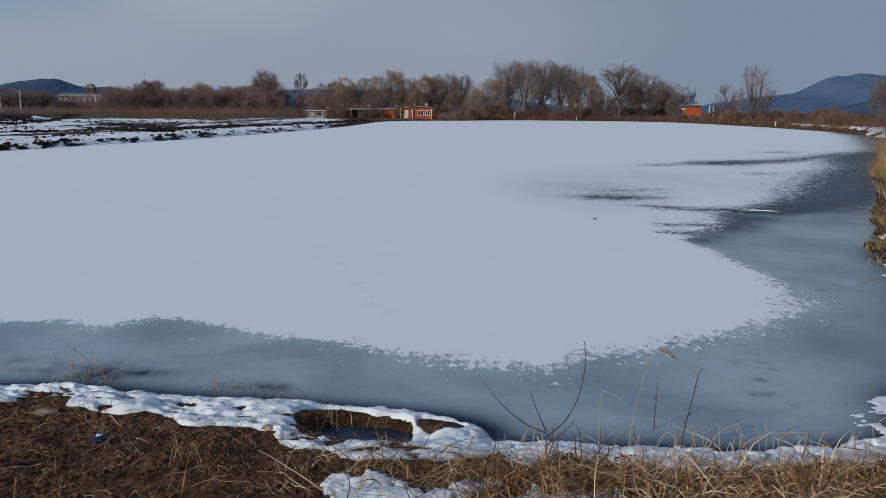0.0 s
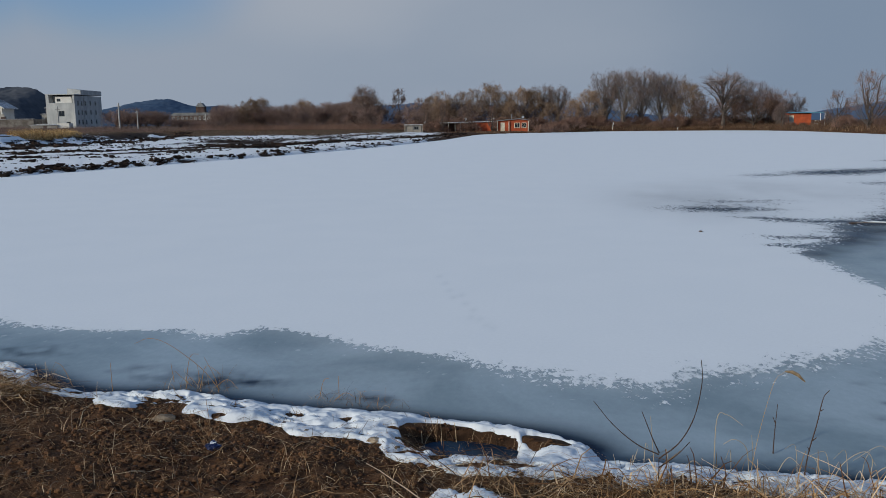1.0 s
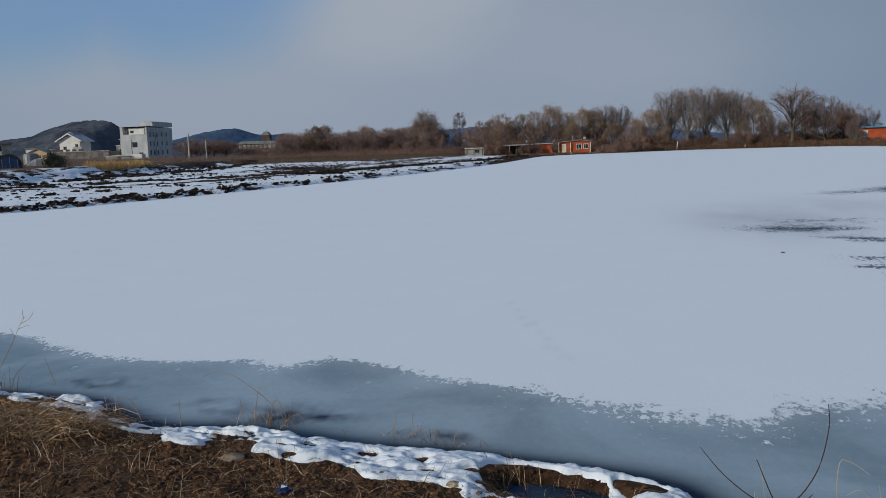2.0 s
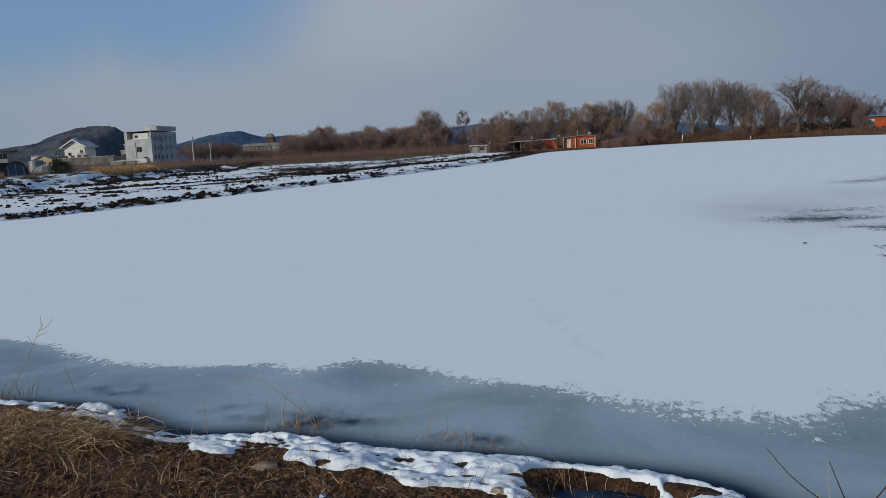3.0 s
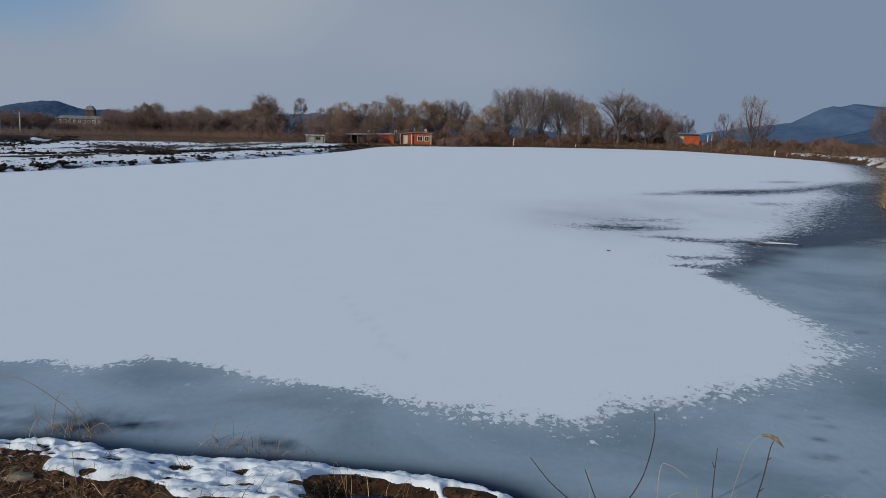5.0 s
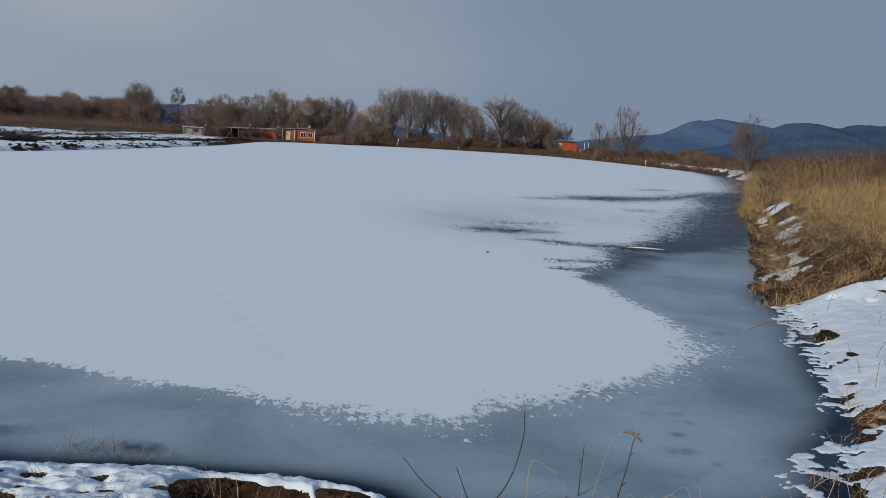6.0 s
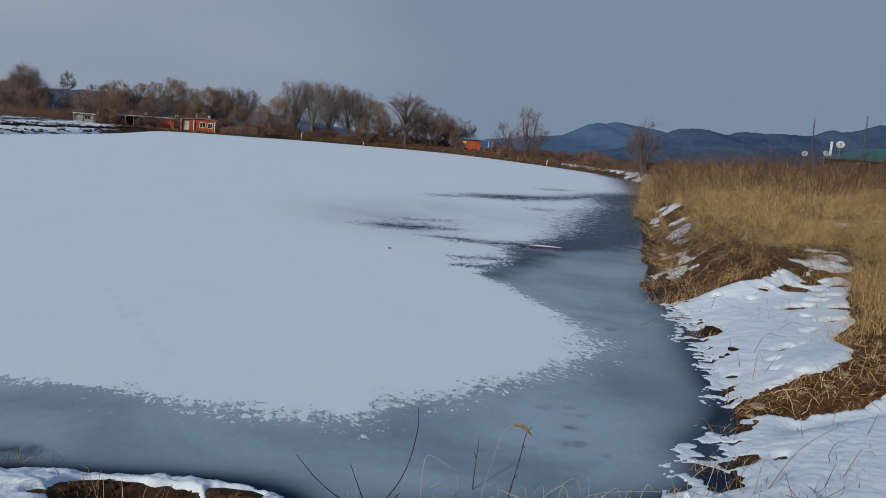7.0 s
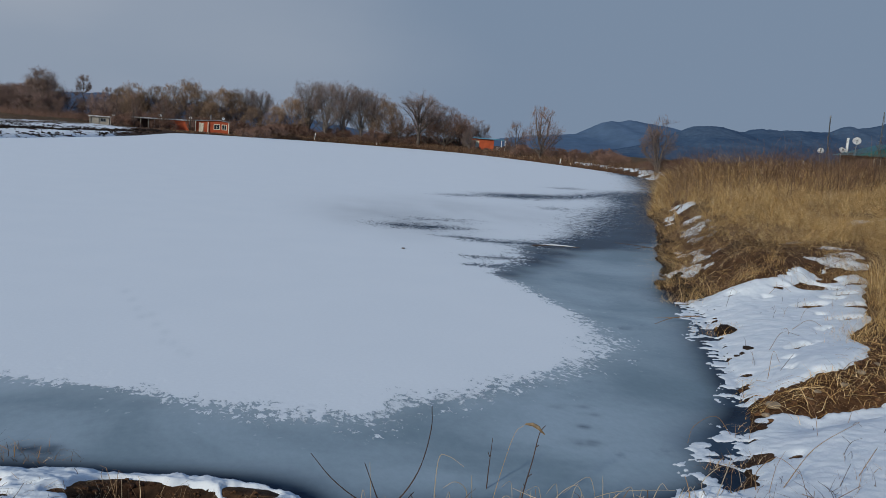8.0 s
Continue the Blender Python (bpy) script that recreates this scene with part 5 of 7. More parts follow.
def swayed(shape, seed, lo):
    """Blades bent the way their neighbours are, some clumps low, some standing."""
    paths, w, side = shape
    x, y = paths[:, 0, 0], paths[:, 0, 1]
    tall = lo + (1 - lo) * ease(fbm(x * 0.9, y * 0.9, 3, seed), -0.45, 0.45)
    low = np.clip(0.35 + 0.3 * to_line(x, y, SHORE), 0.35, 1.0)
    az = np.degrees(np.arctan2(x, y))
    tall = tall * np.where((y > 16) & (seed != 88), 1.0 - 0.30 * ease(az, 33, 40), 1.0)
    foot = paths[:, :1, 2]
    paths[:, :, 2] = foot + (paths[:, :, 2] - foot) * (tall * low)[:, None]
    t = np.linspace(0, 1, paths.shape[1]) ** 1.5
    h = paths[:, -1, 2] - paths[:, 0, 2]
    paths[:, :, 0] += (0.5 * fbm(x * 0.7, y * 0.7, 2, seed + 1) * h)[:, None] * t
    paths[:, :, 1] += (0.5 * fbm(x * 0.7, y * 0.7, 2, seed + 2) * h)[:, None] * t
    return paths, w, side


g = Bundle()
for n, x1, y0, y1, h, w, seed in ((42000, 26, 7.4, 17, (0.24, 0.80), (0.0025, 0.0062), 1), (48000, 44, 17, 32, (0.40, 1.25), (0.004, 0.009), 2), (30000, 75, 32, 62, (0.9, 2.2), (0.010, 0.020), 3)):
    g.ribbons(*swayed(blades(n, in_region(5, x1, y0, y1, tall_grass), h, (0.2, 2.0), w, seed, max(3, 5 - seed)), 74 + seed, 0.35))
    g.ribbons(*blades(n // 2, in_region(5, x1, y0, y1, tall_grass), (0.3 * h[0], 0.6 * h[1]), (0.9, 2.6), w, seed + 20, max(3, 5 - seed), 0.7))
def water_edge(y0, y1):
    """Places close above the ice along the right bank, in clumps."""
    def test(x, y, rng):
        d = shore_distance(x, y)
        return (d > 0.0) & (d < 0.16 + 0.022 * y) & (fbm(x * 1.6, y * 1.6, 3, 79) + rng.normal(0, 0.15, len(x)) > -0.05)
    return in_region(6.2, 5 + 0.62 * y1, y0, y1, test)


for n, y0, y1, h, w, seed in ((800, 10.8, 17, (0.12, 0.45), (0.0025, 0.006), 51), (1100, 17, 32, (0.2, 0.75), (0.004, 0.010), 52), (1800, 32, 66, (0.4, 1.4), (0.010, 0.022), 53)):
    g.ribbons(*blades(n, water_edge(y0, y1), h, (0.5, 2.2), w, seed, 5, 0.9, 2.7))
whole("tall_grass", g.mesh("tall_grass"), REED, "tall golden dry grass covering the bank", "grass", kind="stuff")


def back_rows(x, y, rng):
    d = to_line(x, y, SHORE)
    return (d > 0.6) & (np.degrees(np.arctan2(x, y)) < 52) & (0.8 * fbm(x * 0.22, y * 0.22, 3, 78) + 0.022 * (y - 38) + rng.normal(0, 0.22, len(x)) > 0.10)


g = Bundle()
g.ribbons(*swayed(blades(22000, in_region(9, 70, 24, 62, back_rows), (1.3, 3.0), (0.1, 1.1), (0.008, 0.02), 9), 88, 0.5))


def dark_clumps(x, y, rng):
    """Brown weeds here and there among the golden grass, more of them along the shore."""
    d = to_line(x, y, SHORE)
    return (d > 0.35) & (np.degrees(np.arctan2(x, y)) < 52) & (fbm(x * 0.75, y * 0.5, 3, 86) + 0.30 * (1 - ease(d, 0.6, 2.6)) + rng.normal(0, 0.07, len(x)) > 0.30)


g.ribbons(*blades(1900, in_region(6.5, 22, 11.5, 22, dark_clumps), (0.22, 0.62), (0.3, 1.6), (0.004, 0.009), 31, 4, 0.8))
g.ribbons(*blades(2200, in_region(8, 34, 22, 42, dark_clumps), (0.5, 1.35), (0.2, 1.2), (0.007, 0.016), 32, 4, 0.7))
whole("rusty_brush", g.mesh("rusty_brush"), RUST, "rust-brown dead weeds standing behind and among golden grass", "brush", kind="stuff")


def brush_band(x, y, rng):
    d = to_line(x, y, SHORE)
    return (d > 0.4) & (d < 9) & (rng.random(len(x)) < 0.45 + 0.7 * fbm(x * 0.3, y * 0.3, 3, 81))


g = Bundle()
g.ribbons(*blades(14000, in_region(18, 60, 62, 170, brush_band), (0.3, 1.2), (0.1, 1.1), (0.02, 0.045), 5, 3))
g.ribbons(*blades(22000, in_region(4, 48, 140, 182, brush_band), (0.15, 0.95), (0.2, 1.2), (0.03, 0.06), 6, 3))
g.ribbons(*blades(9000, in_region(-30, 4, 140, 182, brush_band), (0.08, 0.42), (0.2, 1.2), (0.03, 0.06), 16, 3))
whole("shore_brush", g.mesh("shore_brush"), RUST, "low rust-brown brush along the far shore", "brush", kind="stuff")
g = Bundle()
g.ribbons(*blades(5000, in_region(18, 60, 55, 170, brush_band), (0.2, 0.7), (0.2, 1.2), (0.02, 0.045), 7))
g.ribbons(*blades(2500, in_region(-30, 48, 140, 182, brush_band), (0.1, 0.4), (0.2, 1.2), (0.03, 0.06), 8))
whole("shore_grass", g.mesh("shore_grass"), STRAW, "pale dry grass at the foot of the far bank", "grass", kind="stuff")


def village_edge(x, y, rng):
    return (fbm(x * 0.12, y * 0.12, 3, 83) + rng.normal(0, 0.1, len(x)) > 0.0)


g = Bundle()
g.ribbons(*blades(14000, in_region(-130, -40, 44, 175, lambda x, y, rng: village_edge(x, y, rng) & (to_line(x, y, VILLAGE_BANK) < -2.2)), (0.15, 0.95), (0.5, 2.2), (0.014, 0.04), 13))
g.ribbons(*blades(16000, in_region(-178, -80, 188, 252, lambda x, y, rng: fbm(x * 0.1, y * 0.1, 3, 85) + rng.normal(0, 0.15, len(x)) > -0.1), (0.3, 1.5), (0.5, 2.2), (0.025, 0.05), 15))
whole("village_brush", g.mesh("village_brush"), TWIGS_DARK, "brown brush below the village houses", "brush", kind="stuff")
g = Bundle()
g.ribbons(*blades(15000, in_region(-100, -8, 106, 200, lambda x, y, rng: (np.hypot(x, y) > 112) & (y > -1.1 * x - 5) & (to_line(x, y, SHORE) > 1.5) & ~((x > -30) & (y < 161)) & (fbm(x * 0.15, y * 0.15, 3, 86) + rng.normal(0, 0.2, len(x)) > -0.1)), (0.08, 0.5), (0.4, 2.0), (0.02, 0.045), 17))
whole("field_brush", g.mesh("field_brush"), RUST, "low brown brush beyond the snowy field", "brush", kind="stuff")
g = Bundle()
g.ribbons(*blades(15000, in_region(-100, -28, 165, 232, lambda x, y, rng: y + 0.55 * (x + 28) > 172 + 8 * fbm(x * 0.1, y * 0.1, 3, 87)), (0.5, 3.0), (0.4, 2.0), (0.022, 0.05), 18))
g.ribbons(*blades(11000, in_region(-29, 46, 168, 193, lambda x, y, rng: (y > np.where(x < 4, 176, 170)) & (fbm(x * 0.2, y * 0.2, 3, 88) + rng.normal(0, 0.2, len(x)) > -0.15)), (0.5, 3.0), (0.3, 1.6), (0.02, 0.045), 19))
whole("undergrowth", g.mesh("undergrowth"), BUSH_TWIGS, "dense bare brown undergrowth below the far trees", "brush", kind="stuff")
g = Bundle()
g.ribbons(*blades(4000, in_region(-43.2, -41.2, 60.5, 69.5, lambda x, y, rng: np.abs(x + 42.2 + 0.06 * (y - 65)) < 0.9), (0.3, 0.62), (0.1, 0.9), (0.014, 0.03), 14))
whole("reed_bed", g.mesh("reed_bed"), REED, "tan reed bed in front of the concrete building", "reeds", kind="stuff")

# ---- snow on the banks ----
def snow_sheet(name, mask, x0, x1, y0, y1, step, thick, label, lumps=0.25, rough=0.003, edge=0.16, lift=0.0, level=0.6, thaw=1.0):
    """Lying snow where mask(x, y) is above 0: rounded at the edge, uneven and grainy on top."""
    def top(x, y):
        m = mask(x, y)
        z = np.maximum(ground_height(x, y, None, level), lift)
        thick_here = thick * (thaw + (1 - thaw) * ease(to_line(x, y, SHORE), 0.0, 0.55))
        body = ease(m, -0.01, edge) ** 0.7 * (1 + lumps * fbm(x * 3.1, y * 3.1, 3, 51) + 0.6 * lumps * fbm(x * 9, y * 9, 3, 53))
        return z - 0.012 + (thick_here + 0.012) * body + rough * fbm(x * 22, y * 22, 4, 52, 0.6)
    v, f = sheet(np.arange(x0, x1, step), np.arange(y0, y1, step), top, lambda x, y: mask(x, y) > 0)
    return whole(name, mesh_np(name, v, f, True), SNOW, label, "snow", kind="structure")


def pocks(count, x0, x1, line, spread, size, seed):
    """Thawed holes strewn along a line: the distance outside the nearest one."""
    rng = np.random.default_rng(seed)
    lx, ly = np.array(line).T
    cx = rng.uniform(x0, x1, count)
    cy = np.interp(cx, lx, ly) + rng.normal(0, spread, count)
    a = rng.uniform(*size, count) * rng.uniform(0.6, 1.5, count)
    b = a * rng.uniform(0.5, 0.9, count)

    def outside(x, y):
        best = np.full(len(x), 9.0)
        for k in range(count):
            near = np.abs(x - cx[k]) < 0.25
            q = np.hypot((x[near] - cx[k]) / a[k], (y[near] - cy[k]) / b[k])
            best[near] = np.minimum(best[near], (q - 1) * b[k])
        return best
    return outside


def inside(points, fray, scale, seed, holes=0.0):
    line = smooth_line(points, 4, True)

    def mask(x, y):
        d = -to_line(x, y, line) + fray * fbm(x * scale, y * scale, 4, seed)
        if holes:
            h = fbm(x * 7.5, y * 9.5, 3, seed + 5)
            d = np.minimum(d, (holes - h) * 0.25)
        return d
    return mask


def blobs(spots, seed, fray):
    def mask(x, y):
        best = np.full(len(x), -9.0)
        for cx, cy, a, b, turn in spots:
            c, s = math.cos(radians(turn)), math.sin(radians(turn))
            u, w = (x - cx) * c + (y - cy) * s, -(x - cx) * s + (y - cy) * c
            best = np.maximum(best, (1 - np.sqrt((u / a) ** 2 + (w / b) ** 2)) * min(a, b))
        return best + fray * fbm(x / fray * 0.5, y / fray * 0.5, 4, seed)
    return mask


strip = inside([(-6.6, 6.20), (-5.5, 6.08), (-4.9, 6.02), (-4.5, 5.95), (-4.1, 5.72), (-3.7, 5.49), (-3.2, 5.38), (-2.6, 5.44), (-1.75, 5.23), (-0.9, 5.14), (-0.15, 4.97), (0.24, 4.82), (0.32, 4.56), (0.44, 4.26), (0.15, 4.12),
                (-0.06, 4.06), (-0.27, 3.95), (-0.48, 3.98), (-0.62, 4.15), (-0.86, 4.20), (-0.97, 4.42), (-1.12, 4.45), (-1.32, 4.48), (-1.48, 4.45), (-1.64, 4.62), (-1.78, 4.72), (-2.0, 4.70), (-2.36, 4.78), (-2.42, 5.02),
                (-2.66, 5.08), (-2.78, 4.80), (-2.95, 4.88), (-3.27, 5.14), (-3.47, 5.14), (-3.77, 5.32), (-4.0, 5.42), (-4.25, 5.52), (-4.6, 5.62), (-5.5, 5.92), (-6.6, 6.10)], 0.045, 6.0, 61)
strip_pocks = pocks(120, -6.4, 0.4, [(-6.5, 6.1), (-4.5, 5.8), (-3.4, 5.3), (-2.3, 5.05), (-1.4, 4.85), (-0.9, 4.62), (-0.4, 4.15), (0.4, 4.4)], 0.13, (0.026, 0.06), 62)
pocket = smooth_line([(-0.92, 4.78), (-0.80, 4.95), (-0.60, 4.95), (-0.33, 4.86), (-0.19, 4.79), (-0.19, 4.60), (-0.32, 4.40), (-0.56, 4.38), (-0.82, 4.56)], 4, True)
side_pocket = smooth_line([(-0.13, 4.85), (0.02, 4.84), (0.15, 4.79), (0.09, 4.66), (-0.09, 4.66)], 4, True)


left_pocks = pocks(60, -5.0, -2.45, [(-5.0, 5.88), (-4.2, 5.66), (-3.5, 5.34), (-2.9, 5.2), (-2.4, 5.26)], 0.09, (0.03, 0.075), 65)


def strip_mask(x, y):
    wob = 0.025 * fbm(x * 9, y * 9, 3, 64)
    return np.minimum(np.minimum(strip(x, y), np.minimum(strip_pocks(x, y), left_pocks(x, y)) + 0.4 * wob), np.minimum(to_line(x, y, pocket), to_line(x, y, side_pocket)) + wob)


snow_sheet("snow_strip", strip_mask, -6.6, 0.6, 3.8, 6.4, 0.011, 0.026, "dimpled white snow strip along the muddy pond edge", 0.45, 0.006, 0.035)
low_strip = inside([(0.30, 4.50), (0.76, 4.56), (1.08, 4.50), (1.43, 4.48), (1.69, 4.38), (2.14, 4.56), (2.42, 4.57), (2.8, 4.68), (2.8, 4.20), (2.35, 4.10), (2.13, 4.14), (1.91, 4.08), (1.66, 3.92), (1.57, 3.98), (1.42, 3.90), (1.25, 3.94),
                    (1.04, 4.03), (0.87, 4.10), (0.70, 4.18), (0.57, 4.02), (0.42, 4.0), (0.34, 4.20)], 0.06, 6.0, 66, 0.42)
snow_sheet("snow_strip", low_strip, 0.3, 2.9, 3.9, 4.8, 0.014, 0.035, "broken line of snow lying in the bank grass", 0.4, 0.008, 0.04)
patch_a = inside([(-0.58, 3.78), (-0.4, 3.75), (-0.2, 3.70), (-0.05, 3.68), (0.29, 3.84), (0.27, 3.6), (0.0, 3.40), (-0.5, 3.40)], 0.14, 7.0, 68, 0.15)
snow_sheet("snow_patch", patch_a, -0.8, 0.5, 3.2, 4.0, 0.014, 0.035, "small lumpy snow patch among dry stalks", 0.4, 0.008, 0.04)
patch_b = inside([(0.42, 3.70), (0.6, 3.66), (0.85, 3.60), (0.8, 3.45), (0.42, 3.48)], 0.12, 7.0, 69, 0.15)
snow_sheet("snow_patch", patch_b, 0.2, 1.1, 3.3, 3.9, 0.014, 0.035, "small lumpy snow patch among dry stalks", 0.4, 0.008, 0.04)
def bank(points, bare, seed):
    """Snow on the right bank: smooth, with a few bare spots, frayed and holed where it meets the ice."""
    line = smooth_line(points, 4, True)
    spots = blobs([(x, y, 0.9 * a, 1.5 * b, turn) for x, y, a, b, turn in bare], seed + 3, 0.05)

    def mask(x, y):
        ds = to_line(x, y, SHORE)
        wet = 1 - ease(ds, -0.12, 0.30)
        d = -to_line(x, y, line) + (0.035 + 0.05 * wet) * fbm(x * 4.0, y * 5.0, 5, seed, 0.68) + 0.05 * fbm(x * 1.7, y * 1.7, 2, seed + 1)
        d = np.minimum(d, 0.2 * (0.27 - fbm(x * 7.0, y * 12.0, 4, seed + 5, 0.6) + 2.0 * (1 - wet)))
        return np.minimum(d, -spots(x, y) + 0.01)
    return mask


UPPER_BARE = ((8.95, 10.85, 0.34, 0.09, 15), (9.30, 11.28, 0.30, 0.08, 10), (8.62, 10.72, 0.22, 0.06, 20), (7.95, 10.26, 0.34, 0.11, 10), (8.2, 10.1, 0.14, 0.07, 0), (7.16, 9.28, 0.26, 0.07, 5), (7.75, 9.55, 0.16, 0.06, -10), (5.50, 8.76, 0.27, 0.13, 10), (7.05, 8.46, 0.24, 0.035, 8), (7.70, 9.05, 0.20, 0.08, 5), (5.62, 7.46, 0.17, 0.035, 15),
              (6.92, 9.86, 0.05, 0.025, 0), (6.60, 10.2, 0.06, 0.03, 0), (4.62, 6.95, 0.05, 0.03, 0), (4.9, 6.75, 0.03, 0.03, 0), (5.15, 7.05, 0.04, 0.015, 0), (7.35, 10.18, 0.12, 0.03, 10), (6.35, 8.05, 0.09, 0.02, 20), (6.9, 8.75, 0.06, 0.02, 0),
              (8.45, 10.55, 0.22, 0.06, 5), (8.75, 10.3, 0.2, 0.07, 0), (8.1, 9.75, 0.18, 0.05, 0), (4.45, 7.2, 0.10, 0.05, 10), (4.25, 6.6, 0.10, 0.05, 0))
LOWER_BARE = ((3.74, 5.68, 0.15, 0.06, 10), (3.02, 4.98, 0.12, 0.12, 60), (3.32, 5.03, 0.16, 0.05, 5), (3.30, 5.30, 0.07, 0.035, 0), (3.15, 4.80, 0.06, 0.03, 0), (3.22, 5.18, 0.03, 0.02, 0), (3.55, 4.92, 0.04, 0.015, 0), (4.85, 5.55, 0.05, 0.015, 0), (3.0, 4.72, 0.1, 0.05, 0))
upper = bank([(5.95, 10.55), (6.4, 10.55), (7.0, 10.45), (7.39, 10.40), (7.82, 10.60), (8.1, 10.75), (8.6, 10.85), (9.0, 11.1), (9.3, 11.1), (9.2, 10.6), (8.8, 10.1), (8.3, 9.65), (8.0, 9.2), (7.6, 8.75), (7.1, 8.2), (6.5, 7.75), (6.15, 7.3),
              (5.85, 6.85), (5.25, 6.40), (4.94, 6.38), (4.63, 6.28), (4.35, 6.20), (4.1, 6.18), (3.92, 6.3), (4.12, 6.75), (4.42, 7.10), (4.58, 7.45), (4.88, 8.0), (4.98, 8.5), (5.3, 9.1), (5.62, 9.8)], UPPER_BARE, 71)
snow_sheet("snow_bank", upper, 3.4, 10.8, 5.5, 13.0, 0.026, 0.045, "smooth snow slope with a ragged edge at the ice", 0.08, 0.004, 0.07, 0.0, 1.0, 0.22)
lower = bank([(3.60, 5.78), (3.92, 5.86), (4.45, 5.78), (5.16, 5.85), (6.3, 6.15), (6.9, 5.2), (6.5, 3.9), (5.2, 3.3), (3.9, 3.35), (3.1, 3.6), (2.72, 4.05), (2.52, 4.5), (2.80, 4.98), (3.05, 5.36)], LOWER_BARE, 74)
snow_sheet("snow_bank", lower, 2.3, 7.0, 2.8, 6.3, 0.022, 0.045, "smooth snow slope with a ragged edge at the ice", 0.08, 0.004, 0.07, 0.0, 1.0, 0.22)
rng = np.random.default_rng(41)
caught = [(8.2, 13.55, 0.85, 0.17, 62), (7.3, 12.45, 0.45, 0.2, 55), (9.4, 15.7, 0.5, 0.2, 62), (10.5, 17.6, 0.55, 0.26, 60), (12.1, 20.2, 0.5, 0.25, 60), (14.2, 24.1, 0.9, 0.35, 50), (12.6, 22.3, 0.9, 0.12, 60), (7.45, 12.75, 0.4, 0.30, 60), (8.6, 14.6, 0.4, 0.12, 60)]
for k in range(36):
    # scraps of snow strewn along the face, most of them low down
    u, off = rng.random(), abs(rng.normal(0.35, 0.3))
    if k < 26:
        x, y = 6.75 + 4.2 * u + 0.87 * off, 11.9 + 7.0 * u - 0.45 * off
    else:
        x, y = 12.4 + 2.6 * u + 0.87 * off, 22.2 + 4.6 * u - 0.45 * off
    caught.append((x, y, rng.uniform(0.14, 0.48), rng.uniform(0.05, 0.16), rng.uniform(20, 80)))
snow_sheet("snow_patch", blobs(caught, 91, 0.13), 6.3, 16.2, 11.4, 27.4, 0.035, 0.05, "thin snow caught on the steep bank face")
snow_sheet("snow_patch", blobs([(9.9, 12.2, 0.55, 0.16, 0), (9.1, 11.1, 0.5, 0.2, -5), (9.55, 11.45, 0.35, 0.12, 0), (14.15, 16.5, 0.6, 0.25, 10), (15.5, 16.9, 0.4, 0.15, 0), (9.66, 13.0, 0.3, 0.1, 20), (10.9, 9.3, 0.7, 0.4, 20), (12.2, 10.6, 0.5, 0.2, 20), (9.6, 9.0, 0.5, 0.25, 0)], 93, 0.15),
           7.8, 16.5, 8.2, 17.5, 0.04, 0.05, "small snow patch between grass tufts")
snow_sheet("snow_patch", blobs([(-4.42, 5.93, 0.17, 0.10, 20), (-4.15, 5.78, 0.10, 0.06, 0)], 97, 0.04), -4.8, -3.9, 5.6, 6.2, 0.014, 0.05, "knob of snow at the frozen edge", 0.4, 0.008, 0.06)
snow_sheet("snow_patch", blobs([(-41.6, 57.6, 2.6, 0.40, 88), (-41.0, 55.5, 1.6, 0.22, 88), (-40.5, 58.5, 1.4, 0.16, 92), (-41.0, 52.2, 1.5, 0.25, 92), (-40.3, 50.0, 1.6, 0.18, 88), (-40.6, 69.0, 2.6, 0.22, 94), (-41.3, 75.5, 3.5, 0.3, 98), (-40.0, 64.0, 1.2, 0.14, 90),
                               (-43.0, 84, 3.2, 0.35, 102), (-46.5, 94, 4.5, 0.5, 105), (-42.6, 62.0, 1.8, 0.2, 88), (-39.9, 47.5, 1.4, 0.18, 85)], 99, 0.35),
           -52, -37, 44, 104, 0.12, 0.08, "snow lying along the village embankment")
snow_sheet("snow_patch", blobs([(39.2, 70.5, 3.4, 1.0, 60), (41.4, 77, 3.0, 0.75, 65), (40.2, 72.5, 2.4, 0.7, 50), (43.0, 84, 4.2, 0.4, 75), (45.0, 95, 4.5, 0.4, 78), (45.6, 103, 4, 0.35, 80), (46.4, 88, 2.4, 0.3, 60), (44.5, 80, 1.5, 0.25, 60)], 95, 0.7),
           36, 49, 64, 110, 0.14, 0.10, "streaks of snow on the far bank face")


# ---- soil, stones and litter ----
def clod_field(count, place, size, flat, seed, sink=0.35, rag=0.22, level=1):
    """Many uneven lumps of soil as one mesh."""
    rng = np.random.default_rng(seed)
    bm = bmesh.new()
    bmesh.ops.create_icosphere(bm, subdivisions=level, radius=1)
    base = np.array([v.co[:] for v in bm.verts])
    tri = np.array([[v.index for v in f.verts] for f in bm.faces])
    bm.free()
    x, y = place(rng, count)
    n = len(x)
    s = size[0] * (size[1] / size[0]) ** (rng.random(n) ** 2.2)
    r = np.clip(1 + rag * rng.normal(0, 1, (n, len(base))), 0.35, 2.0)
    a = rng.uniform(0, 6.283, n)
    v = base[None] * r[:, :, None] * s[:, None, None]
    v[:, :, 0] *= rng.uniform(0.8, 1.7, n)[:, None]
    v[:, :, 2] *= flat
    vx = v[:, :, 0] * np.cos(a)[:, None] - v[:, :, 1] * np.sin(a)[:, None]
    vy = v[:, :, 0] * np.sin(a)[:, None] + v[:, :, 1] * np.cos(a)[:, None]
    z = ground_height(x, y)
    v = np.stack([vx + x[:, None], vy + y[:, None], v[:, :, 2] + (z + s * flat * (1 - 2 * sink))[:, None]], 2)
    f = tri[None] + (np.arange(n) * len(base))[:, None, None]
    return v.reshape(-1, 3), f.reshape(-1, 3)


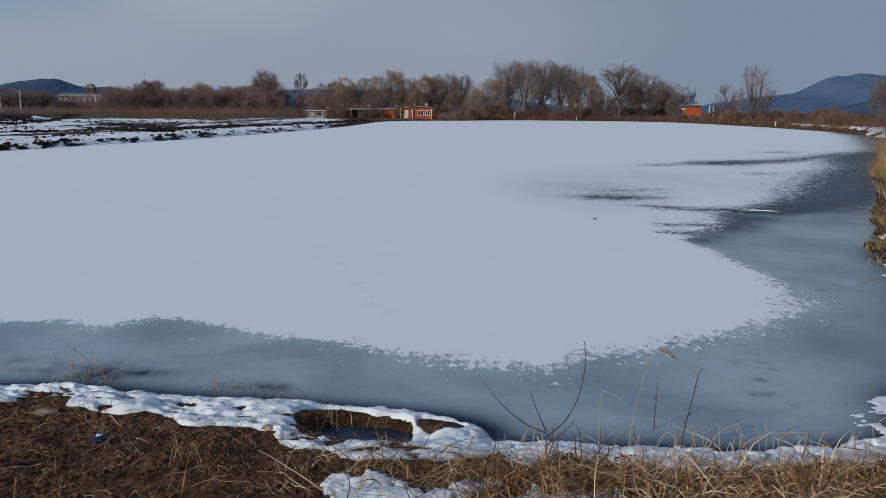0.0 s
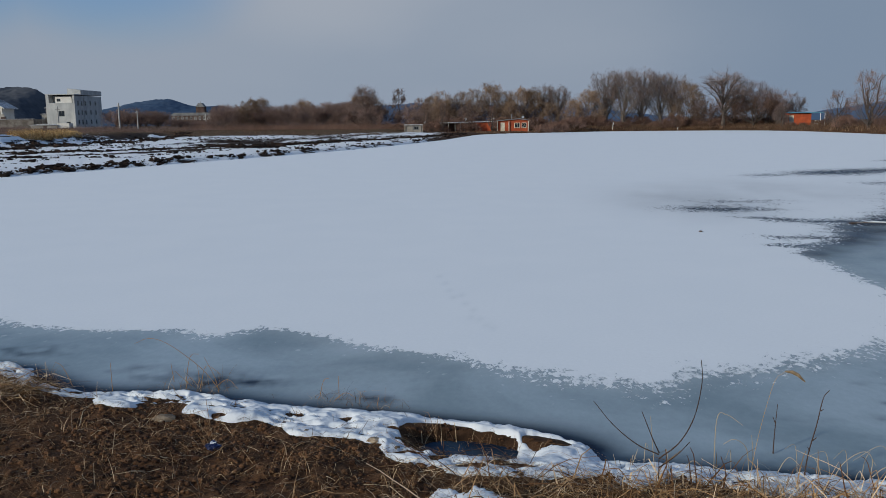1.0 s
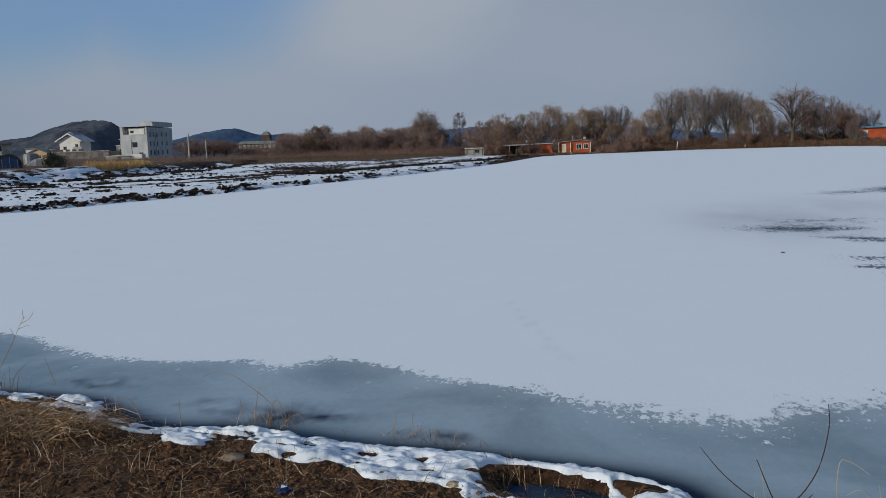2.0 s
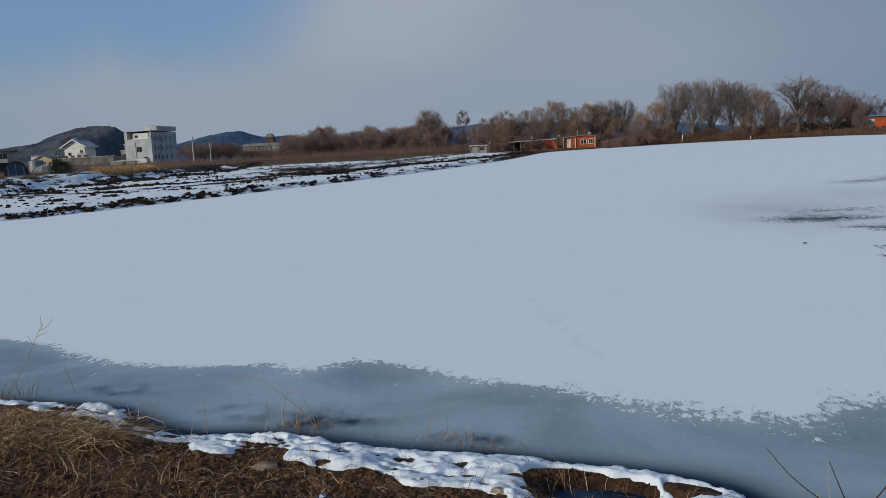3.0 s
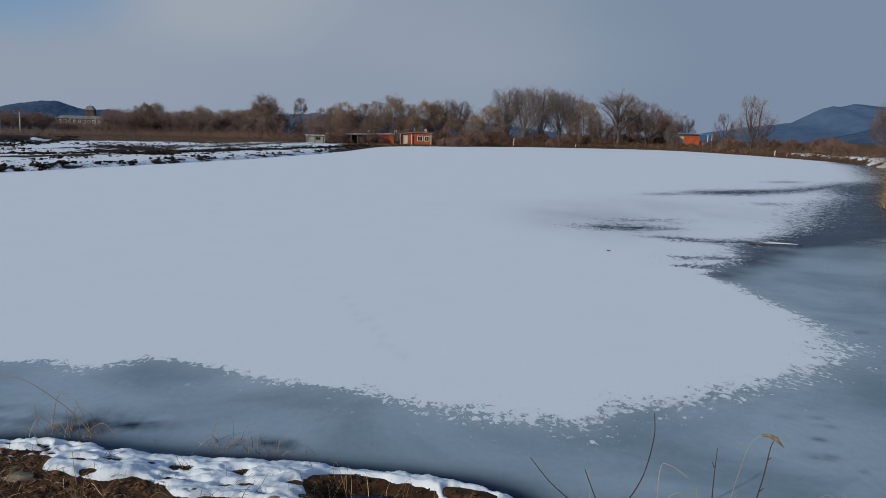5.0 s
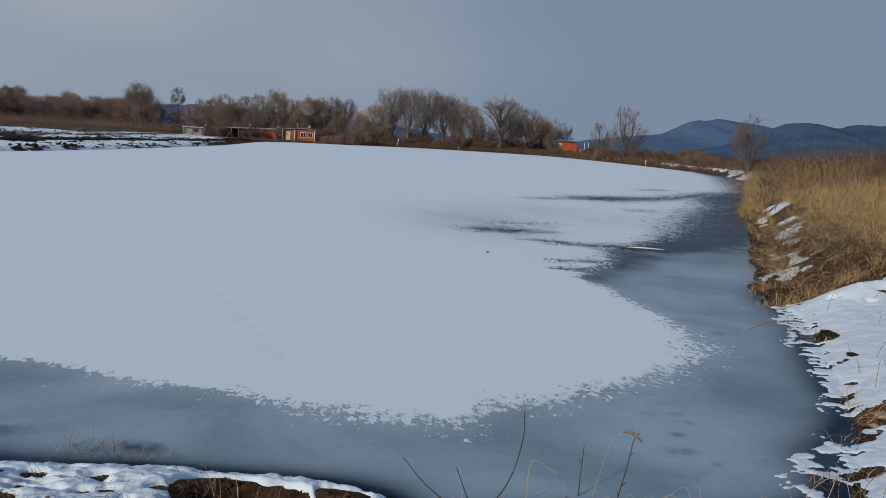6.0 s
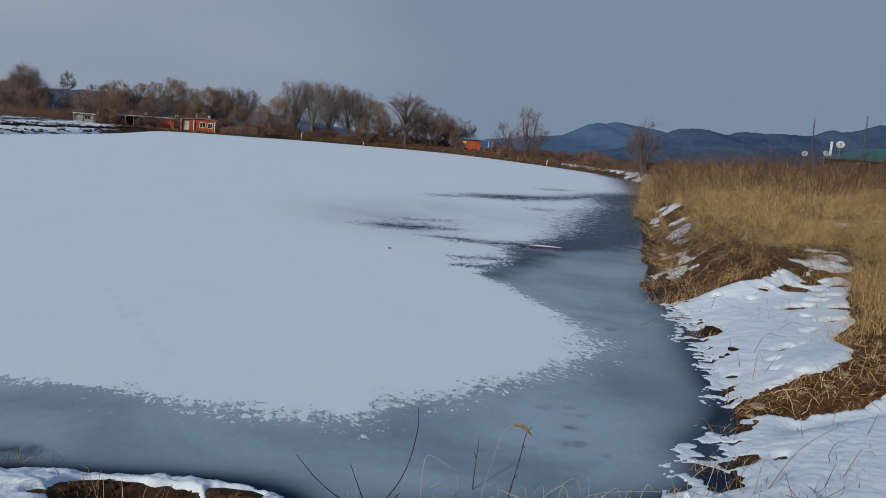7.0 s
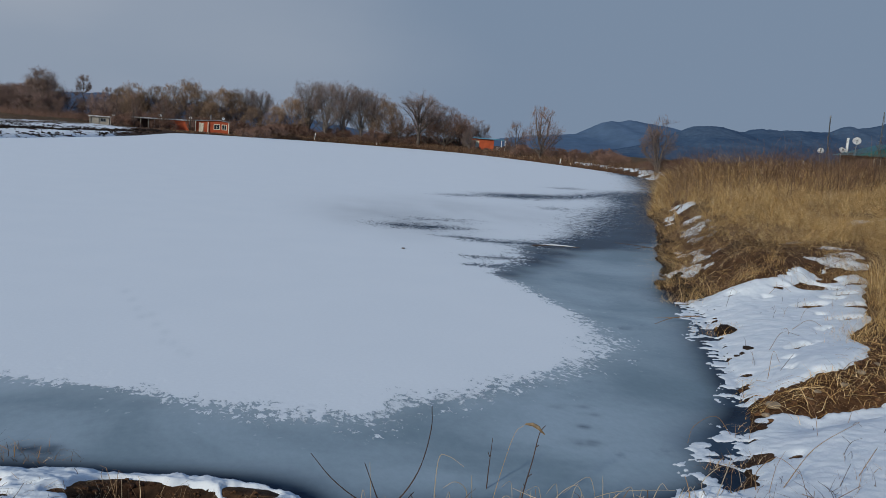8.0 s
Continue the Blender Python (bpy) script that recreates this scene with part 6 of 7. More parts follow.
def bare_soil(x, y, rng):
    d = to_line(x, y, SHORE)
    return (strip_mask(x, y) < -0.02) & (d > 0.15) & (x < 1.2 - 0.5 * rng.random(len(x))) & (rng.random(len(x)) < 0.5 + 0.7 * fbm(x * 1.6, y * 1.6, 3, 15))


v, f = clod_field(12000, in_region(-4.8, 1.0, 2.9, 5.9, bare_soil), (0.004, 0.022), 0.7, 31)
whole("soil_crumbs", mesh_np("soil_crumbs", v, f, True), SOIL, "loose crumbs of damp brown soil", "soil", kind="stuff")


def cut_soil(x, y, rng):
    return (upper(x, y) < 0) & (lower(x, y) < 0) & (y > 5.2) & (y < 7.6)


v, f = clod_field(1600, in_region(3.6, 6.6, 5.4, 7.2, cut_soil), (0.006, 0.03), 0.7, 32)
whole("soil_crumbs", mesh_np("soil_crumbs.001", v, f, True), SOIL, "stony brown soil in the washed-out cut", "soil", kind="stuff")


def bank_foot(x, y, rng):
    d = shore_distance(x, y)
    return (d > -0.12) & (d < 0.22) & (fbm(x * 1.5, y * 1.5, 3, 107) + rng.normal(0, 0.12, len(x)) > np.where(y < 10.8, 0.25, 0.0))


v, f = clod_field(900, in_region(4.0, 13.0, 6.4, 22.0, bank_foot), (0.012, 0.10), 0.7, 33, 0.3, 0.35)
whole("bank_rubble", mesh_np("bank_rubble", v, f, False), CLOD, "dark wet clods where the bank meets the ice", "soil", kind="stuff")


def along(line, spread, seed):
    pts = smooth_line(line, 20)

    def place(rng, n):
        i = rng.integers(0, len(pts) - 1, n)
        t = rng.random(n)[:, None]
        p = pts[i] * (1 - t) + pts[i + 1] * t
        return p[:, 0] + rng.normal(0, spread, n), p[:, 1] + rng.normal(0, spread, n)

    def clumped(rng, n):
        x, y = place(rng, 6 * n)
        ok = fbm(x * 0.6, y * 0.6, 3, seed) + rng.normal(0, 0.12, len(x)) > (-0.25 if spread == 0.35 else 0.05)
        return x[ok][:n], y[ok][:n]
    return clumped


rows = [([(-24.6, 21), (-22.2, 30), (-20.5, 37), (-18.3, 46.5), (-15.2, 63), (-12.3, 92), (-11.3, 126)], 0.28, 420, (0.05, 0.26)),
        ([(-27.9, 30), (-27.2, 35), (-26.9, 36), (-24.5, 42), (-22.6, 50), (-19.4, 66), (-15.5, 95)], 0.7, 130, (0.04, 0.24)),
        ([(-26.8, 63), (-22.8, 58.5), (-21.6, 62), (-21.1, 68.5), (-19.1, 76), (-16.5, 86), (-13.6, 105), (-12.2, 128)], 0.35, 1000, (0.08, 0.32)),
        ([(-35.5, 43), (-33.4, 46), (-32.0, 48.5), (-31.0, 50.5), (-28.6, 52), (-26.5, 56), (-24.0, 62)], 0.45, 420, (0.07, 0.30)),
        ([(-29.6, 39.6), (-28.2, 40.4), (-27.6, 41.6)], 0.4, 90, (0.06, 0.26)),
        ([(-34, 28), (-38.2, 44), (-39.3, 53), (-39.2, 58), (-39.0, 64), (-39.8, 73), (-42.7, 86), (-49.7, 108), (-65, 139)], 0.7, 700, (0.10, 0.45))]
v, f = clod_field(2600, in_region(-40, -12, 26, 112, lambda x, y, rng: (to_line(x, y, SHORE) > 0.5) & (to_line(x, y, VILLAGE_BANK) > 0.3) & (x < -8 - 0.05 * y) & (fbm(x * 0.35, y * 0.35, 3, 105) + rng.normal(0, 0.15, len(x)) > 0.12)), (0.02, 0.16), 0.55, 39, 0.3, 0.4)
whole("soil_clods", mesh_np("soil_clods", v, f, False), CLOD, "loose dark clods strewn over the snowy field", "soil", kind="stuff")
for k, (line, spread, count, size) in enumerate(rows):
    v, f = clod_field(int((2.2 if k == 0 else 3.2) * count), along(line, spread, 100 + k), (0.45 * size[0], (0.8 if k == 2 else 0.54) * size[1]), 0.62, 40 + k, 0.3, 0.42, 2 if k == 0 else 1)
    whole("soil_clods", mesh_np("soil_clods", v, f, False), CLOD, "ridge of dark ploughed clods in the snowy field", "soil", kind="stuff")

for k, (x, y, r, sh) in enumerate(((-2.40, 4.62, 0.05, 1.5), (4.18, 5.98, 0.06, 1.1), (4.02, 5.84, 0.035, 1.0), (4.65, 6.05, 0.03, 1.2), (-0.30, 4.40, 0.03, 1.2), (-1.02, 4.46, 0.035, 1.1), (-1.45, 4.52, 0.03, 1.2),
                                   (-0.88, 4.40, 0.03, 1.0), (4.95, 6.1, 0.035, 1.2), (4.35, 6.75, 0.03, 1.2), (5.3, 6.3, 0.04, 1.2), (4.5, 5.95, 0.025, 1.1), (5.6, 6.45, 0.035, 1.0))):
    bm = lump(k + 1, r, 0.55, 0.35)
    bm.transform(Matrix.Diagonal((sh, 1, 1, 1)))
    me = bpy.data.meshes.new("stone")
    bm.to_mesh(me)
    bm.free()
    ob = whole("stone", me, STONE, "small weathered brown stone on the bank", "stone", "stones on the bank")
    ob.location = (x, y, float(ground_height(np.array([x]), np.array([y]))[0]) + 0.25 * r)
    ob.rotation_euler = (0, 0, k * 1.3)

# crumpled blue wrapper with a white print
bx, by = -1.88, 4.14
bz = float(ground_height(np.array([bx]), np.array([by]))[0])
wrap = thing("blue_wrapper", pose(bx, by, bz + 0.025, 0, 0, 15), "crumpled blue plastic wrapper lying on the soil", "litter")
part("wrapper", lump(9, 0.036, 0.6, 0.7, 3), BLUE_WRAP, wrap)
part("print", boxes((-0.010, 0.022, -0.012, 0.014, 0.018, 0.026), bevel=0.003), WHITE_PRINT, wrap, "white printed corner")


# ---- dry grass on the near bank ----
def lying(count, place, length, width, seed, arch=0.06, heading=None, rise=0.3):
    """Stalks that lie or lean over the ground, bent once or twice."""
    rng = np.random.default_rng(seed)
    x, y = place(rng, count)
    n, k = len(x), 6
    l = rng.uniform(*length, n)
    a = rng.uniform(0, 6.283, n) if heading is None else rng.normal(heading, 0.7, n)
    t = np.linspace(0, 1, k)
    kink = rng.uniform(0.25, 0.8, n)[:, None]
    ang = a[:, None] + rng.normal(0, 0.06, (n, 1)) * t[None] + rng.normal(0, 0.35, (n, 1)) * (t[None] > kink)
    dx = np.cumsum(np.cos(ang), 1) * l[:, None] / k
    dy = np.cumsum(np.sin(ang), 1) * l[:, None] / k
    px, py = x[:, None] + dx, y[:, None] + dy
    pz = ground_height(px.ravel(), py.ravel()).reshape(n, k) + 0.006
    up = rng.uniform(0, rise, n) ** 2 / max(rise, 1e-6)
    hump = rng.uniform(0, arch, n)[:, None] * np.minimum(t[None] / kink, (1 - t[None]) / (1 - kink)) + (up * l)[:, None] * t[None]
    side = np.stack([-np.sin(a), np.cos(a), rng.normal(0, 0.6, n)], 1)
    side /= np.linalg.norm(side, axis=1)[:, None]
    w = rng.uniform(*width, n)[:, None] * np.linspace(1, 0.4, k)[None]
    return np.stack([px, py, pz + hump], 2), w, side


def near_bank(x, y, rng):
    d = to_line(x, y, SHORE)
    thick = 0.25 + 0.45 * ease(fbm(x * 1.1, y * 1.1, 3, 21), 0.0, 0.5) + 0.75 * ease(x, -1.7, 0.6)
    return (d > 0.25) & (strip_mask(x, y) < 0.03) & (rng.random(len(x)) < thick)


g = Bundle()
g.ribbons(*lying(16000, in_region(-5.0, 2.9, 2.8, 5.8, near_bank), (0.02, 0.16), (0.0012, 0.0036), 3, 0.03, None, 0.4))
g.ribbons(*lying(2200, in_region(-4.0, 3.0, -1.5, 3.0, lambda x, y, rng: rng.random(len(x)) < 0.5 + 0.5 * fbm(x, y, 3, 25)), (0.05, 0.3), (0.002, 0.005), 10, 0.03, None, 0.3))
g.ribbons(*lying(1700, in_region(-5.0, 2.9, 2.8, 5.8, near_bank), (0.15, 0.5), (0.0016, 0.0042), 4, 0.05, None, 0.3))
heap = lambda x, y, rng: ((x + 4.3) / 0.75) ** 2 + ((y - 5.05) / 0.45) ** 2 < 1 - 0.9 * rng.random(len(x)) ** 2
heaped = Bundle()
heaped.ribbons(*lying(1100, in_region(-5.4, -3.4, 4.5, 5.7, heap), (0.08, 0.45), (0.0022, 0.006), 8, 0.09, 0.2, 0.35))
heaped.ribbons(*lying(1100, in_region(-5.4, -3.0, 4.4, 5.7, heap), (0.05, 0.35), (0.002, 0.005), 28, 0.07, None, 0.45))
whole("straw_heap", heaped.mesh("straw_heap"), GOLD_STRAW, "heap of pale dry grass lying on the bank", "straw", kind="stuff")
whole("straw_litter", g.mesh("straw_litter"), STRAW, "scattered dry straw lying on the soil", "straw", kind="stuff")


def scarp_face(x, y, rng):
    d = to_line(x, y, SHORE)
    return (d > 0.05) & (d < np.where(y < 12.8, 3.2, 1.7)) & (upper(x, y) < 0.03) & (y > 10.3 + 0.2 * (x - 6)) & (rng.random(len(x)) < 0.25 + 0.75 * ease(fbm(x * 1.3, y * 1.3, 3, 24), -0.2, 0.4))


g = Bundle()
g.ribbons(*lying(6500, in_region(6.0, 13, 10.3, 20, scarp_face), (0.12, 0.5), (0.004, 0.008), 6, 0.10, 3.6, 0.25))
gold = Bundle()
gold.ribbons(*lying(2600, in_region(6.0, 13, 10.3, 20, scarp_face), (0.12, 0.5), (0.004, 0.008), 9, 0.10, 3.6, 0.3))
gold.ribbons(*lying(900, in_region(3.9, 6.8, 5.5, 7.0, cut_soil), (0.06, 0.4), (0.003, 0.006), 7, 0.06, None, 0.3))
whole("scarp_grass", gold.mesh("scarp_grass"), REED, "golden grass drooping over the bank face", "grass", kind="stuff")
whole("scarp_straw", g.mesh("scarp_straw"), RUST, "brown straw hanging over the bare bank face", "straw", kind="stuff")


def right_front(x, y, rng):
    d = to_line(x, y, SHORE)
    return (d > 0.10) & (patch_a(x, y) < 0.02) & (patch_b(x, y) < 0.02) & (rng.random(len(x)) < 0.35 + 0.65 * ease(x, -0.2, 0.9)) & (low_strip(x, y) < 0.05 * rng.random(len(x))) & (strip_mask(x, y) < 0.0)


g = Bundle()
g.ribbons(*blades(2200, in_region(-0.5, 2.9, 2.9, 3.96, right_front), (0.05, 0.16), (0.4, 1.8), (0.003, 0.007), 11, 5, 0.8))
g.ribbons(*lying(3600, in_region(-0.5, 3.0, 2.9, 3.98, right_front), (0.12, 0.5), (0.0035, 0.0095), 12, 0.09, None, 0.5))
whole("matted_grass", g.mesh("matted_grass"), GOLD_STRAW, "matted tangle of bent dry grass on the bank", "grass", kind="stuff")


def tuft_places(centres, radius):
    def place(rng, n):
        c = np.array(centres)[rng.integers(0, len(centres), n)]
        return c[:, 0] + rng.normal(0, radius, n), c[:, 1] + rng.normal(0, radius * 0.7, n)
    return place


def tuft(name, x, y, count, height, seed, radius=0.06, material=None, label="tuft of bent dry grass on the bank", lean=(0.2, 1.0), width=(0.003, 0.005)):
    b = Bundle()
    b.ribbons(*blades(count, tuft_places([(x, y)], radius), height, lean, width, seed, 5, 0.8))
    return whole(name, b.mesh(name), material or STRAW, label, "grass", "grass tufts")


for k, (x, y, c, h) in enumerate(((-1.95, 4.22, 16, (0.10, 0.26)), (-1.35, 3.85, 22, (0.06, 0.2)), (-0.75, 3.75, 26, (0.06, 0.2)), (-0.35, 3.62, 16, (0.05, 0.16)), (-2.9, 4.35, 22, (0.06, 0.18)), (-4.2, 5.1, 45, (0.06, 0.2)), (-3.6, 4.5, 30, (0.05, 0.18)),
                                  (-2.2, 3.5, 20, (0.05, 0.16)), (-3.15, 3.9, 24, (0.05, 0.16)), (-3.9, 5.72, 30, (0.06, 0.2)), (-3.2, 5.2, 22, (0.05, 0.14)), (0.30, 3.72, 40, (0.08, 0.2)), (0.62, 4.0, 34, (0.06, 0.2)), (1.35, 3.88, 34, (0.06, 0.18)),
                                  (2.15, 3.95, 44, (0.06, 0.2)), (1.8, 3.75, 50, (0.08, 0.2)), (2.5, 3.95, 40, (0.06, 0.2)), (1.0, 3.85, 40, (0.08, 0.2)), (-0.55, 4.72, 10, (0.05, 0.14)))):
    tuft("grass_tuft", x, y, c, h, 200 + k, material=GOLD_STRAW if x > -0.8 else STRAW)
for k, (x, y, c, h) in enumerate(((5.55, 8.9, 60, (0.05, 0.16)), (8.0, 10.1, 40, (0.08, 0.22)), (7.4, 9.1, 30, (0.05, 0.16)), (7.0, 8.25, 90, (0.08, 0.26)), (6.3, 7.45, 70, (0.08, 0.22)), (8.6, 9.6, 120, (0.15, 0.4)), (7.9, 8.7, 120, (0.12, 0.36)), (9.6, 10.4, 120, (0.15, 0.5)),
                                  (5.0, 6.2, 50, (0.08, 0.25)), (5.9, 6.6, 60, (0.08, 0.25)), (4.45, 6.0, 22, (0.06, 0.2)), (2.9, 4.6, 14, (0.1, 0.3)), (3.3, 4.2, 18, (0.08, 0.25)), (3.7, 4.35, 14, (0.08, 0.22)), (4.2, 4.6, 12, (0.08, 0.22)),
                                  (6.15, 10.55, 150, (0.12, 0.4)), (6.6, 10.7, 120, (0.15, 0.4)), (7.1, 10.7, 110, (0.15, 0.4)), (7.7, 10.9, 110, (0.15, 0.45)), (6.5, 11.6, 100, (0.15, 0.4)), (7.3, 12.6, 110, (0.15, 0.45)), (7.9, 10.5, 70, (0.06, 0.2)), (8.25, 10.7, 60, (0.08, 0.22)), (8.35, 10.05, 40, (0.05, 0.18)), (7.1, 9.28, 50, (0.04, 0.14)), (5.42, 8.66, 60, (0.05, 0.16)), (6.5, 7.7, 110, (0.08, 0.3)), (6.9, 7.75, 120, (0.1, 0.35)), (7.35, 8.25, 120, (0.1, 0.35)), (6.2, 7.25, 90, (0.08, 0.25)), (3.05, 5.02, 30, (0.04, 0.16)), (3.28, 4.9, 24, (0.03, 0.1)),
                                  (9.05, 11.1, 190, (0.08, 0.26)), (9.35, 11.35, 190, (0.1, 0.3)), (8.75, 10.75, 190, (0.05, 0.2)), (9.2, 10.7, 190, (0.1, 0.3)), (8.95, 10.35, 190, (0.1, 0.3)))):
    tuft("grass_tuft", x, y, c, h, 300 + k, 0.16 if c > 40 else 0.08, REED if c > 40 else STRAW, lean=(0.3, 1.4))


for k, (x, y, a, c, turn) in enumerate(UPPER_BARE + LOWER_BARE):
    if a > 0.11:
        tuft("grass_tuft", x, y, int(150 * a) + 20, (0.03, 0.13), 500 + k, 0.45 * a, GOLD_STRAW if k % 2 else STRAW, "low brown grass tuft in a thawed bare spot", (0.4, 1.8))

# ---- single stalks and twigs ----
def stalk(name, label, material, *paths, category="plant", group="", radius=0.003):
    """Thin stems, each given by a few places along it; the first one starts in the ground."""
    ob = thing(name, pose(*paths[0][0]), label, category, group)
    o = np.array(paths[0][0])
    for k, p in enumerate(paths):
        b = Bundle()
        q = smooth_line(np.array(p) - o, 5)
        b.tube(q, np.linspace(1, 0.45, len(q)) * radius * (1 if k == 0 else 0.8), 5)
        part("stem" if k == 0 else "branch", b.mesh("stem"), material, ob)
    return ob


stalk("bare_sapling", "dark leafless sapling with four curved shoots", TWIG, [(0.57, 4.02, 0.05), (0.56, 3.97, 0.22), (0.55, 3.92, 0.33)],
      [(0.55, 3.92, 0.33), (0.64, 3.88, 0.435), (0.69, 3.80, 0.60), (0.70, 3.71, 0.80), (0.68, 3.65, 0.925)], [(0.55, 3.92, 0.35), (0.44, 3.92, 0.40), (0.32, 3.92, 0.50), (0.222, 3.92, 0.62)],
      [(0.55, 3.92, 0.36), (0.51, 3.88, 0.45), (0.45, 3.85, 0.60)], [(0.56, 3.97, 0.26), (0.64, 3.93, 0.35), (0.70, 3.93, 0.42)], category="sapling", radius=0.0046)
stalk("dead_stalk", "tall dark dead stalk with small seed knots", TWIG, [(1.40, 4.38, 0.02), (1.41, 4.36, 0.20), (1.44, 4.35, 0.37), (1.465, 4.35, 0.52), (1.49, 4.34, 0.57)], [(1.425, 4.355, 0.28), (1.445, 4.35, 0.30)], [(1.415, 4.355, 0.22), (1.40, 4.35, 0.245)], [(1.455, 4.35, 0.45), (1.47, 4.35, 0.46)], radius=0.0042)
stalk("dead_stalk", "short dark stalk standing in the ice", TWIG, [(1.366, 4.83, -0.03), (1.365, 4.82, 0.12), (1.37, 4.81, 0.32)], [(1.365, 4.82, 0.2), (1.35, 4.82, 0.235)], radius=0.0042)
fox = stalk("foxtail_grass", "thin foxtail grass with a drooping tan seed head", REED, [(0.80, 3.25, 0.16), (0.80, 3.2, 0.6), (0.84, 3.12, 0.98), (0.875, 3.09, 1.055)], radius=0.0010)
b = Bundle()
b.tube(np.array([(0.875, 3.09, 1.055), (0.90, 3.085, 1.055), (0.92, 3.08, 1.045), (0.945, 3.075, 1.02)]) - np.array((0.80, 3.25, 0.16)), (0.003, 0.007, 0.007, 0.002), 6)
part("seed_head", b.mesh("seed_head"), LEAF, fox, "drooping tan seed head")
REEDS = "dry reeds at the ice edge"
for path in ([(0.91, 4.33, 0.05), (0.91, 4.31, 0.40), (0.96, 4.30, 0.43), (1.04, 4.28, 0.38)], [(1.12, 4.36, 0.05), (1.115, 4.34, 0.20), (1.10, 4.33, 0.31)], [(1.10, 4.34, 0.06), (1.07, 4.30, 0.24), (1.0, 4.28, 0.30), (0.94, 4.28, 0.27)],
             [(1.52, 4.30, 0.08), (1.58, 4.30, 0.19), (1.68, 4.30, 0.25), (1.73, 4.28, 0.18)], [(1.70, 4.28, 0.08), (1.71, 4.28, 0.2), (1.69, 4.27, 0.25)], [(1.73, 4.32, 0.10), (1.80, 4.32, 0.16), (1.95, 4.33, 0.19), (2.2, 4.35, 0.18), (2.32, 4.36, 0.17)],
             [(1.96, 4.36, 0.05), (1.95, 4.34, 0.14), (1.93, 4.33, 0.19)], [(2.2, 4.4, 0.06), (2.24, 4.38, 0.20), (2.28, 4.37, 0.17)], [(2.4, 4.45, 0.05), (2.42, 4.42, 0.16)], [(2.62, 4.5, 0.06), (2.55, 4.45, 0.17), (2.63, 4.40, 0.29), (2.70, 4.36, 0.30), (2.74, 4.34, 0.18)],
             [(2.70, 4.5, 0.06), (2.72, 4.45, 0.3), (2.66, 4.40, 0.38)], [(0.60, 4.36, 0.05), (0.58, 4.34, 0.22), (0.56, 4.32, 0.40)], [(0.46, 4.36, 0.05), (0.50, 4.34, 0.2)], [(0.75, 4.4, 0.03), (0.8, 4.37, 0.13), (0.86, 4.35, 0.10)], [(1.25, 4.4, 0.03), (1.31, 4.37, 0.17), (1.38, 4.35, 0.12)],
             [(0.40, 4.40, 0.04), (0.37, 4.38, 0.15)], [(1.5, 4.38, 0.04), (1.46, 4.36, 0.15), (1.42, 4.35, 0.2)]):
    stalk("dry_reed", "bent pale dry reed at the ice edge", PALE_REED, path, group=REEDS, radius=0.0027)
rng = np.random.default_rng(64)
for k in range(20):
    x = rng.uniform(0.35, 2.75)
    y = 4.36 + rng.uniform(-0.08, 0.12)
    h, a, s = rng.uniform(0.06, 0.22), rng.uniform(0, 6.28), rng.uniform(0.15, 0.7)
    c = np.array((math.cos(a), 0.4 * math.sin(a), 0)) * h * s
    foot = np.array((x, y, 0.02))
    path = [tuple(foot), tuple(foot + c * 0.3 + np.array((0, 0, 0.7 * h))), tuple(foot + c * 0.7 + np.array((0, 0, h)))]
    if k % 2:
        path.append(tuple(foot + c * 1.8 + np.array((0, 0, h * rng.uniform(0.5, 0.95)))))
    stalk("dry_reed", "bent pale dry reed at the ice edge", PALE_REED, path, group=REEDS, radius=0.0023)
WEEDS = "weeds frozen into the ice"
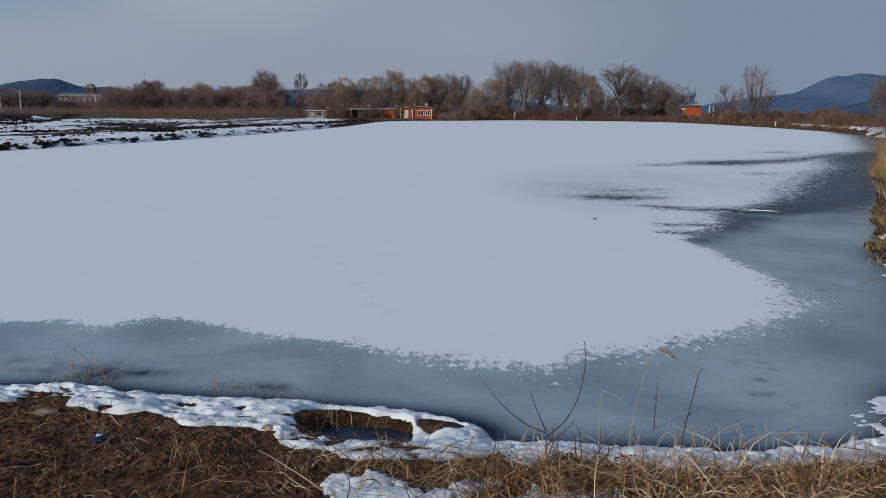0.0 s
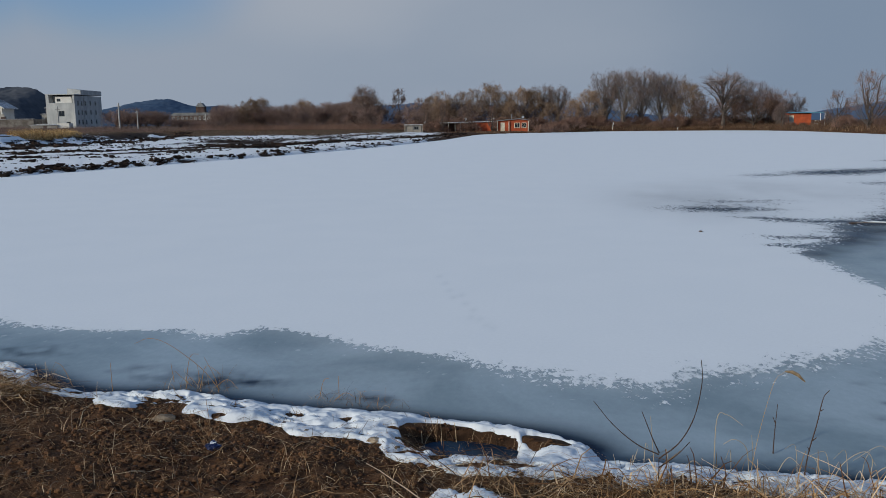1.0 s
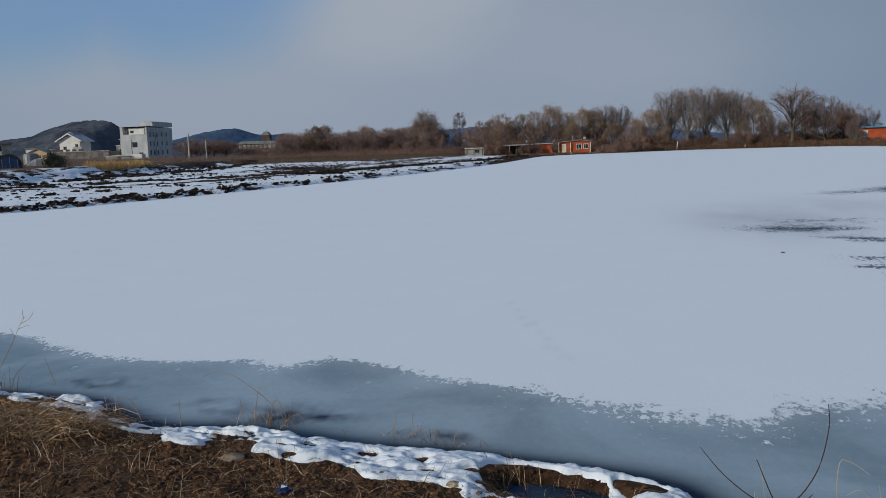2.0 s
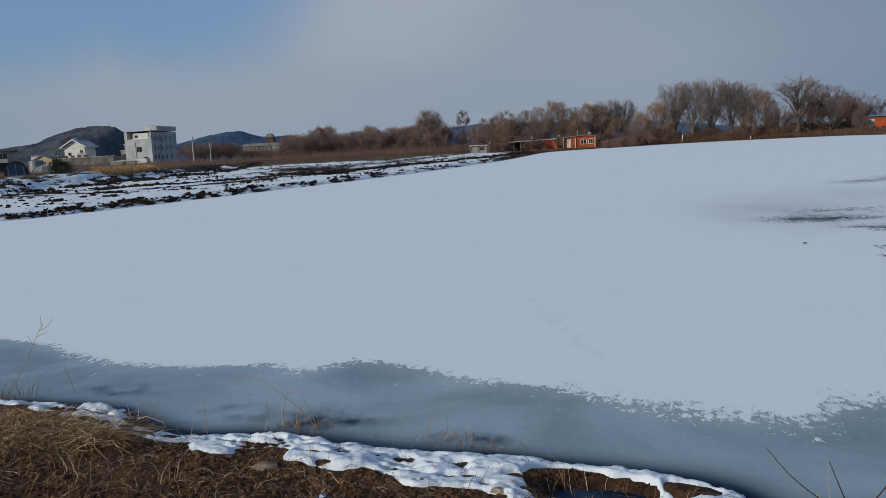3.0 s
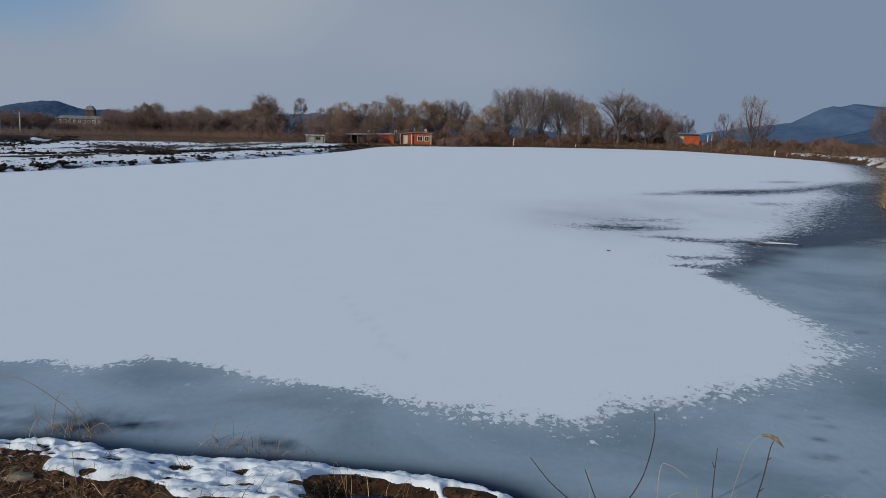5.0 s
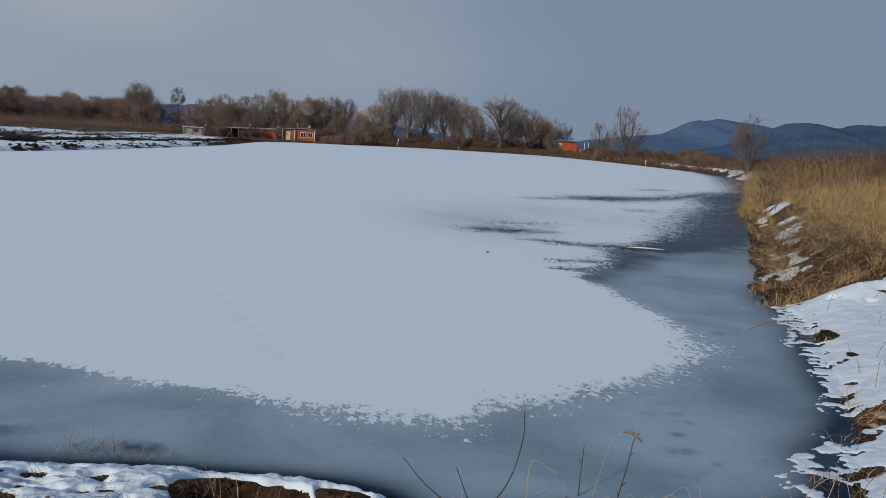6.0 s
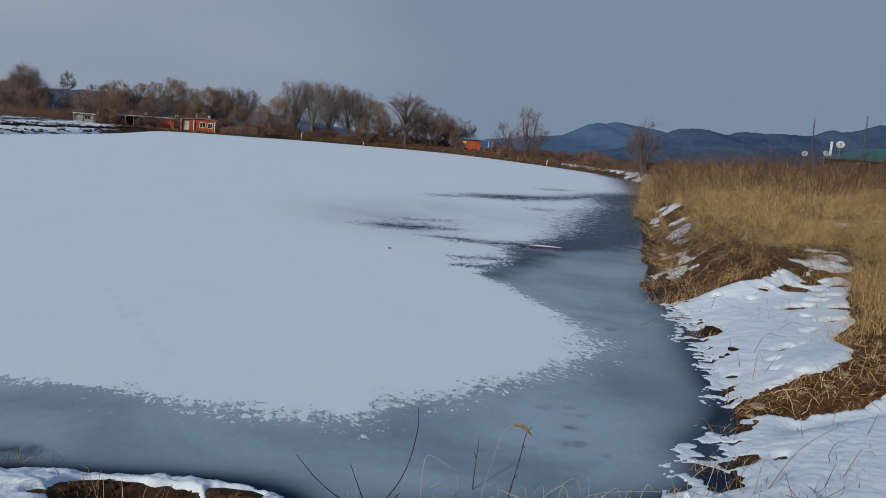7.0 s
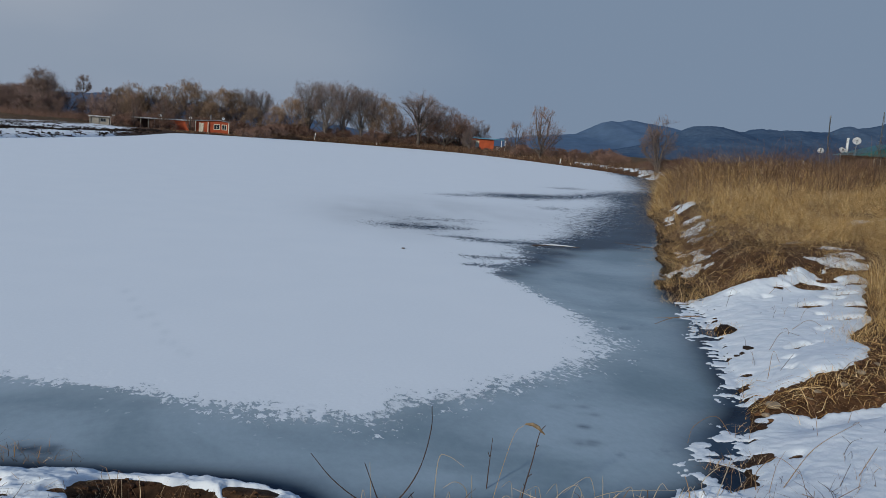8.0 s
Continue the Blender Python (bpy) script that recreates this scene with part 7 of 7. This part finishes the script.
for path in ([(-2.45, 5.66, -0.03), (-2.58, 5.64, 0.15), (-2.72, 5.62, 0.28), (-2.86, 5.6, 0.38), (-2.98, 5.59, 0.41), (-3.09, 5.58, 0.37)], [(-2.45, 5.6, -0.02), (-2.47, 5.58, 0.12), (-2.54, 5.57, 0.28)], [(-2.6, 5.62, -0.02), (-2.62, 5.62, 0.2)], [(-2.75, 5.66, -0.02), (-2.70, 5.65, 0.09), (-2.62, 5.62, 0.03)], [(-2.66, 5.74, -0.02), (-2.60, 5.73, 0.16), (-2.48, 5.72, 0.10)], [(-2.80, 5.78, -0.02), (-2.74, 5.76, 0.22), (-2.66, 5.75, 0.25)], [(-2.70, 5.72, -0.02), (-2.84, 5.70, 0.12)], [(-2.55, 5.7, -0.02), (-2.42, 5.69, 0.07), (-2.33, 5.68, 0.0)], [(-2.9, 5.8, -0.02), (-2.92, 5.8, 0.15)],
             [(-1.66, 5.55, -0.02), (-1.62, 5.54, 0.13), (-1.57, 5.53, 0.16)], [(-1.50, 5.52, -0.02), (-1.50, 5.52, 0.18)], [(-1.55, 5.5, -0.02), (-1.45, 5.5, 0.06), (-1.36, 5.48, 0.03)], [(-1.33, 5.45, -0.02), (-1.325, 5.45, 0.10)], [(-1.2, 5.42, -0.02), (-1.18, 5.42, 0.08)], [(-5.42, 6.15, 0.02), (-5.30, 6.15, 0.22), (-5.18, 6.15, 0.40), (-5.05, 6.15, 0.62), (-5.0, 6.15, 0.68)], [(-5.12, 6.15, 0.50), (-5.16, 6.15, 0.58)], [(-5.05, 6.15, 0.62), (-4.97, 6.16, 0.66), (-4.93, 6.17, 0.72)], [(-5.08, 6.15, 0.57), (-5.0, 6.14, 0.60), (-4.95, 6.13, 0.61)], [(-5.02, 6.15, 0.66), (-5.03, 6.16, 0.74)], [(-5.45, 6.1, 0.02), (-5.50, 6.1, 0.40)], [(-5.6, 6.2, 0.02), (-5.52, 6.2, 0.30)],
             [(-5.0, 6.45, -0.02), (-5.05, 6.4, 0.25)], [(-3.25, 5.5, 0.02), (-3.25, 5.5, 0.24)], [(-3.62, 5.58, 0.02), (-3.7, 5.6, 0.16), (-3.76, 5.6, 0.2)]):
    stalk("dead_weed", "thin dry weed standing in the ice", GOLD_STRAW, path, group=WEEDS, radius=0.0029)
for k, (x, y) in enumerate(((-2.58, 5.64), (-1.52, 5.5), (-1.22, 5.42), (-5.5, 6.2))):
    tuft("weed_clump", x, y, (130, 70, 60, 90)[k], ((0.03, 0.22), (0.03, 0.15), (0.03, 0.13), (0.06, 0.4))[k], 400 + k, (0.14, 0.12, 0.1, 0.16)[k], STRAW, "thin clump of dead weeds frozen in the ice", (0.2, 2.0))
for path in ([(3.10, 4.45, 0.1), (3.2, 4.35, 0.4), (3.35, 4.2, 0.62)], [(3.0, 4.55, 0.05), (2.95, 4.5, 0.2), (3.0, 4.4, 0.33), (3.1, 4.3, 0.26)], [(3.35, 4.3, 0.12), (3.38, 4.25, 0.35)], [(3.55, 4.4, 0.12), (3.62, 4.35, 0.35), (3.6, 4.3, 0.42)], [(3.5, 5.55, 0.02), (3.32, 5.5, 0.18), (3.1, 5.42, 0.14), (3.05, 5.4, 0.02)],
             [(4.3, 5.0, 0.15), (4.35, 4.95, 0.4)], [(2.82, 4.52, 0.05), (2.72, 4.45, 0.14), (2.66, 4.42, 0.1)], [(4.0, 4.3, 0.18), (4.15, 4.2, 0.55), (4.25, 4.1, 0.75)], [(3.9, 4.1, 0.18), (3.8, 4.0, 0.5)], [(5.1, 7.3, 0.2), (5.3, 7.4, 0.36), (5.6, 7.5, 0.3)], [(4.5, 6.5, 0.15), (4.52, 6.5, 0.4), (4.6, 6.5, 0.3)], [(4.7, 6.6, 0.2), (4.82, 6.6, 0.36)],
             [(6.0, 9.4, 0.2), (6.05, 9.4, 0.42)], [(7.0, 9.9, 0.3), (7.15, 9.9, 0.42), (7.3, 9.85, 0.34)], [(5.9, 8.0, 0.25), (6.1, 8.0, 0.36), (6.25, 7.95, 0.3)]):
    stalk("dead_weed", "dry weed stem standing in the bank snow", TWIG if len(path) == 2 else STRAW, path, group="weeds in the bank snow", radius=0.0028)
rng = np.random.default_rng(63)
for k in range(64):
    # thin weeds in the bank snow
    x = rng.uniform(2.75, 5.2) if k < 44 else rng.uniform(4.6, 8.2)
    y = rng.uniform(3.7, 4.75) if k < 32 else rng.uniform(4.6, 5.6) if k < 44 else 6.6 + (x - 4.6) * 0.95 + rng.uniform(-0.2, 0.9)
    z = float(ground_height(np.array([x]), np.array([y]))[0])
    h, a, s = rng.uniform(0.06, 0.34) * (1.0 if k < 44 else 0.6), rng.uniform(0, 6.28), rng.uniform(0.1, 0.8)
    c = np.array((math.cos(a), math.sin(a), 0)) * h * s
    foot = np.array((x, y, z))
    path = [tuple(foot), tuple(foot + c * 0.35 + np.array((0, 0, 0.65 * h))), tuple(foot + c + np.array((0, 0, h * (1.0 if k % 3 else 0.55))))]
    twig = [path[1], tuple(foot + c * 0.1 + np.array((0.25 * h * math.sin(k), 0.2 * h * math.cos(k), 0.85 * h)))]
    stalk("dead_weed", "thin dry weed stem poking out of the snow", TWIG if k % 2 else STRAW, path, *([twig] if k % 3 else []), group="weeds in the bank snow", radius=0.0020)
branch = stalk("fallen_branch", "thin fallen branch on the ice with snow along it", TWIG, [(5.9, 16.17, 0.01), (6.3, 16.12, 0.03), (6.95, 16.09, 0.01)], category="branch", radius=0.014)
b = Bundle()
b.tube(np.array([(0.15, -0.02, 0.018), (0.45, -0.045, 0.03), (0.75, -0.06, 0.022), (0.95, -0.07, 0.012)]), (0.006, 0.02, 0.017, 0.005), 6)
part("snow_cap", b.mesh("snow_cap"), SNOW, branch, "ridge of snow on the branch")
stalk("fallen_branch", "bare dark branch leaning from the bank over ice", TWIG, [(8.7, 15.4, 0.1), (8.4, 15.9, 0.12), (8.0, 16.6, 0.1)], [(8.4, 15.9, 0.12), (8.1, 15.9, 0.06)], category="branch", radius=0.011)
stalk("fallen_branch", "pale dry stalk lying from the bank onto ice", STRAW, [(5.6, 9.35, 0.08), (5.2, 9.3, 0.06), (4.85, 9.12, 0.02)], [(5.3, 9.32, 0.06), (5.0, 9.4, 0.03)], category="branch", radius=0.007)
me = bpy.data.meshes.new("dead_leaf")
bm = lump(4, 0.035, 0.3, 0.4)
bm.to_mesh(me)
bm.free()
leaf = whole("dead_leaf", me, TWIG, "dark dead leaf lying on the snow", "leaf")
leaf.location = (2.87, 14.87, 0.012)
